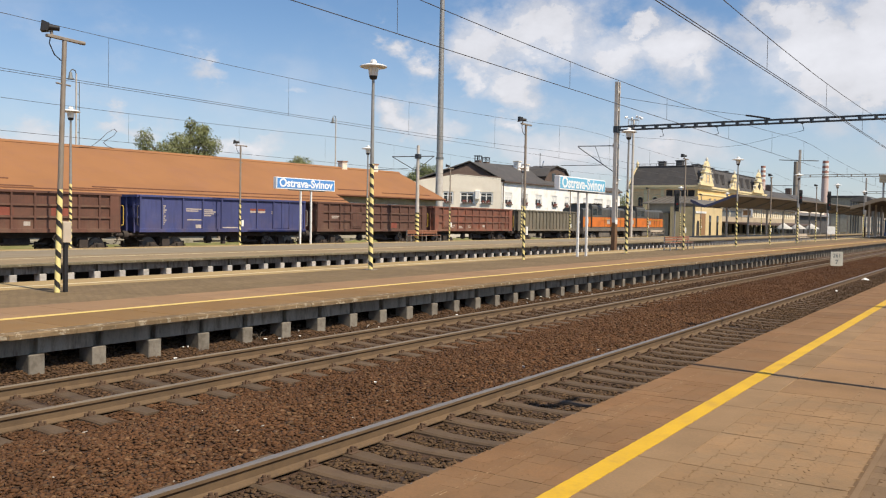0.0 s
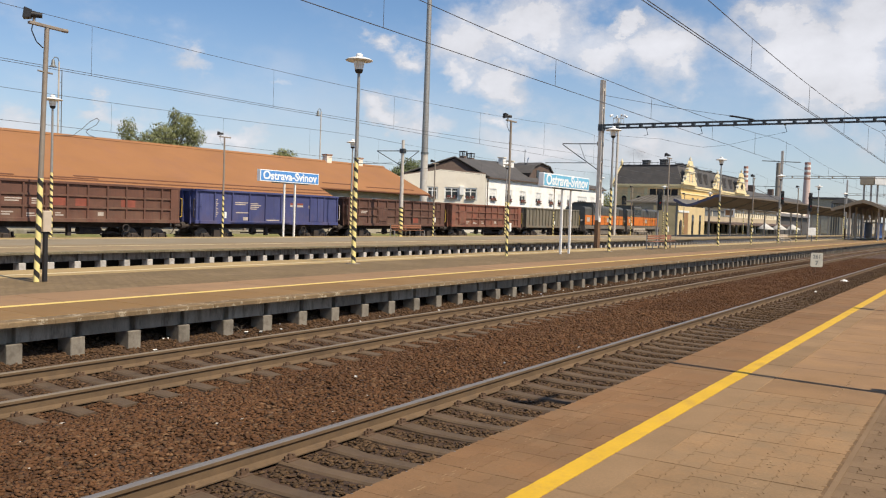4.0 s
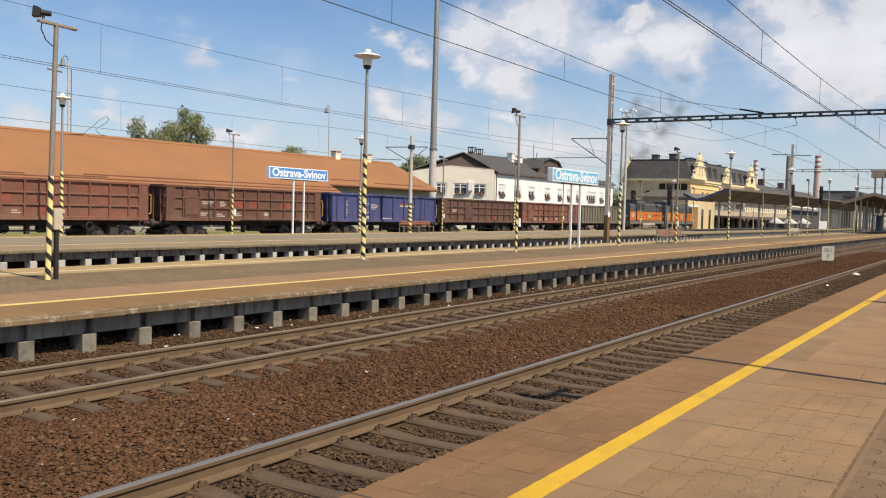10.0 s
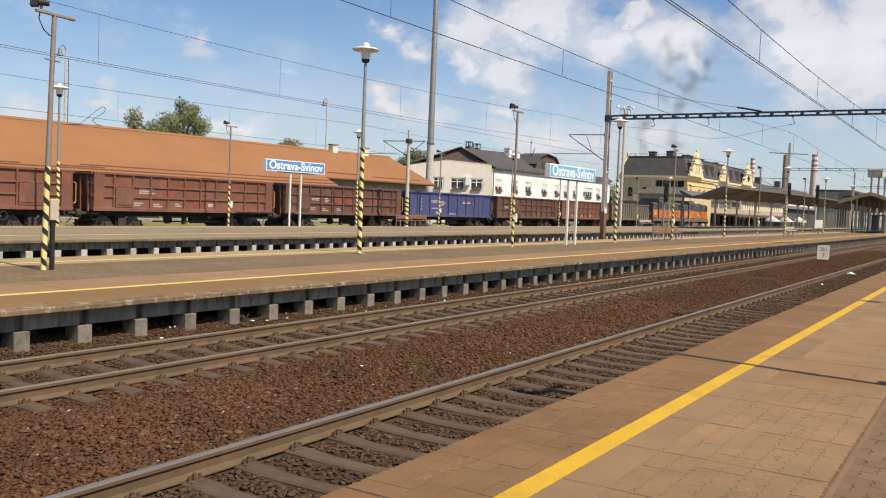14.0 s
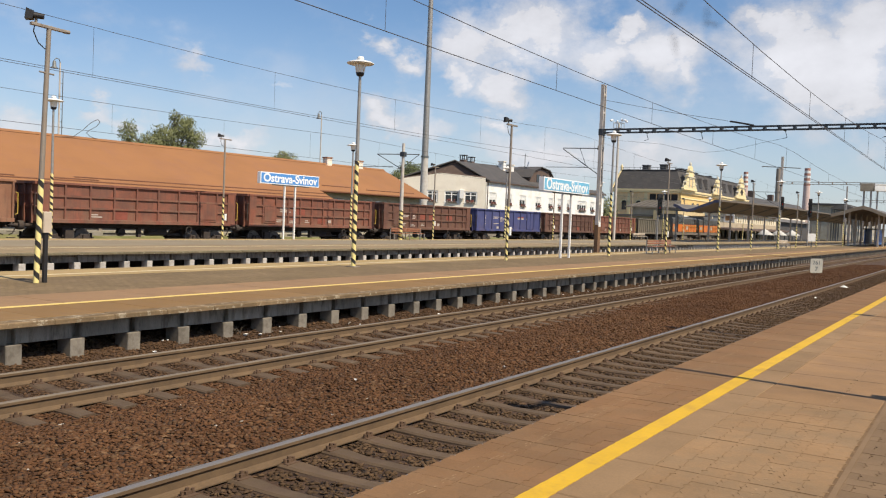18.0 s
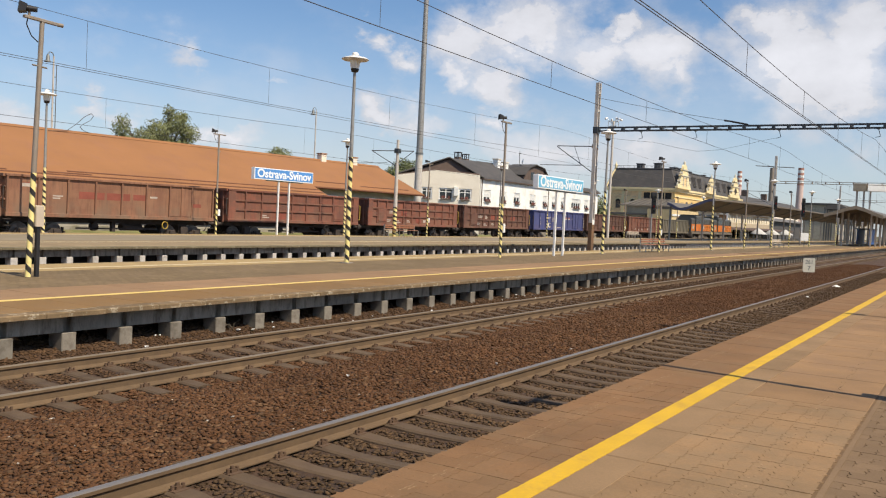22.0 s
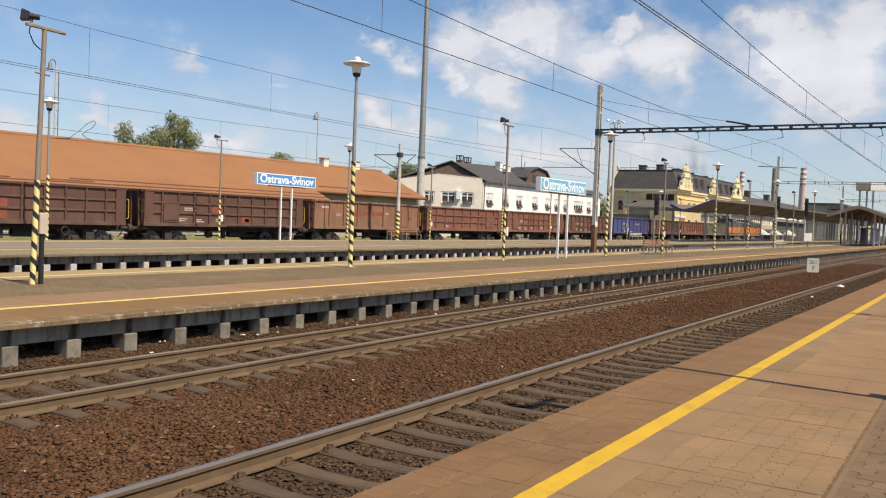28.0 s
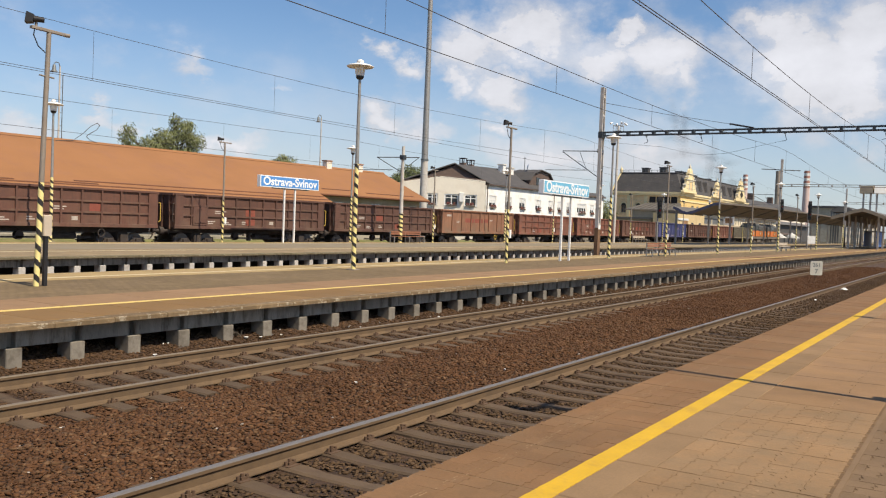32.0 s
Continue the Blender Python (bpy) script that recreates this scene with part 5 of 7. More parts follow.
part("dormer_roof", Build().prism([(113.6, 8.65), (115.2, 9.85), (117.3, 10.42), (120.4, 10.05), (122.0, 8.8), (121.8, 8.7), (120.3, 9.9), (117.4, 10.26), (115.3, 9.72), (113.8, 8.5)], "y", 56.6, 60.5), "slate", office)
for x in (116.2, 118.4):
    part("dormer_window", Build().box(x, x + 1.2, 56.84, 56.895, 8.1, 9.2), "glass", dm)
for x, y, h in ((102.6, 61.3, 11.0), (104.7, 61.3, 10.9)):
    v = part("vent", Build().box(x, x + 0.75, y, y + 0.75, 9.5, h - 0.65), "brown_roof", office, "dark roof vent with open sides")
    part("vent_cap", Build().box(x - 0.06, x + 0.81, y - 0.06, y + 0.81, h - 0.1, h), "slate_dark", v)
    for dx in (0.0, 0.65):
        for dy in (0.0, 0.65):
            part("vent_leg", Build().box(x + dx, x + dx + 0.1, y + dy, y + dy + 0.1, h - 0.65, h - 0.1), "slate_dark", v)
for x, h in ((110.4, 10.6), (112.9, 10.3)):
    c = part("chimney", Build().box(x, x + 0.8, 59.4, 60.2, 8.6, h), "white_wall", office, "white rendered chimney")
    part("chimney_cap", Build().box(x - 0.1, x + 0.9, 59.3, 60.3, h, h + 0.12), "beige_wall", c)
part("down_pipe", Build().cyl((99.95, 55.93, -0.4), (99.95, 55.93, 7.1), 0.06, n=8), "brown_roof", office)
part("satellite_dish", Build().lathe([(0.0, 0), (0.3, 0.05), (0.5, 0.16)], n=14), "white", office, at=pose(116.2, 58.5, 10.75, 100, 0, 30))
part("aerial", Build().cyl((115.6, 58.6, 9.6), (115.6, 58.6, 12.2), 0.05, n=6).cyl((115.1, 58.6, 11.9), (116.1, 58.6, 11.95), 0.03, n=5), "steel_grey", office, "thin roof aerial")

# ochre for the end wall turned from the sun, lightened to look warmly lit
M["ochre_shade_wall"] = material("shade_side_ochre", (0.86, 0.61, 0.32), 0.9, vary=0.08, scale=0.5, fine=12, bump=0.1, second=(0.62, 0.44, 0.25), amount=0.5)
M["timber_brown"] = material("brown_timber", (0.30, 0.17, 0.08), 0.7, vary=0.15, scale=1, fine=14, bump=0.15, stretch=(4, 4, 0.4))
# -- station building --
hall = thing("station_building", "ochre station building with slate mansard roof and ornate gables", "station building")
HX, HB = 197.5, 76.0             # end wall towards the yard, back wall
FX = [206.5 + 4.3 * k for k in range(13)]
part("front_wall", wall_with_holes(HX, 262, -0.6, 10.3, 60.0, 60.5, [(x, x + 1.8, 4.2, 8.2) for x in FX]), "yellow_wall", hall, "ochre rendered front")
for x in FX:
    window(hall, (x + 0.9, 60.2, 4.2), 1.8, 4.0, bars=1)
ARCHES = ((69.9, 4.78), (73.5, 4.78))
HIGH = [(60.7 + 1.7 * k, 62.25 + 1.7 * k) for k in range(4)]
b = wall_with_holes(60.5, HB, -0.6, 10.3, HX, HX + 0.5, [(y - 0.6, y + 0.6, z + 1.2, z + 2.8) for y, z in ARCHES] + [(a, c, 8.0, 9.85) for a, c in HIGH])
part("end_wall", Build().add([(y, x, z) for x, y, z in b.v], b.f), "ochre_shade_wall", hall, "ochre rendered end wall")
for y, z in ARCHES:
    window(hall, (HX + 0.2, y, z + 1.2), 1.2, 1.6, turn=-90, frame="timber_brown")
    part("arch", Build().prism([(0.6 * math.cos(a * math.pi / 8), 0.6 * math.sin(a * math.pi / 8)) for a in range(9)], "x", -0.24, 0.1), "dark", hall, at=(HX + 0.2, y, z + 2.8))
    part("arch_trim", Build().path([(-0.06, 0.74 * math.cos(a * math.pi / 8), 0.74 * math.sin(a * math.pi / 8)) for a in range(9)], 0.12, 5), "cream_trim", hall, at=(HX, y, z + 2.8))
for a, c in HIGH:
    part("high_window", Build().box(HX + 0.2, HX + 0.26, a, c, 8.0, 9.85), "dark", hall, "dark clerestory pane")
part("back_wall", Build().box(HX + 0.5, 262, HB - 0.4, HB, -0.6, 10.3).box(261.6, 262, 60.5, HB - 0.4, -0.6, 10.3), "yellow_wall", hall)
part("cornice", Build().box(HX - 0.5, 262.5, 59.5, HB + 0.5, 10.51, 10.95).box(HX - 0.3, 262.3, 59.7, HB + 0.3, 10.1, 10.50), "cream_trim", hall, "cream moulded cornice")
part("string_course", Build().box(HX - 0.15, HX - 0.01, 67.9, HB + 0.1, 3.6, 3.95).box(HX - 0.15, 262.1, 59.85, 59.99, 8.9, 9.2), "cream_trim", hall)
for y in (68.2, 72.3, 75.7):
    part("pilaster", Build().box(HX - 0.12, HX - 0.01, y - 0.35, y + 0.35, 3.96, 10.05), "cream_trim", hall)
rv = [(HX - 0.4, 59.6, 10.96), (262.4, 59.6, 10.96), (262.4, HB + 0.4, 10.96), (HX - 0.4, HB + 0.4, 10.96), (HX + 1.6, 61.6, 15.4), (259.8, 61.6, 15.4), (259.8, HB - 1.0, 15.4), (HX + 1.6, HB - 1.0, 15.4), (206, 68.5, 15.9), (252, 68.5, 15.9)]
part("roof", Build().add(rv, [(0, 1, 5, 4), (1, 2, 6, 5), (2, 3, 7, 6), (3, 0, 4, 7), (4, 5, 9, 8), (5, 6, 9), (6, 7, 8, 9), (7, 4, 8)]), "slate", hall, "steep slate mansard roof")
part("roof_rim", Build().path([(HX + 1.6, HB - 1.0, 15.45), (HX + 1.6, 61.6, 15.45), (259.8, 61.6, 15.45)], 0.16, 6), "slate_dark", hall, "dark roof rim")
part("hip_trim", Build().path([(HX - 0.4, HB + 0.4, 11.0), (HX + 0.9, HB - 0.5, 14.2), (HX + 1.6, HB - 1.0, 15.5)], 0.22, 6), "cream_trim", hall)
for k in range(10):
    x, y = (HX + 1.6, HB - 1.4 - 1.4 * k)
    part("rail_post", Build().cyl((x, y, 15.5), (x, y, 16.1), 0.05, n=5), "steel_grey", hall)
part("roof_rail", Build().cyl((HX + 1.6, 61.8, 16.1), (HX + 1.6, HB - 1.2, 16.1), 0.05, n=5), "steel_grey", hall)
for x, y in ((205, 70.5), (203, 65.5), (217, 66), (221, 66), (233, 67), (247, 67)):
    ch = part("chimney", Build().box(x, x + 1.6, y, y + 1.5, 15.2, 16.9), "slate", hall, "dark roof chimney")
    part("chimney_cap", Build().box(x - 0.15, x + 1.75, y - 0.15, y + 1.65, 16.9, 17.1), "slate_dark", ch)


def ornate_gable(x, w, h, diamond=False):
    """A curved pediment that rises from the cornice, with scrolls, a window and a finial."""
    s = w / 2
    half = [(1.0, 0.0), (1.0, 0.05), (0.92, 0.08), (0.80, 0.13), (0.70, 0.20), (0.62, 0.29), (0.57, 0.38), (0.55, 0.43), (0.60, 0.44), (0.60, 0.47), (0.42, 0.49), (0.37, 0.56), (0.34, 0.63), (0.39, 0.645), (0.39, 0.67), (0.25, 0.69), (0.21, 0.77), (0.13, 0.82), (0.06, 0.84)]
    z0 = 10.96
    poly = [(x + s * u, z0 + h * v) for u, v in half] + [(x - s * u, z0 + h * v) for u, v in half[::-1]]
    g = part("ornate_gable", Build().prism(poly, "y", 59.0, 59.6), "cream_trim", hall, "curved cream gable")
    part("gable_body", Build().box(x - s * 0.45, x + s * 0.45, 59.6, 64, z0, z0 + h * 0.44), "slate", g)
    if diamond:
        part("gable_window", Build().prism([(x - s * 0.3, z0 + h * 0.27), (x, z0 + h * 0.12), (x + s * 0.3, z0 + h * 0.27), (x, z0 + h * 0.42)], "y", 58.95, 58.995), "dark", g, "dark diamond-shaped clock opening")
    else:
        part("gable_window", Build().box(x - s * 0.17, x + s * 0.17, 58.96, 58.995, z0 + h * 0.13, z0 + h * 0.36), "ochre_shade_wall", g)
        part("window_surround", Build().box(x - s * 0.26, x - s * 0.18, 58.90, 58.99, z0 + h * 0.10, z0 + h * 0.38).box(x + s * 0.18, x + s * 0.26, 58.90, 58.99, z0 + h * 0.10, z0 + h * 0.38).box(x - s * 0.3, x + s * 0.3, 58.88, 58.99, z0 + h * 0.385, z0 + h * 0.41), "stucco_white", g)
    part("moulding", Build().box(x - s * 0.62, x + s * 0.62, 58.80, 58.99, z0 + h * 0.44, z0 + h * 0.465).box(x - s * 0.41, x + s * 0.41, 58.80, 58.99, z0 + h * 0.645, z0 + h * 0.67), "stucco_white", g)
    for d in (-1, 1):
        part("scroll", Build().cyl((x + d * s * 0.74, 58.9, z0 + h * 0.25), (x + d * s * 0.74, 59.6, z0 + h * 0.25), s * 0.06, n=12).cyl((x + d * s * 0.44, 58.9, z0 + h * 0.54), (x + d * s * 0.44, 59.6, z0 + h * 0.54), s * 0.045, n=12), "stucco_white", g, "whitish scroll")
        part("urn", Build().lathe([(0.0, 0.0), (0.24, 0.0), (0.15, 0.2), (0.28, 0.45), (0.1, 0.7), (0.0, 0.95)], (x + d * s * 0.93, 59.3, z0 + h * 0.075), 8), "stucco_white", g)
    part("finial", Build().lathe([(0.0, 0.0), (0.34, 0.0), (0.2, 0.2), (0.36, 0.5), (0.12, 0.8), (0.0, 1.25)], (x, 59.3, z0 + h * 0.83), 10), "stucco_white", g, "urn finial")


M["stucco_white"] = material("weathered_white_stucco", (0.62, 0.58, 0.48), 0.9, vary=0.12, scale=1.5, fine=10, bump=0.2)
ornate_gable(201.6, 10.6, 6.7)
ornate_gable(225.8, 8.4, 4.6)
ornate_gable(250.8, 11.4, 6.8, True)
part("end_finial", Build().lathe([(0.0, 0.0), (0.38, 0.0), (0.24, 0.4), (0.38, 0.8), (0.15, 1.2), (0.0, 1.7)], (HX + 1.6, HB - 1.0, 15.4), 10), "cream_trim", hall)
for x in (213.5, 218.5, 236.5, 243):
    d = part("roof_dormer", Build().prism([(x - 1.0, 12.0), (x + 1.0, 12.0), (x, 14.4)], "y", 59.9, 63), "slate", hall, "small pointed slate dormer")
    part("dormer_window", Build().prism([(x - 0.5, 12.2), (x + 0.5, 12.2), (x, 13.4)], "y", 59.85, 59.895), "slate_dark", d)
    part("roof_edge_trim", Build().path([(x + 2.2, 59.65, 11.1), (x + 2.2, 61.5, 15.3)], 0.10, 5), "canopy_grey", hall)

# low annexe against the end wall
# beige greyed down: the shade on the annexe walls is in the colour
M["annexe_wall"] = material("shade_greyed_beige", (0.46, 0.38, 0.27), 0.9, vary=0.1, scale=0.5, fine=12, bump=0.1, second=(0.36, 0.30, 0.22), amount=0.6)
M["entrance_ochre"] = material("pale_ochre_render", (0.64, 0.50, 0.275), 0.9, vary=0.08, scale=0.5, fine=12, bump=0.1, second=(0.52, 0.40, 0.22), amount=0.5)
M["cream_bright"] = material("cream_render", (0.72, 0.64, 0.47), 0.9, vary=0.05, scale=0.5, fine=12, bump=0.1)
pav = thing("station_annexe", "low annexe with grey sheet roof against the station end wall", "annexe")
part("wall", Build().box(188.5, HX - 0.2, 60.4, 68.0, -0.6, 6.6), "annexe_wall", pav)
part("roof", Build().add([(187.9, 59.8, 6.62), (187.9, 69.6, 6.62), (HX - 0.02, 69.6, 6.62), (HX - 0.02, 67.6, 8.45), (HX - 0.02, 59.8, 8.45), (HX - 0.02, 59.8, 6.62)], [(0, 4, 3, 1), (1, 3, 2), (0, 1, 2, 5), (0, 5, 4), (2, 3, 4, 5)]), "canopy_grey", pav, "grey sheet lean-to roof")
for k in range(6):
    part("roof_seam", Build().path([(187.95, 60.6 + 1.4 * k, 6.68), (HX - 0.1, 60.6 + 1.2 * k, 8.5)], 0.05, 4), "slate", pav)
part("fascia", Build().box(187.8, 187.88, 59.8, 69.6, 6.35, 6.66), "canopy_edge", pav)
for k in range(3):
    part("window", Build().box(188.4, 188.47, 61.2 + 2.4 * k, 62.8 + 2.4 * k, 2.6, 4.8), "glass", pav)
low = thing("station_annexe", "grey flat-roofed ground-floor block of the station", "annexe")
part("wall", Build().box(172, 186, 58.0, 72.0, -0.6, 4.2), "annexe_wall", low)
part("roof", Build().box(171.6, 186.4, 57.6, 72.4, 4.21, 4.6), "canopy_grey", low)
for k in range(5):
    part("window", Build().box(171.9, 171.97, 59.2 + 2.6 * k, 60.6 + 2.6 * k, 1.2, 3.2), "glass", low)

# entrance and low wing along the house platform
wing = thing("station_wing", "low yellow wing of the station with a dark awning", "building")
part("entrance_wall", Build().box(170, 189, 52.0, 57.0, -0.6, 5.5), "entrance_ochre", wing)
part("lintel", Build().box(170.0, 177.0, 51.85, 51.995, 4.25, 4.65), "white", wing, "white lintel band")
part("arched_door", Build().prism([(171.0, -0.6), (172.7, -0.6), (172.7, 2.0), (172.4, 2.6), (171.85, 2.85), (171.3, 2.6), (171.0, 2.0)], "y", 51.93, 51.995), "dark", wing, "dark arched doorway")
for k in range(3):
    part("board", Build().box(173.3 + 1.15 * k, 174.4 + 1.15 * k, 51.9, 51.99, -0.6, 4.2), "timber_brown", wing, "brown timber panel")
for x in (179.4, 184.8):
    part("door", Build().box(x, x + 1.2, 51.9, 51.99, -0.6, 3.9), "glass", wing)
part("upper_wall", Build().box(189.1, 215.4, 52.0, 52.4, 5.15, 6.0), "cream_bright", wing, "cream band under the eaves")
part("upper_wall", wall_with_holes(215.4, 264, 3.86, 6.0, 52.0, 52.4, [(216.4 + 2.4 * k, 217.1 + 2.4 * k, 4.0, 5.6) for k in range(19)]), "cream_bright", wing, "cream upper wall with narrow slits")
part("clerestory", Build().box(189.1, 215.4, 52.1, 52.3, 3.86, 5.14), "steel_grey", wing, "dark band of high glazing")
part("mullion", Build().box(195.0, 195.5, 52.02, 52.09, 3.86, 5.14), "cream_bright", wing)
part("mullion", Build().box(201.5, 202.0, 52.02, 52.09, 3.86, 5.14), "cream_bright", wing)
part("apron_wall", Build().box(189.1, 264, 52.0, 52.4, 2.76, 3.85), "annexe_wall", wing, "greyish beige band")
part("lower_wall", wall_with_holes(189.1, 264, -0.6, 5.9, 54.2, 54.4, [(191 + 4.8 * k, 193.6 + 4.8 * k, 0.2, 2.2) for k in range(15)]), "annexe_wall", wing)
# added dark sheet; paints the interior shade seen through the openings
part("dark_room", Build().box(189.1, 264, 56.2, 56.4, -0.6, 5.9), "dark", wing)
part("roof", Build().box(189, 265, 51.2, 60.0, 6.01, 6.4), "canopy_grey", wing)
part("awning", Build().prism([(46.5, 2.05), (51.99, 2.45), (51.99, 2.74), (46.5, 2.42)], "x", 189.2, 270), "brown_roof", wing, "dark brown awning roof")
for k in range(14):
    part("awning_post", Build().box(190.5 + 6 * k, 190.75 + 6 * k, 46.9, 47.15, -0.5, 2.07), "steel_grey", wing)
part("hanging_sign", Build().box(204.9, 205.1, 49.6, 51.99, 3.95, 4.3).box(204.9, 205.1, 49.6, 51.99, 5.45, 5.8).box(204.9, 205.1, 49.6, 49.95, 4.3, 5.45).box(204.9, 205.1, 51.64, 51.99, 4.3, 5.45), "frame_white", wing, "white sign frame")
part("sign_pane", Build().box(204.95, 205.05, 49.96, 51.63, 4.31, 5.44), "timber_brown", wing)
def parasol(at, wide, low, high):
    p = thing("parasol", "open pale grey parasol on a thin pole before the station", "parasol", "parasols", at=at)
    part("pole", Build().cyl((0, 0, 0), (0, 0, high - at[2]), 0.05, n=8), "steel_grey", p)
    part("canopy", Build().lathe([(wide, low - at[2] - 0.12), (wide, low - at[2]), (0.05, high - at[2])], n=8), "parasol_cloth", p, "pale grey cloth")
    return p


M["parasol_cloth"] = material("pale_grey_cloth", (0.52, 0.51, 0.48), 0.85, vary=0.06, scale=1, fine=20, bump=0.1)
for x in (217.0, 233.0, 251.0):
    parasol((x, 45.2, -0.5), 2.1, 1.4, 2.75)
rear = thing("station_wing", "long grey shed behind the platform roofs", "building")
part("wall", Build().box(272, 330, 54, 60, -0.6, 5.2), "slate", rear)
part("roof", Build().prism([(53, 5.21), (61, 5.21), (57, 6.4)], "x", 271, 331), "canopy_grey", rear)
far = thing("distant_building", "long distant grey roofed building", "building", "distant buildings")
part("wall", Build().box(305, 430, 72, 84, -0.6, 11.0), "beige_wall", far)
part("roof", Build().prism([(71, 11.01), (85, 11.01), (81, 14.6), (75, 14.6)], "x", 304, 431), "slate", far)
for x in (318, 345, 380):
    part("chimney", Build().box(x, x + 3, 77, 79, 14.3, 17.5), "brown_roof", far)
far = thing("distant_building", "distant dull apartment block behind the yard", "building", "distant buildings")
part("wall", Build().box(460, 620, 60, 75, -0.6, 16.0), "cream_wall", far)
part("roof", Build().box(459, 621, 59, 76, 16.01, 17.0), "slate", far)
for k in range(18):
    for j in range(4):
        part("window", Build().box(464 + 8.6 * k, 467 + 8.6 * k, 59.9, 59.99, 2 + 3.4 * j, 3.8 + 3.4 * j), "glass", far)


def tall_chimney(at, r0, r1, h, z_band):
    c = thing("factory_chimney", "tall distant factory chimney with red and white bands", "chimney", "factory chimneys", at=at)
    part("shaft", Build().cyl((0, 0, 0), (0, 0, z_band), r0, r0 + (r1 - r0) * z_band / h, 20), "chim_grey", c)
    n, z = 7, z_band
    dz = (h - z_band) / n
    for k in range(n):
        a, d = z + dz * k, z + dz * (k + 1)
        part("band", Build().cyl((0, 0, a), (0, 0, d), r0 + (r1 - r0) * a / h, r0 + (r1 - r0) * d / h, 20), "chim_red" if k % 2 == 0 else "white", c, "red band" if k % 2 == 0 else "white band")
    return c


tall_chimney((1192, 200, -0.6), 5.2, 3.6, 85.5, 63)
tall_chimney((863, 200, -0.6), 3.0, 2.1, 59, 44)
pl = thing("power_mast", "slim distant mast beside the chimneys", "mast", at=(547, 108, -0.6))
part("shaft", Build().cyl((0, 0, 0), (0, 0, 40.6), 1.6, 1.3, 12), "pole_dark", pl)

# ---- platform roofs ----


def swept(profile, stations):
    """A closed outline in y and z carried along x; each station is x and its rise."""
    n, b = len(profile), Build()
    v = [(x, y, z + up) for x, up in stations for y, z in profile]
    f = [(k * n + i, (k + 1) * n + i, (k + 1) * n + (i + 1) % n, k * n + (i + 1) % n) for k in range(len(stations) - 1) for i in range(n)]
    half = n // 2
    for k, flip in ((0, False), (len(stations) - 1, True)):
        for i in range(half - 1):
            q = (k * n + i, k * n + i + 1, k * n + n - 2 - i, k * n + n - 1 - i)
            f.append(q[::-1] if flip else q)
    return b.add(v, f)


M["post_pale"] = material("pale_grey_post", (0.43, 0.39, 0.34), 0.6, 0.1, vary=0.12, scale=2, fine=30, bump=0.08)


def far_canopy():
    c = thing("platform_canopy", "long butterfly platform roof on steel posts", "platform roof", "platform roofs")
    top = [(26.9, 5.62), (27.5, 5.56), (28.2, 5.27), (29.0, 4.97), (29.9, 4.58), (30.74, 4.36), (31.3, 4.52), (31.9, 4.85), (32.4, 5.02)]
    climb = lambda x: 0.62 * (1 - math.exp(-(x - 104) / 42))
    xs = [104.2 + 12 * k for k in range(17)]
    rise = [(x, climb(x)) for x in xs]
    part("roof", swept(top + [(y, z - 0.16) for y, z in top[::-1]], rise), "canopy_under", c, "dark grey butterfly roof")
    part("top_sheet", swept([(y, z + 0.05) for y, z in top] + [(y, z + 0.004) for y, z in top[::-1]], rise), "canopy_grey", c)
    part("end_fascia", Build().prism([(y, z + 0.06) for y, z in top] + [(y, z - 0.26) for y, z in top[::-1]], "x", 103.9, 104.08), "canopy_blue", c, "blue-grey end fascia")
    part("edge_fascia", swept([(26.8, 5.68), (26.88, 5.68), (26.88, 5.46), (26.8, 5.46)], rise), "canopy_under", c, "brown edge board")
    part("end_post", Build().box(104.4, 104.6, 32.05, 32.25, PZ, 4.80, 0.01), "steel_grey", c)
    for k in range(16):
        x = 114.1 + 11.0 * k
        up = climb(x)
        post = part("post", Build().box(x - 0.11, x + 0.11, 30.69, 30.91, PZ, 4.18 + up, 0.01), "post_pale", c)
        part("bracket", Build().prism([(27.3, 5.38 + up), (28.9, 4.80 + up), (30.74, 4.18 + up), (31.3, 4.32 + up), (32.1, 4.78 + up), (31.3, 4.22 + up), (30.74, 4.02 + up), (28.9, 4.66 + up), (27.3, 5.28 + up)], "x", x - 0.05, x + 0.05), "steel_grey", post)
    for k in range(24):
        x = 105 + 8 * k
        part("purlin", Build().box(x, x + 0.12, 27.0, 28.0, 5.29 + climb(x), 5.38 + climb(x)), "steel_grey", c)
    return c


far_canopy()


def middle_canopy():
    c = thing("platform_canopy", "gabled platform roof with curved slopes on steel posts", "platform roof", "platform roofs")
    top = [(11.6, 5.00), (12.8, 5.42), (14.0, 5.95), (15.1, 6.25), (16.2, 5.98), (17.6, 5.45), (19.2, 4.98)]
    prof = top + [(y, z - 0.22) for y, z in top[::-1]]
    part("roof", Build().prism(prof, "x", 135.3, 300), "canopy_under", c, "dark curved roof")
    part("top_sheet", Build().prism([(y, z + 0.05) for y, z in top] + [(y, z + 0.004) for y, z in top[::-1]], "x", 135.2, 300), "canopy_grey", c)
    part("end_fascia", Build().prism([(y, z + 0.06) for y, z in top] + [(y, z - 0.42) for y, z in top[::-1]], "x", 134.95, 135.18), "canopy_edge", c)
    for k in range(12):
        for y in (13.2, 17.0):
            x = 137 + 7.0 * k
            part("post", Build().box(x - 0.13, x + 0.13, y - 0.13, y + 0.13, PZ, 5.4, 0.01), "post_pale", c)
    return c


middle_canopy()
hut = thing("glass_shelter", "blue-framed glazed shelter under the platform roof", "shelter", at=(152, 15.2, PZ))
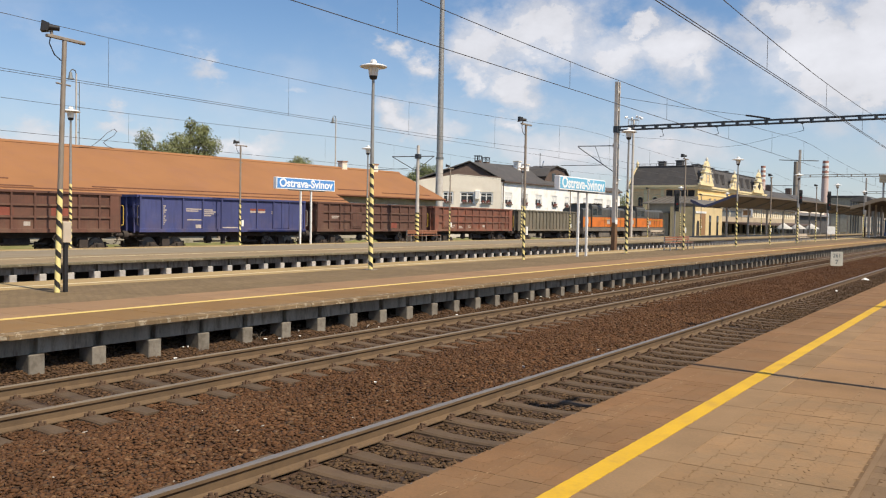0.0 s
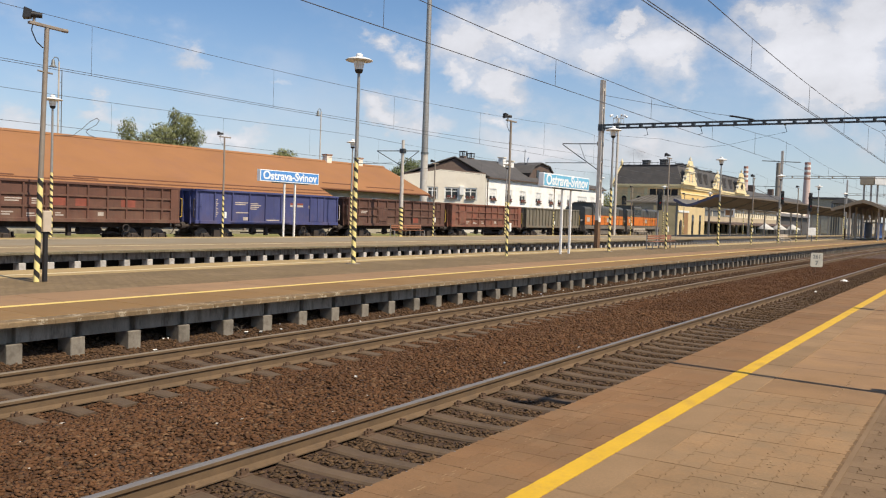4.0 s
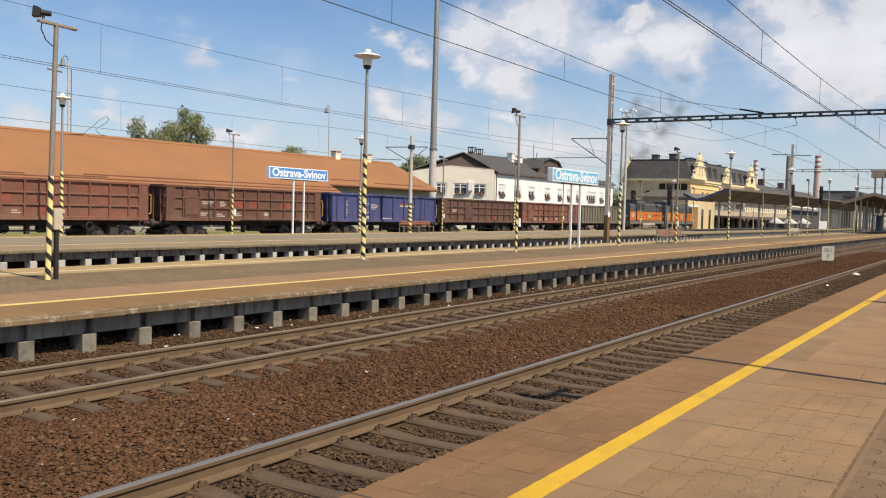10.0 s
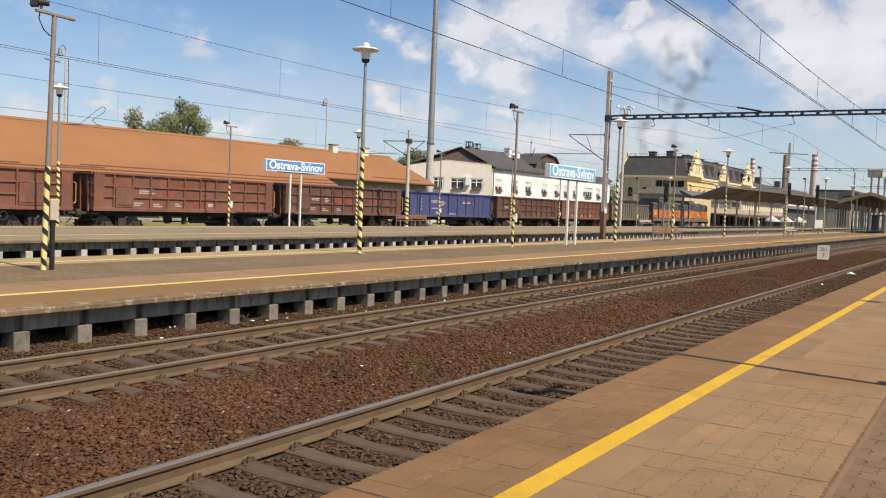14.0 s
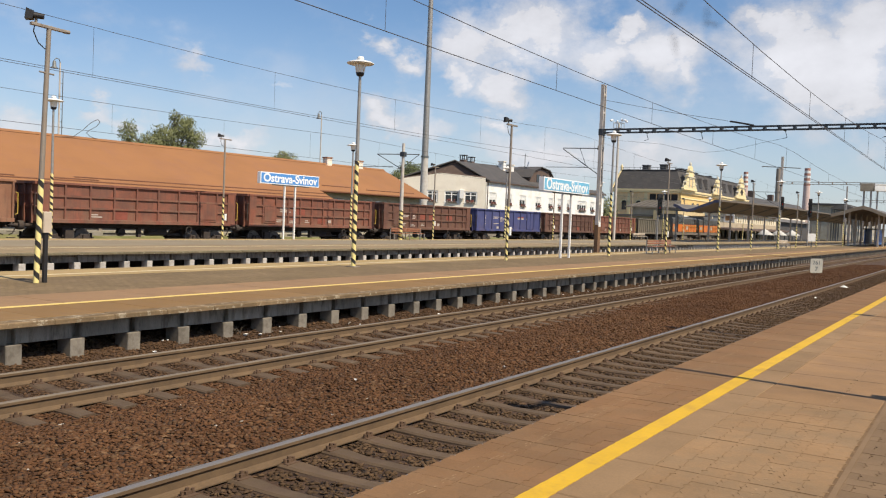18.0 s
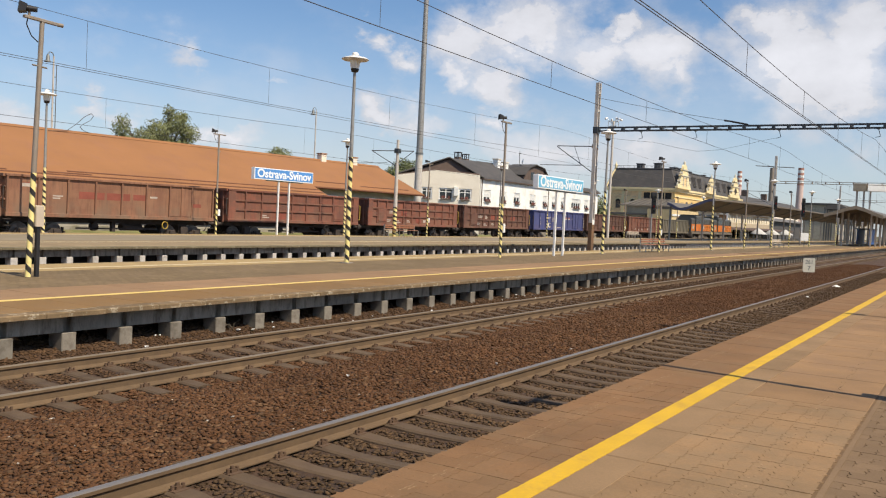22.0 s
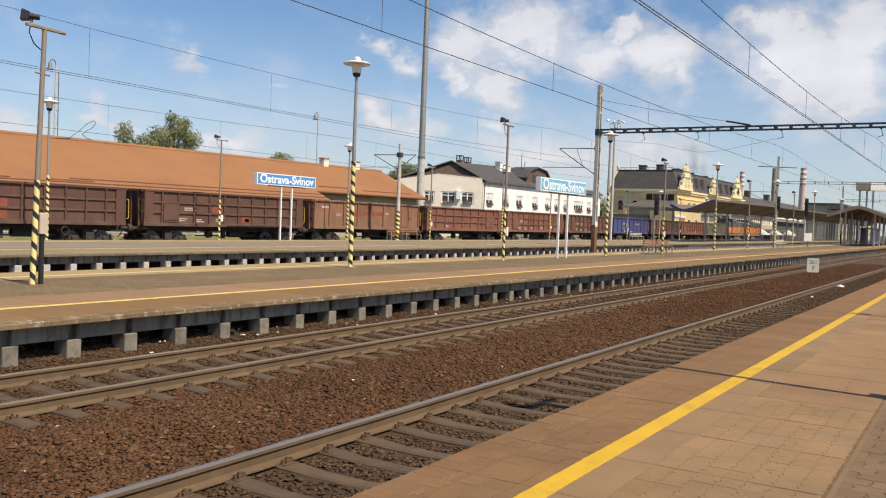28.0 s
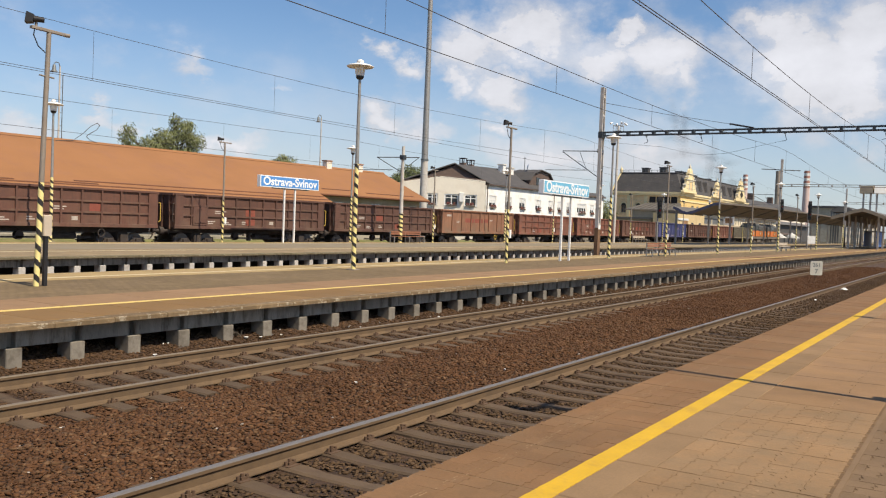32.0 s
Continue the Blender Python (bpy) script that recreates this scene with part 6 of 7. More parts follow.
part("panel", Build().box(-5, 5, -0.9, -0.8, 0.3, 2.6).box(-5, 5, 0.8, 0.9, 0.3, 2.6), "blue_panel", hut)
part("roof", Build().box(-5.2, 5.2, -1.1, 1.1, 2.6, 2.72), "steel_grey", hut)
kiosk = thing("timetable_board", "white timetable board on two legs", "notice board", at=(108.6, 17.4, PZ))
part("board", Build().box(-0.45, 0.45, -0.05, 0.05, 0.7, 1.6, 0.01), "white", kiosk, at=pose(0, 0, 0, 0, 0, -60))
part("leg", Build().box(-0.2, -0.14, -0.03, 0.03, 0, 0.7), "steel_grey", kiosk)
part("leg", Build().box(0.14, 0.2, -0.03, 0.03, 0, 0.7), "steel_grey", kiosk)
stair = thing("stair_hall", "distant stair hall with a low arched grey roof", "stair hall", at=(216, 28.4, PZ))
part("roof", Build().prism([(2.5 * math.cos(a * math.pi / 10), 7.3 + 1.1 * math.sin(a * math.pi / 10)) for a in range(11)], "x", 0, 12), "canopy_grey", stair, "arched grey roof")
for x in (0.3, 4, 8, 11.7):
    for y in (-2.2, 2.2):
        part("post", Build().box(x - 0.15, x + 0.15, y - 0.15, y + 0.15, 0, 7.35), "steel_grey", stair)
bridge = thing("footbridge", "distant enclosed footbridge over the tracks", "footbridge", at=(240, 0, 0))
part("enclosed_deck", Build().box(-1.5, 1.5, 24.6, 27.6, 13.2, 15.05), "annexe_wall", bridge)
part("pale_deck", Build().prism([(-1.5, 24.3), (15.0, -14.0), (18.0, -14.0), (1.5, 24.3)], "z", 13.2, 15.0), "white_wall", bridge, "pale enclosed deck")
for x, y in ((0.0, 26.6), (0.0, 25.0), (0.3, 23.6), (5.0, 12.0), (11.0, -2.0)):
    part("pier", Build().box(x - 0.25, x + 0.25, y, y + 0.4, -0.6, 13.19), "concrete_mast", bridge)

# ---- trees ----
M["leaf"] = material("leaf", (0.20, 0.215, 0.10), 0.85, vary=0.15, scale=0.5, fine=6, bump=0.0, island=0.2, spec=0.2)
M["leaf_dark"] = material("dark_leaf", (0.13, 0.15, 0.07), 0.85, vary=0.15, scale=0.5, fine=6, bump=0.0, island=0.3, spec=0.2)
M["bark"] = material("bark", (0.09, 0.07, 0.05), 0.9, vary=0.2, scale=3, fine=20, bump=0.5)


def tree(at, lobes, leaves, size, mat, label, seed, fork=5.0):
    """A forked trunk with limbs to each lobe (x, y, z, rx, rz) and a crown of small leaf sprays."""
    rng = random.Random(seed)
    t = thing("tree", label, "tree", "trees", at=at)
    b = Build().cyl((0, 0, -0.3), (0, 0, fork), 0.34, 0.24, 10)
    for (x, y, z, r, rz) in lobes:
        mid = Vector((x * 0.45, y * 0.45, fork + (z - fork) * 0.55))
        b.cyl((0, 0, fork - 0.3), mid, 0.17, 0.11, 8)
        b.cyl(mid, (x, y, z + rz * 0.3), 0.11, 0.03, 7)
        for k in range(4):
            a = rng.uniform(0, 6.28)
            b.cyl(mid.lerp(Vector((x, y, z)), rng.uniform(0.2, 0.9)), (x + r * 0.6 * math.cos(a), y + r * 0.6 * math.sin(a), z + rz * rng.uniform(-0.3, 0.6)), 0.05, 0.015, 5)
    part("trunk", b, "bark", t)
    c = Build()
    weights = [r * r * rz for (_, _, _, r, rz) in lobes]
    for k in range(leaves):
        x, y, z, r, rz = rng.choices(lobes, weights)[0]
        d = Vector((rng.gauss(0, 1), rng.gauss(0, 1), rng.gauss(0, 1))).normalized()
        q = rng.uniform(0.2, 1.0) ** 0.6
        wob = 1 + 0.38 * noise.noise((d.x * 2.1 + x, d.y * 2.1 + y, d.z * 2.1 + seed))
        p = Vector((x + d.x * r * q * wob, y + d.y * r * q * wob, z + d.z * rz * q * wob))
        n = (d * 1.1 + Vector((rng.gauss(0, 0.6), rng.gauss(0, 0.6), rng.gauss(0.35, 0.6)))).normalized()
        u = n.orthogonal().normalized()
        v = n.cross(u)
        s = size * rng.uniform(0.5, 1.3)
        w = rng.uniform(0.45, 0.8)
        c.add([p - u * s, p - v * s * w * 0.5 + n * s * 0.15, p + u * s, p + v * s * w * 0.5 + n * s * 0.15], [(0, 1, 2), (0, 2, 3)])
    part("crown", c, mat, t, "uneven leafy crown")
    return t


tree((64, 75, -0.6), [(1.2, 0, 11.4, 1.5, 1.5), (-0.6, 0.4, 10.4, 1.6, 1.3), (-2.4, 0.5, 9.4, 1.5, 1.2), (2.6, -0.5, 10.4, 1.3, 1.2), (2.3, 0, 12.2, 0.8, 0.7), (4.6, 0.2, 8.3, 1.2, 0.9), (6.2, 0.2, 7.9, 0.6, 0.5), (-5.4, 0.3, 10.2, 1.0, 1.5), (-5.0, 0.3, 8.6, 1.2, 1.0), (0.5, 1, 8.4, 2.8, 1.6), (2.2, 0.3, 9.0, 1.6, 1.2), (0.4, 0, 12.6, 0.8, 0.7)], 22000, 0.15, "leaf", "broad leafy tree behind the shed", 11)
tree((87, 80, -0.6), [(0, 0, 9.3, 1.9, 1.6), (-2.2, 0, 8.6, 1.4, 1.1), (1.8, 0, 8.7, 1.3, 1.1)], 6000, 0.17, "leaf", "small tree top behind the shed", 12)
tree((110, 75, -0.6), [(0, 0, 9.3, 2.6, 1.9), (-3.2, 0, 8.3, 1.8, 1.5), (2.4, 0, 8.6, 1.8, 1.4)], 9000, 0.18, "leaf_dark", "dark leafy tree beside the office", 13)
tree((149, 59, -0.6), [(0, 0, 5.0, 2.2, 3.0), (1.5, 0, 3.6, 2.0, 2.0)], 1800, 0.30, "leaf", "green tree beside the station", 14, 2.0)

# ---- the goods train ----
# where the blue wagon's rear corner stands, by the second
TRAIN = [(0, 29.69), (2, 31.95), (4, 34.73), (6, 38.01), (8, 41.76), (10, 45.98), (12, 50.64), (14, 55.72), (16, 61.2), (18, 67.07),
         (20, 73.3), (22, 79.89), (24, 86.8), (26, 94.04), (28, 101.57), (30, 109.39), (32, 117.47)]
TY = 39.9
PITCH = 14.04
HALF = 6.43


def wagon_paint(name, base, worn, rust, amount, dusty=0.45):
    m = material(name, base, 0.8, vary=0.16, scale=0.42, fine=18, bump=0.2, second=worn, amount=amount, spread=(0.40, 0.62), piece=0.0)
    nt = m.node_tree
    N, L = nt.nodes.new, nt.links.new
    bsdf = nt.nodes["Principled BSDF"]
    old = bsdf.inputs["Base Color"].links[0].from_socket
    tc, mp = N("ShaderNodeTexCoord"), N("ShaderNodeMapping")
    mp.inputs["Scale"].default_value = (3.2, 3.2, 0.35)
    L(tc.outputs["Object"], mp.inputs["Vector"])
    n = N("ShaderNodeTexNoise")
    n.inputs["Scale"].default_value, n.inputs["Detail"].default_value = 2.2, 6
    L(mp.outputs[0], n.inputs["Vector"])
    r = N("ShaderNodeMapRange")
    r.inputs["From Min"].default_value, r.inputs["From Max"].default_value, r.inputs["To Max"].default_value = 0.5, 0.72, 0.65
    L(n.outputs["Fac"], r.inputs["Value"])
    mix = N("ShaderNodeMix")
    mix.data_type = "RGBA"
    mix.inputs[7].default_value = (*rust, 1)
    L(r.outputs[0], mix.inputs[0])
    L(old, mix.inputs[6])
    # pale dust thrown up from the track, patchy
    sep, low, patch, both, dust = N("ShaderNodeSeparateXYZ"), N("ShaderNodeMapRange"), N("ShaderNodeMapRange"), N("ShaderNodeMath"), N("ShaderNodeMix")
    L(tc.outputs["Object"], sep.inputs[0])
    L(sep.outputs[2], low.inputs["Value"])
    blot = N("ShaderNodeTexNoise")
    blot.inputs["Scale"].default_value, blot.inputs["Detail"].default_value = 1.3, 7
    L(tc.outputs["Object"], blot.inputs["Vector"])
    L(blot.outputs["Fac"], patch.inputs["Value"])
    for k, a, b in zip(("From Min", "From Max", "To Min", "To Max"), (2.5, 1.3, 0.0, dusty), (0.42, 0.62, 0.0, 1.0)):
        low.inputs[k].default_value, patch.inputs[k].default_value = a, b
    both.operation = "MULTIPLY"
    L(low.outputs[0], both.inputs[0])
    L(patch.outputs[0], both.inputs[1])
    dust.data_type = "RGBA"
    dust.inputs[7].default_value = (0.20, 0.135, 0.088, 1)
    L(both.outputs[0], dust.inputs[0])
    L(mix.outputs[2], dust.inputs[6])
    L(dust.outputs[2], bsdf.inputs["Base Color"])
    return m


M["paint_brown"] = wagon_paint("brown_wagon_paint", (0.140, 0.062, 0.042), (0.104, 0.050, 0.036), (0.084, 0.045, 0.033), 0.8, 0.34)
M["paint_dark"] = wagon_paint("dark_brown_wagon_paint", (0.102, 0.050, 0.036), (0.124, 0.058, 0.042), (0.072, 0.040, 0.031), 0.7, 0.3)
M["paint_red"] = wagon_paint("red_brown_wagon_paint", (0.225, 0.080, 0.050), (0.140, 0.066, 0.047), (0.112, 0.056, 0.041), 0.85)
M["paint_tan"] = wagon_paint("faded_tan_wagon_paint", (0.262, 0.130, 0.075), (0.200, 0.088, 0.052), (0.118, 0.060, 0.039), 0.75, 0.8)
M["paint_blue"] = wagon_paint("blue_wagon_paint", (0.050, 0.060, 0.180), (0.066, 0.078, 0.185), (0.042, 0.046, 0.105), 0.5, 0.2)
M["paint_grey"] = wagon_paint("grey_green_wagon_paint", (0.149, 0.138, 0.105), (0.187, 0.165, 0.127), (0.110, 0.083, 0.055), 0.7)
M["patch_red"] = material("red_patch_paint", (0.235, 0.065, 0.042), 0.8, vary=0.15, scale=2, fine=20, bump=0.1)
M["mark_white"] = material("faded_white_marking", (0.44, 0.38, 0.33), 0.8, vary=0.2, scale=5, fine=30, bump=0.0)
M["under"] = material("sooty_underframe", (0.048, 0.038, 0.032), 0.9, vary=0.25, scale=3, fine=30, bump=0.3, second=(0.075, 0.05, 0.035), amount=0.6)
M["dusty_frame"] = material("dusty_grey_running_gear", (0.17, 0.145, 0.118), 0.85, vary=0.2, scale=3, fine=30, bump=0.3, second=(0.09, 0.075, 0.06), amount=0.6)
M["wheel"] = material("worn_wheel", (0.17, 0.14, 0.115), 0.7, 0.2, vary=0.15, scale=4, fine=30, bump=0.2)
M["handrail"] = material("yellow_handrail", (0.5, 0.33, 0.05), 0.6, vary=0.1, bump=0.0)

WHEELS = []


def wheelset_meshes():
    b = Build()
    for s in (-1, 1):
        prof = [(0.10, -0.06), (0.36, -0.05), (0.40, -0.068), (0.46, -0.068), (0.462, 0.05), (0.49, 0.055), (0.49, 0.075), (0.40, 0.075), (0.36, 0.02), (0.10, 0.05)]
        w = Build().lathe(prof, n=24)
        b.add([(x, s * 0.75 - s * z, y) for x, y, z in w.v], w.f, True)
    b.cyl((0, -1.05, 0), (0, 1.05, 0), 0.08, n=12)
    for a in range(4):                       # bosses, so that the turning can be seen
        for s in (-1, 1):
            c, d = math.cos(a * math.pi / 2), math.sin(a * math.pi / 2)
            b.cyl((0.22 * c, s * 0.80, 0.22 * d), (0.22 * c, s * 0.835, 0.22 * d), 0.05, n=8)
    return b.mesh("wheelset", "wheel")


def bogie_mesh(mat):
    b = Build()
    for s in (-1, 1):
        y0, y1 = sorted((s * 0.93, s * 1.05))
        b.prism([(-1.25, 0.42), (-1.15, 0.62), (-0.75, 0.66), (-0.4, 0.42), (0.4, 0.42), (0.75, 0.66), (1.15, 0.62), (1.25, 0.42), (1.05, 0.36), (0.75, 0.36), (0.45, 0.24), (-0.45, 0.24), (-0.75, 0.36), (-1.05, 0.36)], "y", y0, y1)
        for x in (-0.9, 0.9):
            yy = sorted((s * 0.98, s * 1.16))
            b.box(x - 0.16, x + 0.16, yy[0], yy[1], 0.36, 0.62, 0.03)
            for dx in (-0.24, 0.24):
                b.cyl((x + dx, s * 1.02, 0.40), (x + dx, s * 1.02, 0.66), 0.06, n=8)
        b.box(-0.25, 0.25, min(s * 0.9, s * 1.12), max(s * 0.9, s * 1.12), 0.40, 0.86, 0.02)
    b.box(-0.3, 0.3, -0.95, 0.95, 0.5, 0.95)
    for x in (-1.45, 1.45):
        b.box(x - 0.04, x + 0.04, -0.95, 0.95, 0.42, 0.50)
        for s in (-1, 1):
            b.box(x - 0.05, x + 0.05, s * 0.75 - 0.05, s * 0.75 + 0.05, 0.25, 0.7)
    return b.mesh("bogie", mat)


WHEEL_ME, BOGIE_ME, LOCO_BOGIE_ME = wheelset_meshes(), bogie_mesh("under"), bogie_mesh("dusty_frame")


def running_gear(car, half_pivot, axle, r=0.46, mesh=BOGIE_ME, label="black cast bogie"):
    for s in (-1, 1):
        bg = part("bogie", mesh, None, car, label, at=(s * half_pivot, 0, 0))
        for a in (-axle / 2, axle / 2):
            w = part("wheelset", WHEEL_ME, None, bg, at=(a, 0, r))
            WHEELS.append((w, Vector((a, 0, r))))


def couplings(car, half, z=1.05):
    for s in (-1, 1):
        for y in (-0.875, 0.875):
            part("buffer", Build().cyl((s * half, y, z), (s * (half + 0.45), y, z), 0.10, n=10).cyl((s * (half + 0.45), y, z), (s * (half + 0.60), y, z), 0.22, 0.23, 14), "under", car)
        part("coupling", Build().path([(s * half, 0, z), (s * (half + 0.35), 0, z - 0.12), (s * (half + 0.60), 0, z - 0.05)], 0.04), "under", car)
        part("brake_hose", Build().path([(s * half, 0.35, z - 0.1), (s * (half + 0.2), 0.36, z - 0.45), (s * (half + 0.45), 0.2, z - 0.5)], 0.03, 5), "under", car)


def marks(car, y, spots):
    """Faded stencilled lettering as plain bars: x, z, width, height, colour."""
    for x, z, w, h, m in spots:
        if m == "mark_white" and h > 0.2:
            rows_ = int(h / 0.11)
            for k in range(rows_):
                part("stencil_mark", Build().box(x, x + w * (0.6 + 0.4 * ((k * 7 + int(x * 10)) % 5) / 4), y - 0.004, y, z + k * 0.11, z + k * 0.11 + 0.06), m, car, "faded white stencilled mark")
        else:
            part("paint_patch" if m == "patch_red" else "stencil_mark", Build().box(x, x + w, y - 0.004, y, z, z + h), m, car, "bright red paint patch" if m == "patch_red" else "faded white mark")


def side_wall(car, s, paint, z0, z1, cols, rows, half, side, door_cols=(), hatch=None, stake=0.105):
    """One long side: sheet, stakes, belts, top rail and sill, each a piece of its own."""
    y = s * side
    def slab(d0, d1):
        return sorted((y - s * d0, y - s * d1))
    a, c = slab(0.10, 0.14)
    sheet = part("side_sheet", Build().box(-half, half, a, c, z0, z1), paint, car)
    a, c = slab(0.0, 0.12)
    part("top_rail", Build().box(-half - 0.02, half + 0.02, a, c, z1 - 0.11, z1, 0.015), paint, sheet)
    part("bottom_sill", Build().box(-half - 0.02, half + 0.02, a, c, z0 - 0.12, z0 + 0.06, 0.012), paint, sheet)
    me = Build().box(-stake / 2, stake / 2, *slab(0.015, 0.11), z0 + 0.06, z1 - 0.11, 0.012).mesh("stake", paint)
    for k in range(cols + 1):
        x = -half + 0.06 + (2 * half - 0.12) * k / cols
        part("stake", me, None, sheet, at=(x, 0, 0))
    if rows > 1:
        me = Build().box(-half, half, *slab(0.03, 0.11), -0.05, 0.05).mesh("belt", paint)
        for k in range(1, rows):
            part("belt", me, None, sheet, at=(0, 0, z0 + 0.06 + (z1 - z0 - 0.17) * k / rows))
    if rows > 1:
        for e in (-1, 1):
            xe = sorted((e * (half - 0.02), e * (half - 0.62)))
            part("corner_plate", Build().box(*xe, *slab(0.02, 0.10), z0 + 0.06, z1 - 0.11, 0.012), paint, sheet)
    w = (2 * half - 0.12) / cols
    for k in door_cols:
        xa = -half + 0.06 + w * k
        for i in range(2):
            b = Build().box(xa + w * 0.5 * i + 0.05, xa + w * 0.5 * (i + 1) - 0.01 + 0.04, *slab(0.055, 0.10), z0 + 0.10, z1 - 0.22, 0.012)
            d = part("door_leaf", b, paint, sheet, "double door leaf")
        part("lock_bar", Build().box(xa + w * 0.5 + 0.0, xa + w * 0.5 + 0.06, *slab(0.02, 0.055), z0 + 0.02, z1 - 0.12), paint, sheet)
    if hatch is not None:
        xa = -half + 0.06 + w * hatch
        part("hatch_door", Build().box(xa + 0.10, xa + w - 0.04, *slab(0.012, 0.10), z0 + 0.10, z0 + (z1 - z0) * 0.60, 0.015), paint, sheet, "small low side door")
        part("hatch_lock", Build().box(xa + 0.16, xa + w - 0.1, *slab(-0.02, 0.02), z0 + 0.22, z0 + 0.28), paint, sheet)
    return sheet


def open_wagon(paint, label, cols=11, rows=3, hatch=(1, None), doors=(), spots=(), stake=0.105):
    car = thing("open_wagon", label, "goods wagon", "wagons of the train")
    z0, z1, half, side = 1.32, 3.19, HALF, 1.40
    for s in (-1, 1):
        side_wall(car, s, paint, z0, z1, cols, rows, half, side, doors, hatch[0 if s < 0 else 1] if hatch else None, stake)
        e = Build().box(min(s * half, s * (half - 0.05)), max(s * half, s * (half - 0.05)), -1.28, 1.28, z0 - 0.1, z1 - 0.02)
        end = part("end_wall", e, paint, car)
        for y in (-0.95, -0.35, 0.35, 0.95):
            part("end_stake", Build().box(min(s * half, s * (half + 0.10)), max(s * half, s * (half + 0.10)), y - 0.06, y + 0.06, z0 - 0.15, z1 - 0.1), paint, end)
        part("end_rail", Build().box(min(s * half, s * (half + 0.12)), max(s * half, s * (half + 0.12)), -1.3, 1.3, z1 - 0.14, z1), paint, end)
        for zz in (1.95, 2.55):
            part("end_belt", Build().box(min(s * half, s * (half + 0.07)), max(s * half, s * (half + 0.07)), -1.3, 1.3, zz, zz + 0.08), paint, end)
        part("grab_rail", Build().path([(s * (half + 0.05), -1.36, 1.55), (s * (half + 0.16), -1.38, 1.6), (s * (half + 0.16), -1.38, 2.55), (s * (half + 0.05), -1.36, 2.6)], 0.025, 6), ("mark_white" if "blue" in paint else "handrail") if s > 0 else "under", car, "bent grab rail")
        for k in range(3):
            part("step", Build().box(s * (half - 0.1) - 0.18, s * (half - 0.1) + 0.18, -1.38, -1.22, 0.45 + 0.3 * k, 0.48 + 0.3 * k), "under", car)
    part("floor", Build().box(-half, half, -1.30, 1.30, 1.18, 1.26), "under", car)
    for y in (-0.55, 0.55):
        part("frame_beam", Build().box(-half, half, y - 0.09, y + 0.09, 0.92, 1.18), "under", car)
    part("load", Build().add([(-half + 0.1 + (2 * half - 0.2) * i / 24, -1.2 + 2.4 * j / 4, 1.7 + 0.25 * noise.noise((i * 0.5, j * 0.6, len(label) * 0.37))) for j in range(5) for i in range(25)],
         [(j * 25 + i, j * 25 + i + 1, (j + 1) * 25 + i + 1, (j + 1) * 25 + i) for j in range(4) for i in range(24)], True), "under", car, "dark load low inside")
    part("air_tank", Build().cyl((0.6, -0.5, 0.75), (1.9, -0.5, 0.75), 0.2, n=14), "under", car)
    part("brake_rigging", Build().box(-2.4, 2.6, -0.95, -0.88, 0.62, 0.70).box(-0.3, -0.1, -1.0, -0.8, 0.5, 1.0).cyl((-1.3, -0.95, 0.75), (-1.3, -0.7, 0.75), 0.22, n=12), "under", car)
    part("hand_wheel", Build().lathe([(0.18, -0.02), (0.22, -0.02), (0.22, 0.02), (0.18, 0.02), (0.18, -0.02)], n=16), "handrail" if "tan" in paint else "under", car, at=pose(2.9, -1.34, 0.9, 90, 0, 0))
    running_gear(car, 4.5, 1.8)
    couplings(car, half)
    marks(car, -side + 0.099, spots)
    return car


S3 = lambda x: [(x + 2.6, 2.15, 0.9, 0.30, "mark_white"), (x + 3.95, 2.05, 0.5, 0.35, "mark_white"), (x + 5.0, 2.0, 0.75, 0.4, "patch_red"), (x + 6.3, 2.0, 0.8, 0.4, "patch_red"), (x + 9.0, 2.0, 0.9, 0.4, "patch_red")]
LOW = lambda x: [(x + 2.4, 1.5, 0.8, 0.3, "mark_white"), (x + 3.7, 1.45, 0.7, 0.24, "mark_white"), (x + 5.2, 1.5, 0.5, 0.32, "mark_white"), (x + 7.6, 1.52, 0.34, 0.2, "mark_white")]
CARS = []


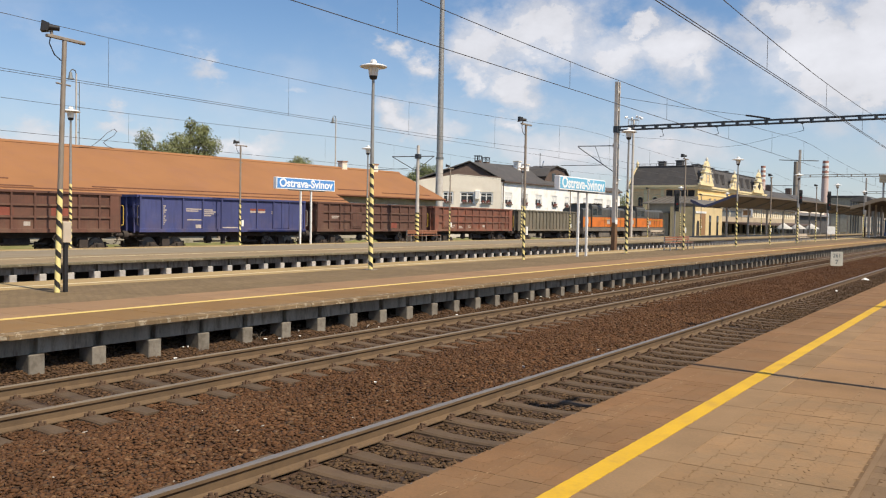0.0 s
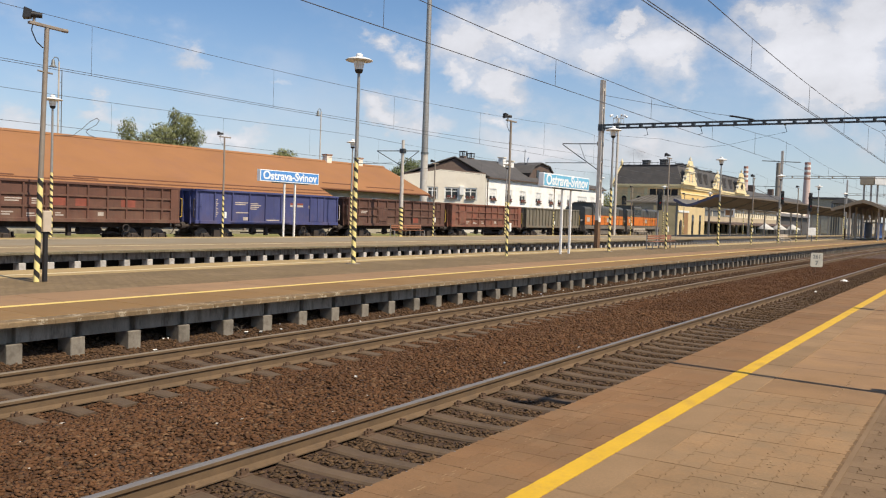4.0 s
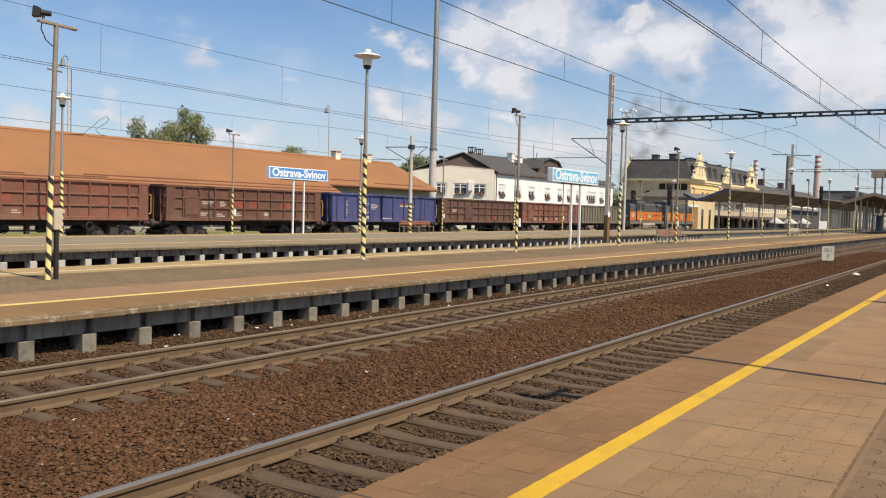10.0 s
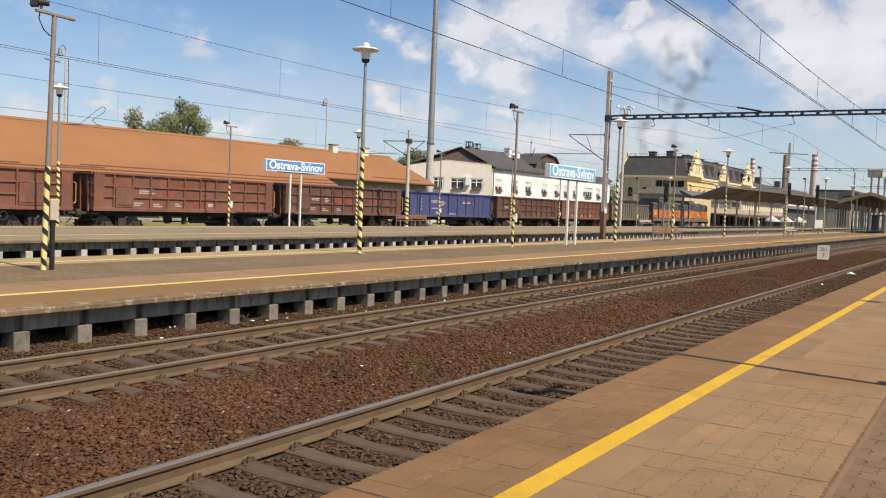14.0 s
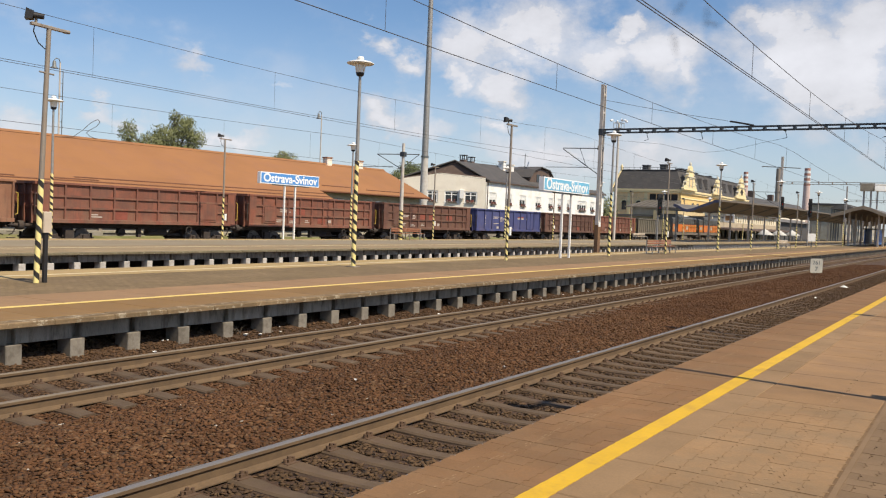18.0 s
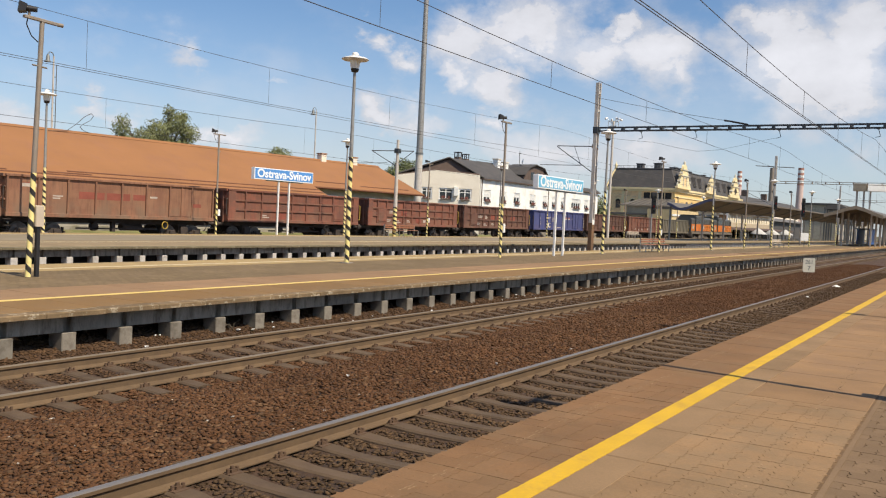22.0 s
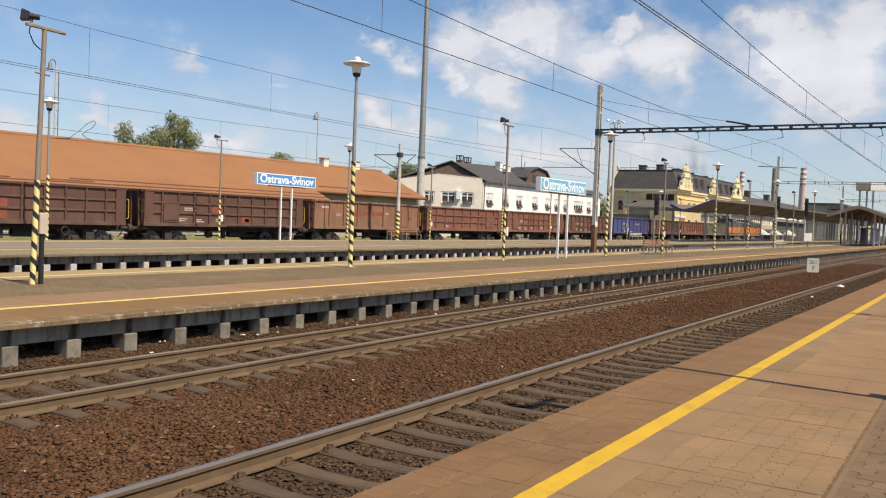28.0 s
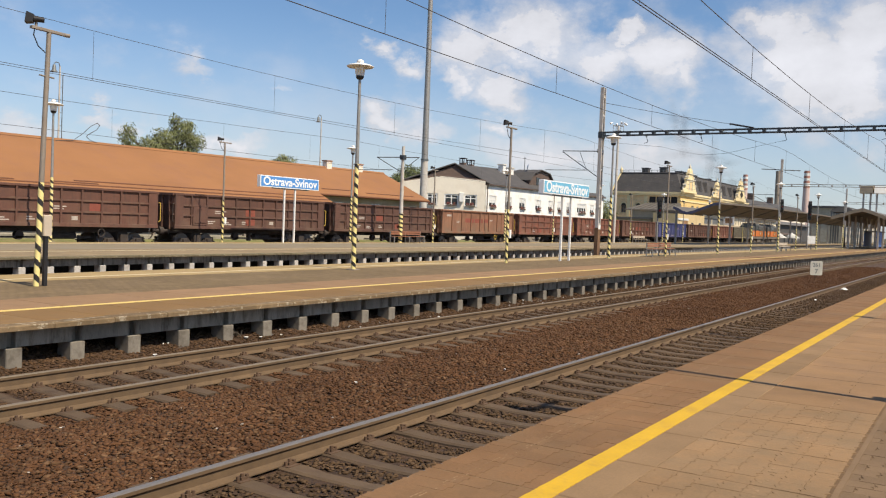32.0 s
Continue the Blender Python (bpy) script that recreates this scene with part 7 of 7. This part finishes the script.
def train():
    kinds = {
        3: ("paint_grey", "grey-green open wagon with upright ribs", dict(cols=17, rows=1, hatch=None, stake=0.17)),
        2: ("paint_red", "red-brown ribbed open wagon with stencilled marks", dict(spots=LOW(-6.4) + [(-5.3, 1.5, 0.5, 0.35, "patch_red")])),
        1: ("paint_dark", "dark brown ribbed open wagon", dict(hatch=(3, None), spots=[(-4.9, 2.1, 0.9, 0.3, "mark_white"), (1.8, 1.45, 0.8, 0.42, "patch_red")])),
        0: ("paint_blue", "blue open wagon with double doors and white marks", dict(cols=9, rows=1, hatch=None, doors=(7,), spots=[(-5.0, 1.6, 0.36, 1.1, "mark_white"), (-3.3, 2.35, 1.1, 0.3, "mark_white"), (-3.2, 1.85, 1.1, 0.07, "mark_white"), (-2.0, 2.1, 0.9, 0.5, "mark_white"), (1.6, 2.35, 1.25, 0.12, "mark_white"), (1.6, 2.48, 1.25, 0.12, "patch_red"), (3.4, 2.3, 0.7, 0.3, "mark_white"), (4.1, 1.5, 0.7, 0.08, "mark_white"), (-0.6, 1.42, 1.2, 0.07, "mark_white"), (-2.6, 1.42, 0.4, 0.2, "mark_white")])),
        -1: ("paint_brown", "brown ribbed open wagon with red paint patches", dict(spots=S3(-6.4) + LOW(-6.4))),
        -2: ("paint_red", "rust-red ribbed open wagon with white stencils", dict(spots=LOW(-6.4) + [(-3.6, 2.15, 1.0, 0.35, "mark_white"), (0.1, 1.45, 0.8, 0.42, "patch_red"), (-2.0, 2.0, 0.8, 0.4, "patch_red")])),
        -3: ("paint_red", "red-brown ribbed open wagon with a low door", dict(cols=9, hatch=(7, None), spots=[(-3.6, 1.5, 0.8, 0.3, "mark_white"), (-2.0, 1.42, 0.75, 0.45, "patch_red")])),
        -4: ("paint_tan", "faded tan open wagon with double doors", dict(cols=8, rows=1, hatch=None, doors=(6,), spots=[(-5.6, 2.62, 0.75, 0.16, "mark_white"), (-5.6, 2.80, 0.75, 0.03, "patch_red"), (-2.55, 2.15, 1.5, 0.36, "patch_red"), (-0.9, 2.15, 1.45, 0.36, "patch_red"), (0.75, 2.2, 0.9, 0.3, "patch_red"), (-4.0, 2.1, 0.7, 0.3, "mark_white"), (1.85, 2.35, 0.5, 0.1, "mark_white"), (4.9, 1.95, 0.6, 0.2, "patch_red")])),
        -5: ("paint_dark", "dark brown ribbed open wagon with a red patch", dict(spots=LOW(-6.4) + [(-3.6, 2.1, 0.9, 0.3, "mark_white"), (-1.5, 2.0, 0.8, 0.42, "patch_red"), (0.9, 1.45, 0.8, 0.42, "patch_red")])),
        -6: ("paint_dark", "dark brown ribbed open wagon with two red patches", dict(spots=LOW(-6.4) + [(-3.4, 2.1, 1.0, 0.3, "mark_white"), (-0.9, 2.0, 0.8, 0.42, "patch_red"), (-0.9, 1.45, 0.8, 0.42, "patch_red")])),
        -7: ("paint_brown", "brown ribbed open wagon with faded marks", dict(spots=LOW(-6.4) + [(0.2, 2.05, 0.7, 0.3, "mark_white"), (2.2, 2.0, 0.8, 0.4, "patch_red")])),
        -8: ("paint_brown", "brown ribbed open wagon at the train's tail", dict()),
    }
    for k, (paint, label, more) in kinds.items():
        car = open_wagon(paint, label, **more)
        CARS.append((car, HALF + PITCH * k))


train()
M["loco_orange"] = material("orange_loco_paint", (0.62, 0.17, 0.025), 0.5, vary=0.12, scale=0.8, fine=20, bump=0.05, second=(0.42, 0.12, 0.03), amount=0.5)
M["loco_grey"] = material("dark_grey_loco_paint", (0.075, 0.078, 0.075), 0.55, vary=0.15, scale=0.8, fine=20, bump=0.06, second=(0.11, 0.105, 0.095), amount=0.5)
M["loco_glass"] = plain_glass("cab_glass", (0.015, 0.02, 0.022), 0.08)


def locomotive(label):
    lo = thing("diesel_locomotive", label, "locomotive", "locomotives of the train")
    part("frame", Build().box(-6.2, 6.2, -1.40, 1.40, 1.15, 1.50, 0.02), "dusty_frame", lo, "dusty running board")
    # flat-sided hoods with small shoulders on both sides of a taller flat-roofed cab
    def body(x0, x1, side, z1, shoulder):
        return Build().prism([(-side, 1.50), (side, 1.50), (side, z1 - shoulder), (side - 0.6 * shoulder, z1 - 0.25 * shoulder), (side - 1.6 * shoulder, z1), (-side + 1.6 * shoulder, z1), (-side + 0.6 * shoulder, z1 - 0.25 * shoulder), (-side, z1 - shoulder)], "x", x0, x1)
    hoods = [part("long_hood", body(-1.2, 5.95, 1.22, 3.82, 0.24), "loco_grey", lo, "dark grey engine hood"),
             part("short_hood", body(-6.0, -4.0, 1.22, 3.66, 0.24), "loco_grey", lo, "dark grey short hood")]
    cab = part("cab", body(-4.0, -1.2, 1.40, 4.12, 0.26), "loco_grey", lo, "flat-roofed driver's cab")
    part("cab_roof", Build().box(-4.15, -1.05, -1.30, 1.30, 4.12, 4.18, 0.02), "under", cab)
    for s in (-1, 1):
        for x in (-3.85, -2.5):
            w = sorted((s * 1.402, s * 1.412))
            part("cab_window", Build().box(x, x + 1.1, *w, 2.95, 3.62), "loco_glass", cab, "dark cab window")
        for owner, x0, x1, side in ((hoods[0], -1.19, 5.94, 1.22), (hoods[1], -5.99, -4.01, 1.22), (cab, -3.99, -1.21, 1.40)):
            w = sorted((s * (side + 0.002), s * (side + 0.024)))
            part("band", Build().box(x0, x1, *w, 1.62, 2.70), "loco_orange", owner, "orange lower band")
        for k in range(6):
            w = sorted((s * 1.222, s * 1.25))
            part("hood_door", Build().box(-0.95 + 0.93 * k, -0.07 + 0.93 * k, *w, 2.76, 3.46, 0.006), "loco_grey", hoods[0])
            part("door_gap", Build().box(-0.07 + 0.93 * k, -0.02 + 0.93 * k, *sorted((s * 1.222, s * 1.256)), 1.64, 3.46), "under", hoods[0])
        part("radiator_grille", Build().box(4.72, 5.85, *sorted((s * 1.222, s * 1.244)), 2.76, 3.50), "dark", hoods[0])
        for x in (0.55, -5.5):
            part("emblem", Build().box(x, x + 0.9, *sorted((s * 1.248, s * 1.258)), 1.95, 2.45), "mark_white", lo, "pale emblem")
        for k in range(9):
            x = -6.05 + k * 1.51
            if -4.2 < x < -1.0:
                continue
            part("guard_rail_post", Build().cyl((x, s * 1.37, 1.50), (x, s * 1.37, 2.5), 0.02, n=6), "handrail", lo)
        part("guard_rail", Build().cyl((-1.1, s * 1.37, 2.5), (6.05, s * 1.37, 2.5), 0.022, n=6), "handrail", lo)
        part("headstock", Build().box(min(s * 6.2, s * 6.3), max(s * 6.2, s * 6.3), -1.4, 1.4, 0.85, 1.50), "dusty_frame", lo)
        for y in (-0.8, 0.8):
            end = 5.95 if s > 0 else -6.0
            part("headlamp", Build().cyl((end, y, 2.1), (end + 0.1 * s, y, 2.1), 0.12, n=12), "mark_white", lo, "round headlamp")
        part("step_ladder", Build().box(s * 5.75 - 0.25, s * 5.75 + 0.25, -1.42, -1.22, 0.42, 0.46).box(s * 5.75 - 0.25, s * 5.75 + 0.25, -1.42, -1.22, 0.80, 0.84).box(s * 5.75 - 0.27, s * 5.75 - 0.23, -1.42, -1.38, 0.42, 1.16).box(s * 5.75 + 0.23, s * 5.75 + 0.27, -1.42, -1.38, 0.42, 1.16), "dusty_frame", lo)
    part("exhaust", Build().cyl((1.6, 0, 3.80), (1.6, 0, 4.05), 0.2, n=12), "under", lo)
    part("roof_fan", Build().cyl((4.6, 0, 3.80), (4.6, 0, 3.93), 0.55, n=18), "under", hoods[0])
    part("fuel_tank", Build().box(-1.5, 1.5, -1.25, 1.25, 0.50, 1.14, 0.08), "dusty_frame", lo)
    running_gear(lo, 3.35, 2.4, 0.5, LOCO_BOGIE_ME, "dusty grey cast bogie")
    couplings(lo, 6.25)
    return lo


CARS.append((locomotive("orange and dark grey diesel shunter coupled behind the leader"), 63.1))
CARS.append((locomotive("orange and dark grey diesel shunter leading the train"), 76.7))




# ---- exhaust smoke ----
def smoke_material(name, strength):
    """A veil of soot: clear at the rim, torn by noise."""
    m = bpy.data.materials.new(name)
    m.use_nodes = True
    nt = m.node_tree
    nt.nodes.clear()
    N, L = nt.nodes.new, nt.links.new
    out, mix, clear, soot = N("ShaderNodeOutputMaterial"), N("ShaderNodeMixShader"), N("ShaderNodeBsdfTransparent"), N("ShaderNodeBsdfDiffuse")
    soot.inputs["Color"].default_value = (0.075, 0.062, 0.055, 1)
    uv, far = N("ShaderNodeTexCoord"), N("ShaderNodeVectorMath")
    far.operation = "DISTANCE"
    far.inputs[1].default_value = (0.5, 0.5, 0)
    L(uv.outputs["UV"], far.inputs[0])
    soft = N("ShaderNodeMapRange")
    soft.interpolation_type = "SMOOTHSTEP"
    for k, v in zip(("From Min", "From Max", "To Min", "To Max"), (0.0, 0.5, strength, 0.0)):
        soft.inputs[k].default_value = v
    L(far.outputs["Value"], soft.inputs["Value"])
    tear, gain, both = N("ShaderNodeTexNoise"), N("ShaderNodeMapRange"), N("ShaderNodeMath")
    tear.inputs["Scale"].default_value, tear.inputs["Detail"].default_value = 0.42, 4
    tear.inputs["Roughness"].default_value = 0.6
    own, shift = N("ShaderNodeObjectInfo"), N("ShaderNodeVectorMath")
    shift.operation = "MULTIPLY_ADD"
    shift.inputs[1].default_value = (37, 37, 37)
    L(own.outputs["Random"], shift.inputs[0])
    L(uv.outputs["Object"], shift.inputs[2])
    L(shift.outputs[0], tear.inputs["Vector"])
    for k, v in zip(("From Min", "From Max", "To Min", "To Max"), (0.30, 0.70, 0.25, 1.2)):
        gain.inputs[k].default_value = v
    L(tear.outputs["Fac"], gain.inputs["Value"])
    both.operation = "MULTIPLY"
    L(soft.outputs[0], both.inputs[0])
    L(gain.outputs[0], both.inputs[1])
    L(both.outputs[0], mix.inputs[0])
    L(clear.outputs[0], mix.inputs[1])
    L(soot.outputs[0], mix.inputs[2])
    L(mix.outputs[0], out.inputs[0])
    return m


M["smoke"] = smoke_material("exhaust_smoke", 0.33)
M["smoke_thin"] = smoke_material("thin_exhaust_smoke", 0.19)
PUFFS = []


def puff(seed, long, mat):
    """One thin bowed veil of soot, slim enough to start inside the engine hood."""
    rng = random.Random(seed)
    nu, nv = 9, 5
    a, c, e = rng.uniform(0, 6), rng.uniform(0, 6), rng.uniform(0.12, 0.3)
    verts, uvs, faces = [], [], []
    for i in range(nu):
        for j in range(nv):
            u, v = i / (nu - 1), j / (nv - 1)
            verts.append(((u - 0.5) * long, e * math.sin(a + 5 * u) + 0.2 * math.cos(c + 4 * v), (v - 0.5) * 2.1))
            uvs.append((u, v))
    for i in range(nu - 1):
        for j in range(nv - 1):
            faces.append((i * nv + j, (i + 1) * nv + j, (i + 1) * nv + j + 1, i * nv + j + 1))
    me = bpy.data.meshes.new("smoke_puff")
    me.from_pydata(verts, [], faces)
    layer = me.uv_layers.new(name="veil")
    layer.data.foreach_set("uv", [x for f in faces for k in f for x in uvs[k]])
    me.materials.append(M[mat])
    for p in me.polygons:
        p.use_smooth = True
    return tagged(new("smoke_puff", me), "thin grey-brown wisp of exhaust smoke over the locomotive", "smoke", "exhaust smoke")


# clouds of smoke: when each leaves the exhaust, whose (ahead of the blue wagon's corner), wisps,
# how it drifts along the train and rises (metres by the second and its square), for how long that holds
LOBES = [
    (3.9, 78.0, 5, -2.756, 0.370, 1.733, 0.031, 10.0), (4.6, 78.0, 5, 1.608, 0.125, 2.929, -0.057, 9.4),
    (5.0, 64.7, 4, 3.688, -0.031, 2.155, -0.025, 9.0), (5.6, 64.7, 4, 1.022, 0.207, 1.259, 0.043, 9.4),
    (7.6, 64.7, 3, -0.893, 0.288, 1.348, 0.005, 7.6), (9.6, 64.7, 2, 3.032, 0.142, 1.849, 0.007, 5.6),
    (0.4, 78.0, 1, 0.8, 0.1, 1.9, 0.0, 9.0), (1.6, 64.7, 1, 0.6, 0.1, 1.8, 0.0, 9.0),
]
LATE = 23.0                              # from here on the exhaust is only a faint haze
for k in range(8):
    LOBES.append((LATE + 1.0 * k, 64.7, 2, -1.6 - 0.7 * (k % 3), -0.05, 2.4, -0.11, 9.0))
rng_smoke = random.Random(5)
for i, lobe in enumerate(LOBES):
    for k in range(lobe[2]):
        late = lobe[0] >= LATE
        PUFFS.append((puff(10 * i + k, rng_smoke.uniform(4.2, 5.6) * (1.9 if late else 1.0), "smoke_thin" if late else "smoke"), lobe, k))


def train_at(t):
    for (a, xa), (c, xc) in zip(TRAIN, TRAIN[1:]):
        if t <= c:
            return xa + (xc - xa) * (t - a) / (c - a)
    return TRAIN[-1][1]


def motions():
    rng = random.Random(9)
    for ob, (te, off, count, ax, bx, az, bz, hold), k in PUFFS:
        te = te + 0.12 * k
        rows = [(t, pose(train_at(t) + off, TY, 2.66)) for t in np.arange(0, te, 1.0).tolist()]
        rows.append((te, pose(train_at(te) + off, TY, 2.67)))
        x0, turn = train_at(te) + off, 180.0 * k / count + rng.uniform(-15, 15)
        turn = turn - 180 if turn > 90 else turn
        sx, sz, jx, jz = rng.gauss(0, 0.22), rng.gauss(0, 0.16), rng.uniform(-1.0, 1.0), rng.uniform(-0.7, 0.7)
        for d in (0.45, 1.0, 1.7, 2.4, 3.2, 4, 5, 6, 7, 8, 9, 10, 11, 12, 13, 15, 20, 28, 40):
            d = min(d, 32 - te)
            if d <= 0.05:
                break
            e, grown = min(d, hold), min(1, d / 1.8)
            x = x0 + ax * e + bx * e * e + (d - e) * (ax + 2 * bx * hold) + sx * d + jx * grown
            z = 4.0 + az * e + bz * e * e + (d - e) * max(1.2, az + 2 * bz * hold) + sz * d + jz * grown + 2.6 * max(0, d - hold - 0.3) ** 2
            rows.append((te + d, pose(x, TY + 0.2 * k * grown, max(z, 3.2), 0, -turn * grown, -68 * grown)))
            if te + d >= 32:
                break
        walk(ob, rows)
    for car, off in CARS:
        walk(car, [(t, pose(x + off, TY, 0)) for t, x in TRAIN])
    # the wheels roll: a row each 70 degrees
    turn, rows_ = radians(70), []
    step = turn * 0.46
    t, last, k = 0.0, TRAIN[0][1], 0
    rows_.append((0.0, 0.0))
    while t < 32.0:
        t += 1 / 30
        if train_at(t) - last >= step or t >= 32.0:
            k += (train_at(t) - last) / 0.46
            rows_.append((min(t, 32.0), k))
            last = train_at(t)
    for w, at in WHEELS:
        walk(w, [(t, pose(at.x, at.y, at.z, 0, math.degrees(a), 0)) for t, a in rows_])

# ---- loose ballast ----


def stones(name, mat, count, x0, x1, y0, y1, size, label, seed, density=1.0):
    """Crushed stones lying on the bed, joined."""
    rng = np.random.default_rng(seed)
    u = rng.random(count)
    x = x0 + (x1 - x0) * u ** density
    y = y0 + (y1 - y0) * rng.random(count)
    keep = np.ones(count, bool)
    for c in (4.77, 9.64):
        for s in (-0.752, 0.752):
            keep &= np.abs(y - c - s) > 0.10
        on = (np.abs(y - c) < 1.28) & (np.abs(x / SLEEPER - np.round(x / SLEEPER)) * SLEEPER < 0.15)
        keep &= ~(on & (rng.random(count) > 0.32 * np.clip((x - 13) / 18, 0, 1)))
    x, y = x[keep], y[keep]
    n = len(x)
    base = np.array([(1, 0, 0), (-1, 0, 0), (0, 1, 0), (0, -1, 0), (0, 0, 1), (0, 0, -1), (0.62, 0.62, 0.5), (-0.6, 0.65, 0.5), (-0.62, -0.6, 0.5), (0.65, -0.6, 0.5)])
    fc = np.array([(0, 6, 9), (6, 0, 2), (2, 7, 6), (7, 2, 1), (1, 8, 7), (8, 1, 3), (3, 9, 8), (9, 3, 0), (6, 7, 4), (7, 8, 4), (8, 9, 4), (9, 6, 4), (0, 5, 2), (2, 5, 1), (1, 5, 3), (3, 5, 0)])
    p = base[None] * rng.uniform(0.45, 1.4, (n, 10, 1))
    p = p * rng.uniform(0.6, 1.2, (n, 1, 3)) * np.array([1.2, 0.9, 0.5])
    a, t = rng.uniform(0, 6.283, n), rng.uniform(-0.6, 0.6, n)
    ca, sa, ct, st = np.cos(a), np.sin(a), np.cos(t), np.sin(t)
    q = np.stack([p[:, :, 0], p[:, :, 1] * ct[:, None] - p[:, :, 2] * st[:, None], p[:, :, 1] * st[:, None] + p[:, :, 2] * ct[:, None]], 2)
    q = np.stack([q[:, :, 0] * ca[:, None] - q[:, :, 1] * sa[:, None], q[:, :, 0] * sa[:, None] + q[:, :, 1] * ca[:, None], q[:, :, 2]], 2)
    s = size * rng.uniform(0.55, 1.25, (n, 1, 1))
    z = np.array([bed_height(float(i), float(j)) for i, j in zip(x, y)]) + rng.uniform(-0.020, 0.0, n) + 0.012 * np.clip((x - 13) / 18, 0, 1)
    q = q * s + np.stack([x, y, z], 1)[:, None, :]
    me = bpy.data.meshes.new(name)
    f = (fc[None] + 10 * np.arange(n)[:, None, None]).reshape(-1, 3)
    me.vertices.add(n * 10)
    me.vertices.foreach_set("co", q.reshape(-1).astype(np.float32))
    me.loops.add(len(f) * 3)
    me.loops.foreach_set("vertex_index", f.reshape(-1).astype(np.int32))
    me.polygons.add(len(f))
    me.polygons.foreach_set("loop_start", np.arange(0, len(f) * 3, 3, dtype=np.int32))
    me.update()
    me.validate()
    me.materials.append(M[mat])
    return tagged(new(name, me), label, "ballast", kind="stuff")


stones("ballast_stones", "stone", 88000, 1.5, 34, 5.55, 8.9, 0.031, "rust-brown crushed ballast stones heaped between the tracks", 1, 1.5)
stones("ballast_stones", "stone_foot", 32000, 4, 32, 10.2, 12.2, 0.031, "rust-brown crushed ballast stones along the platform foot", 2, 1.3)
stones("ballast_stones", "stone_grey", 32000, 2, 26, 3.15, 5.5, 0.031, "dark oily ballast stones between the sleepers", 3, 1.3)
stones("ballast_stones", "stone_foot", 20000, 4, 32, 8.75, 10.4, 0.031, "grey-brown ballast stones between the sleepers", 4, 1.3)
rng = random.Random(77)
M["pale_stone"] = material("pale_stone", (0.42, 0.38, 0.33), 0.9, vary=0.15, scale=3, fine=40, bump=0.2, island=0.4)
stones("ballast_stones", "stone", 30000, 33, 75, 5.55, 8.9, 0.036, "rust-brown crushed ballast stones farther along the tracks", 8, 1.2)
stones("ballast_stones", "stone_grey", 26000, 23, 62, 3.15, 5.6, 0.030, "dark oily ballast stones between the farther sleepers", 9, 1.2)
M["shard"] = material("sunlit_ballast_shard", (0.122, 0.068, 0.034), 0.9, vary=0.2, scale=0.9, fine=30, bump=0.3, island=0.35, spec=0.25)
stones("ballast_stones", "stone_foot", 18000, 30, 64, 8.7, 11.4, 0.034, "dark ballast stones between the farther sleepers of the second track", 10, 1.2)
stones("ballast_stones", "shard", 9000, 2, 22, 5.6, 8.85, 0.036, "pale brown broken ballast stones among the rest", 12, 1.3)
stones("pale_stones", "pale_stone", 130, 3, 34, 5.6, 8.7, 0.024, "scattered pale stones on the ballast", 6, 1.3)
stones("pale_stones", "pale_stone", 60, 8, 34, 10.4, 11.4, 0.03, "pale stones and litter along the platform foot", 7, 1.0)


def litter(at, size, label, seed, mat="white"):
    rng = random.Random(seed)
    n = 9
    b = Build()
    ring = [(size * rng.uniform(0.6, 1.2) * math.cos(2 * math.pi * i / n), size * rng.uniform(0.5, 1.0) * math.sin(2 * math.pi * i / n), rng.uniform(0, 0.02)) for i in range(n)]
    b.add(ring + [(0, 0, size * 0.5), (0, 0, -0.02)], [(i, (i + 1) % n, n) for i in range(n)] + [((i + 1) % n, i, n + 1) for i in range(n)])
    ob = tagged(new("litter", b.mesh("litter", mat)), label, "litter", "litter on the tracks")
    ob.matrix_basis = Matrix.Translation(at)
    return ob


litter((42.0, 5.29, -0.17), 0.20, "crumpled white paper beside the rail", 1)
litter((33.9, 5.2, -0.18), 0.10, "white scrap between the sleepers", 2)
litter((11.45, 11.30, -0.08), 0.055, "white scrap at the platform foot", 3)
litter((11.75, 11.22, -0.09), 0.04, "white scrap at the platform foot", 4)
for i, (x, y) in enumerate(((9.4, 7.2), (12.2, 6.4), (21.5, 11.2), (23.0, 11.25), (15.4, 11.2), (27.5, 11.1))):
    litter((x, y, bed_height(x, y) + 0.01), 0.026, "small white scrap on the ballast", 10 + i)

for k in range(34):
    x, y = rng.uniform(9, 38), rng.uniform(11.05, 11.5)
    litter((x, y, bed_height(x, y) + 0.012), rng.uniform(0.018, 0.042), "small pale scrap at the platform foot", 40 + k)

# dry twigs caught under the platform
tw = thing("twigs", "tangle of dry twigs under the platform edge", "twigs", at=(11.35, 11.40, -0.06))
rng = random.Random(8)
for k in range(9):
    a = rng.uniform(0, 6.28)
    part("twig", Build().path([(0.05 * rng.uniform(-1, 1), 0.05 * rng.uniform(-1, 1), -0.03), (0.14 * math.cos(a), 0.1 * math.sin(a), 0.07 + 0.08 * rng.random()), (0.30 * math.cos(a), 0.16 * math.sin(a), 0.02 + 0.12 * rng.random())], 0.006, 5), "bark", tw)


motions()
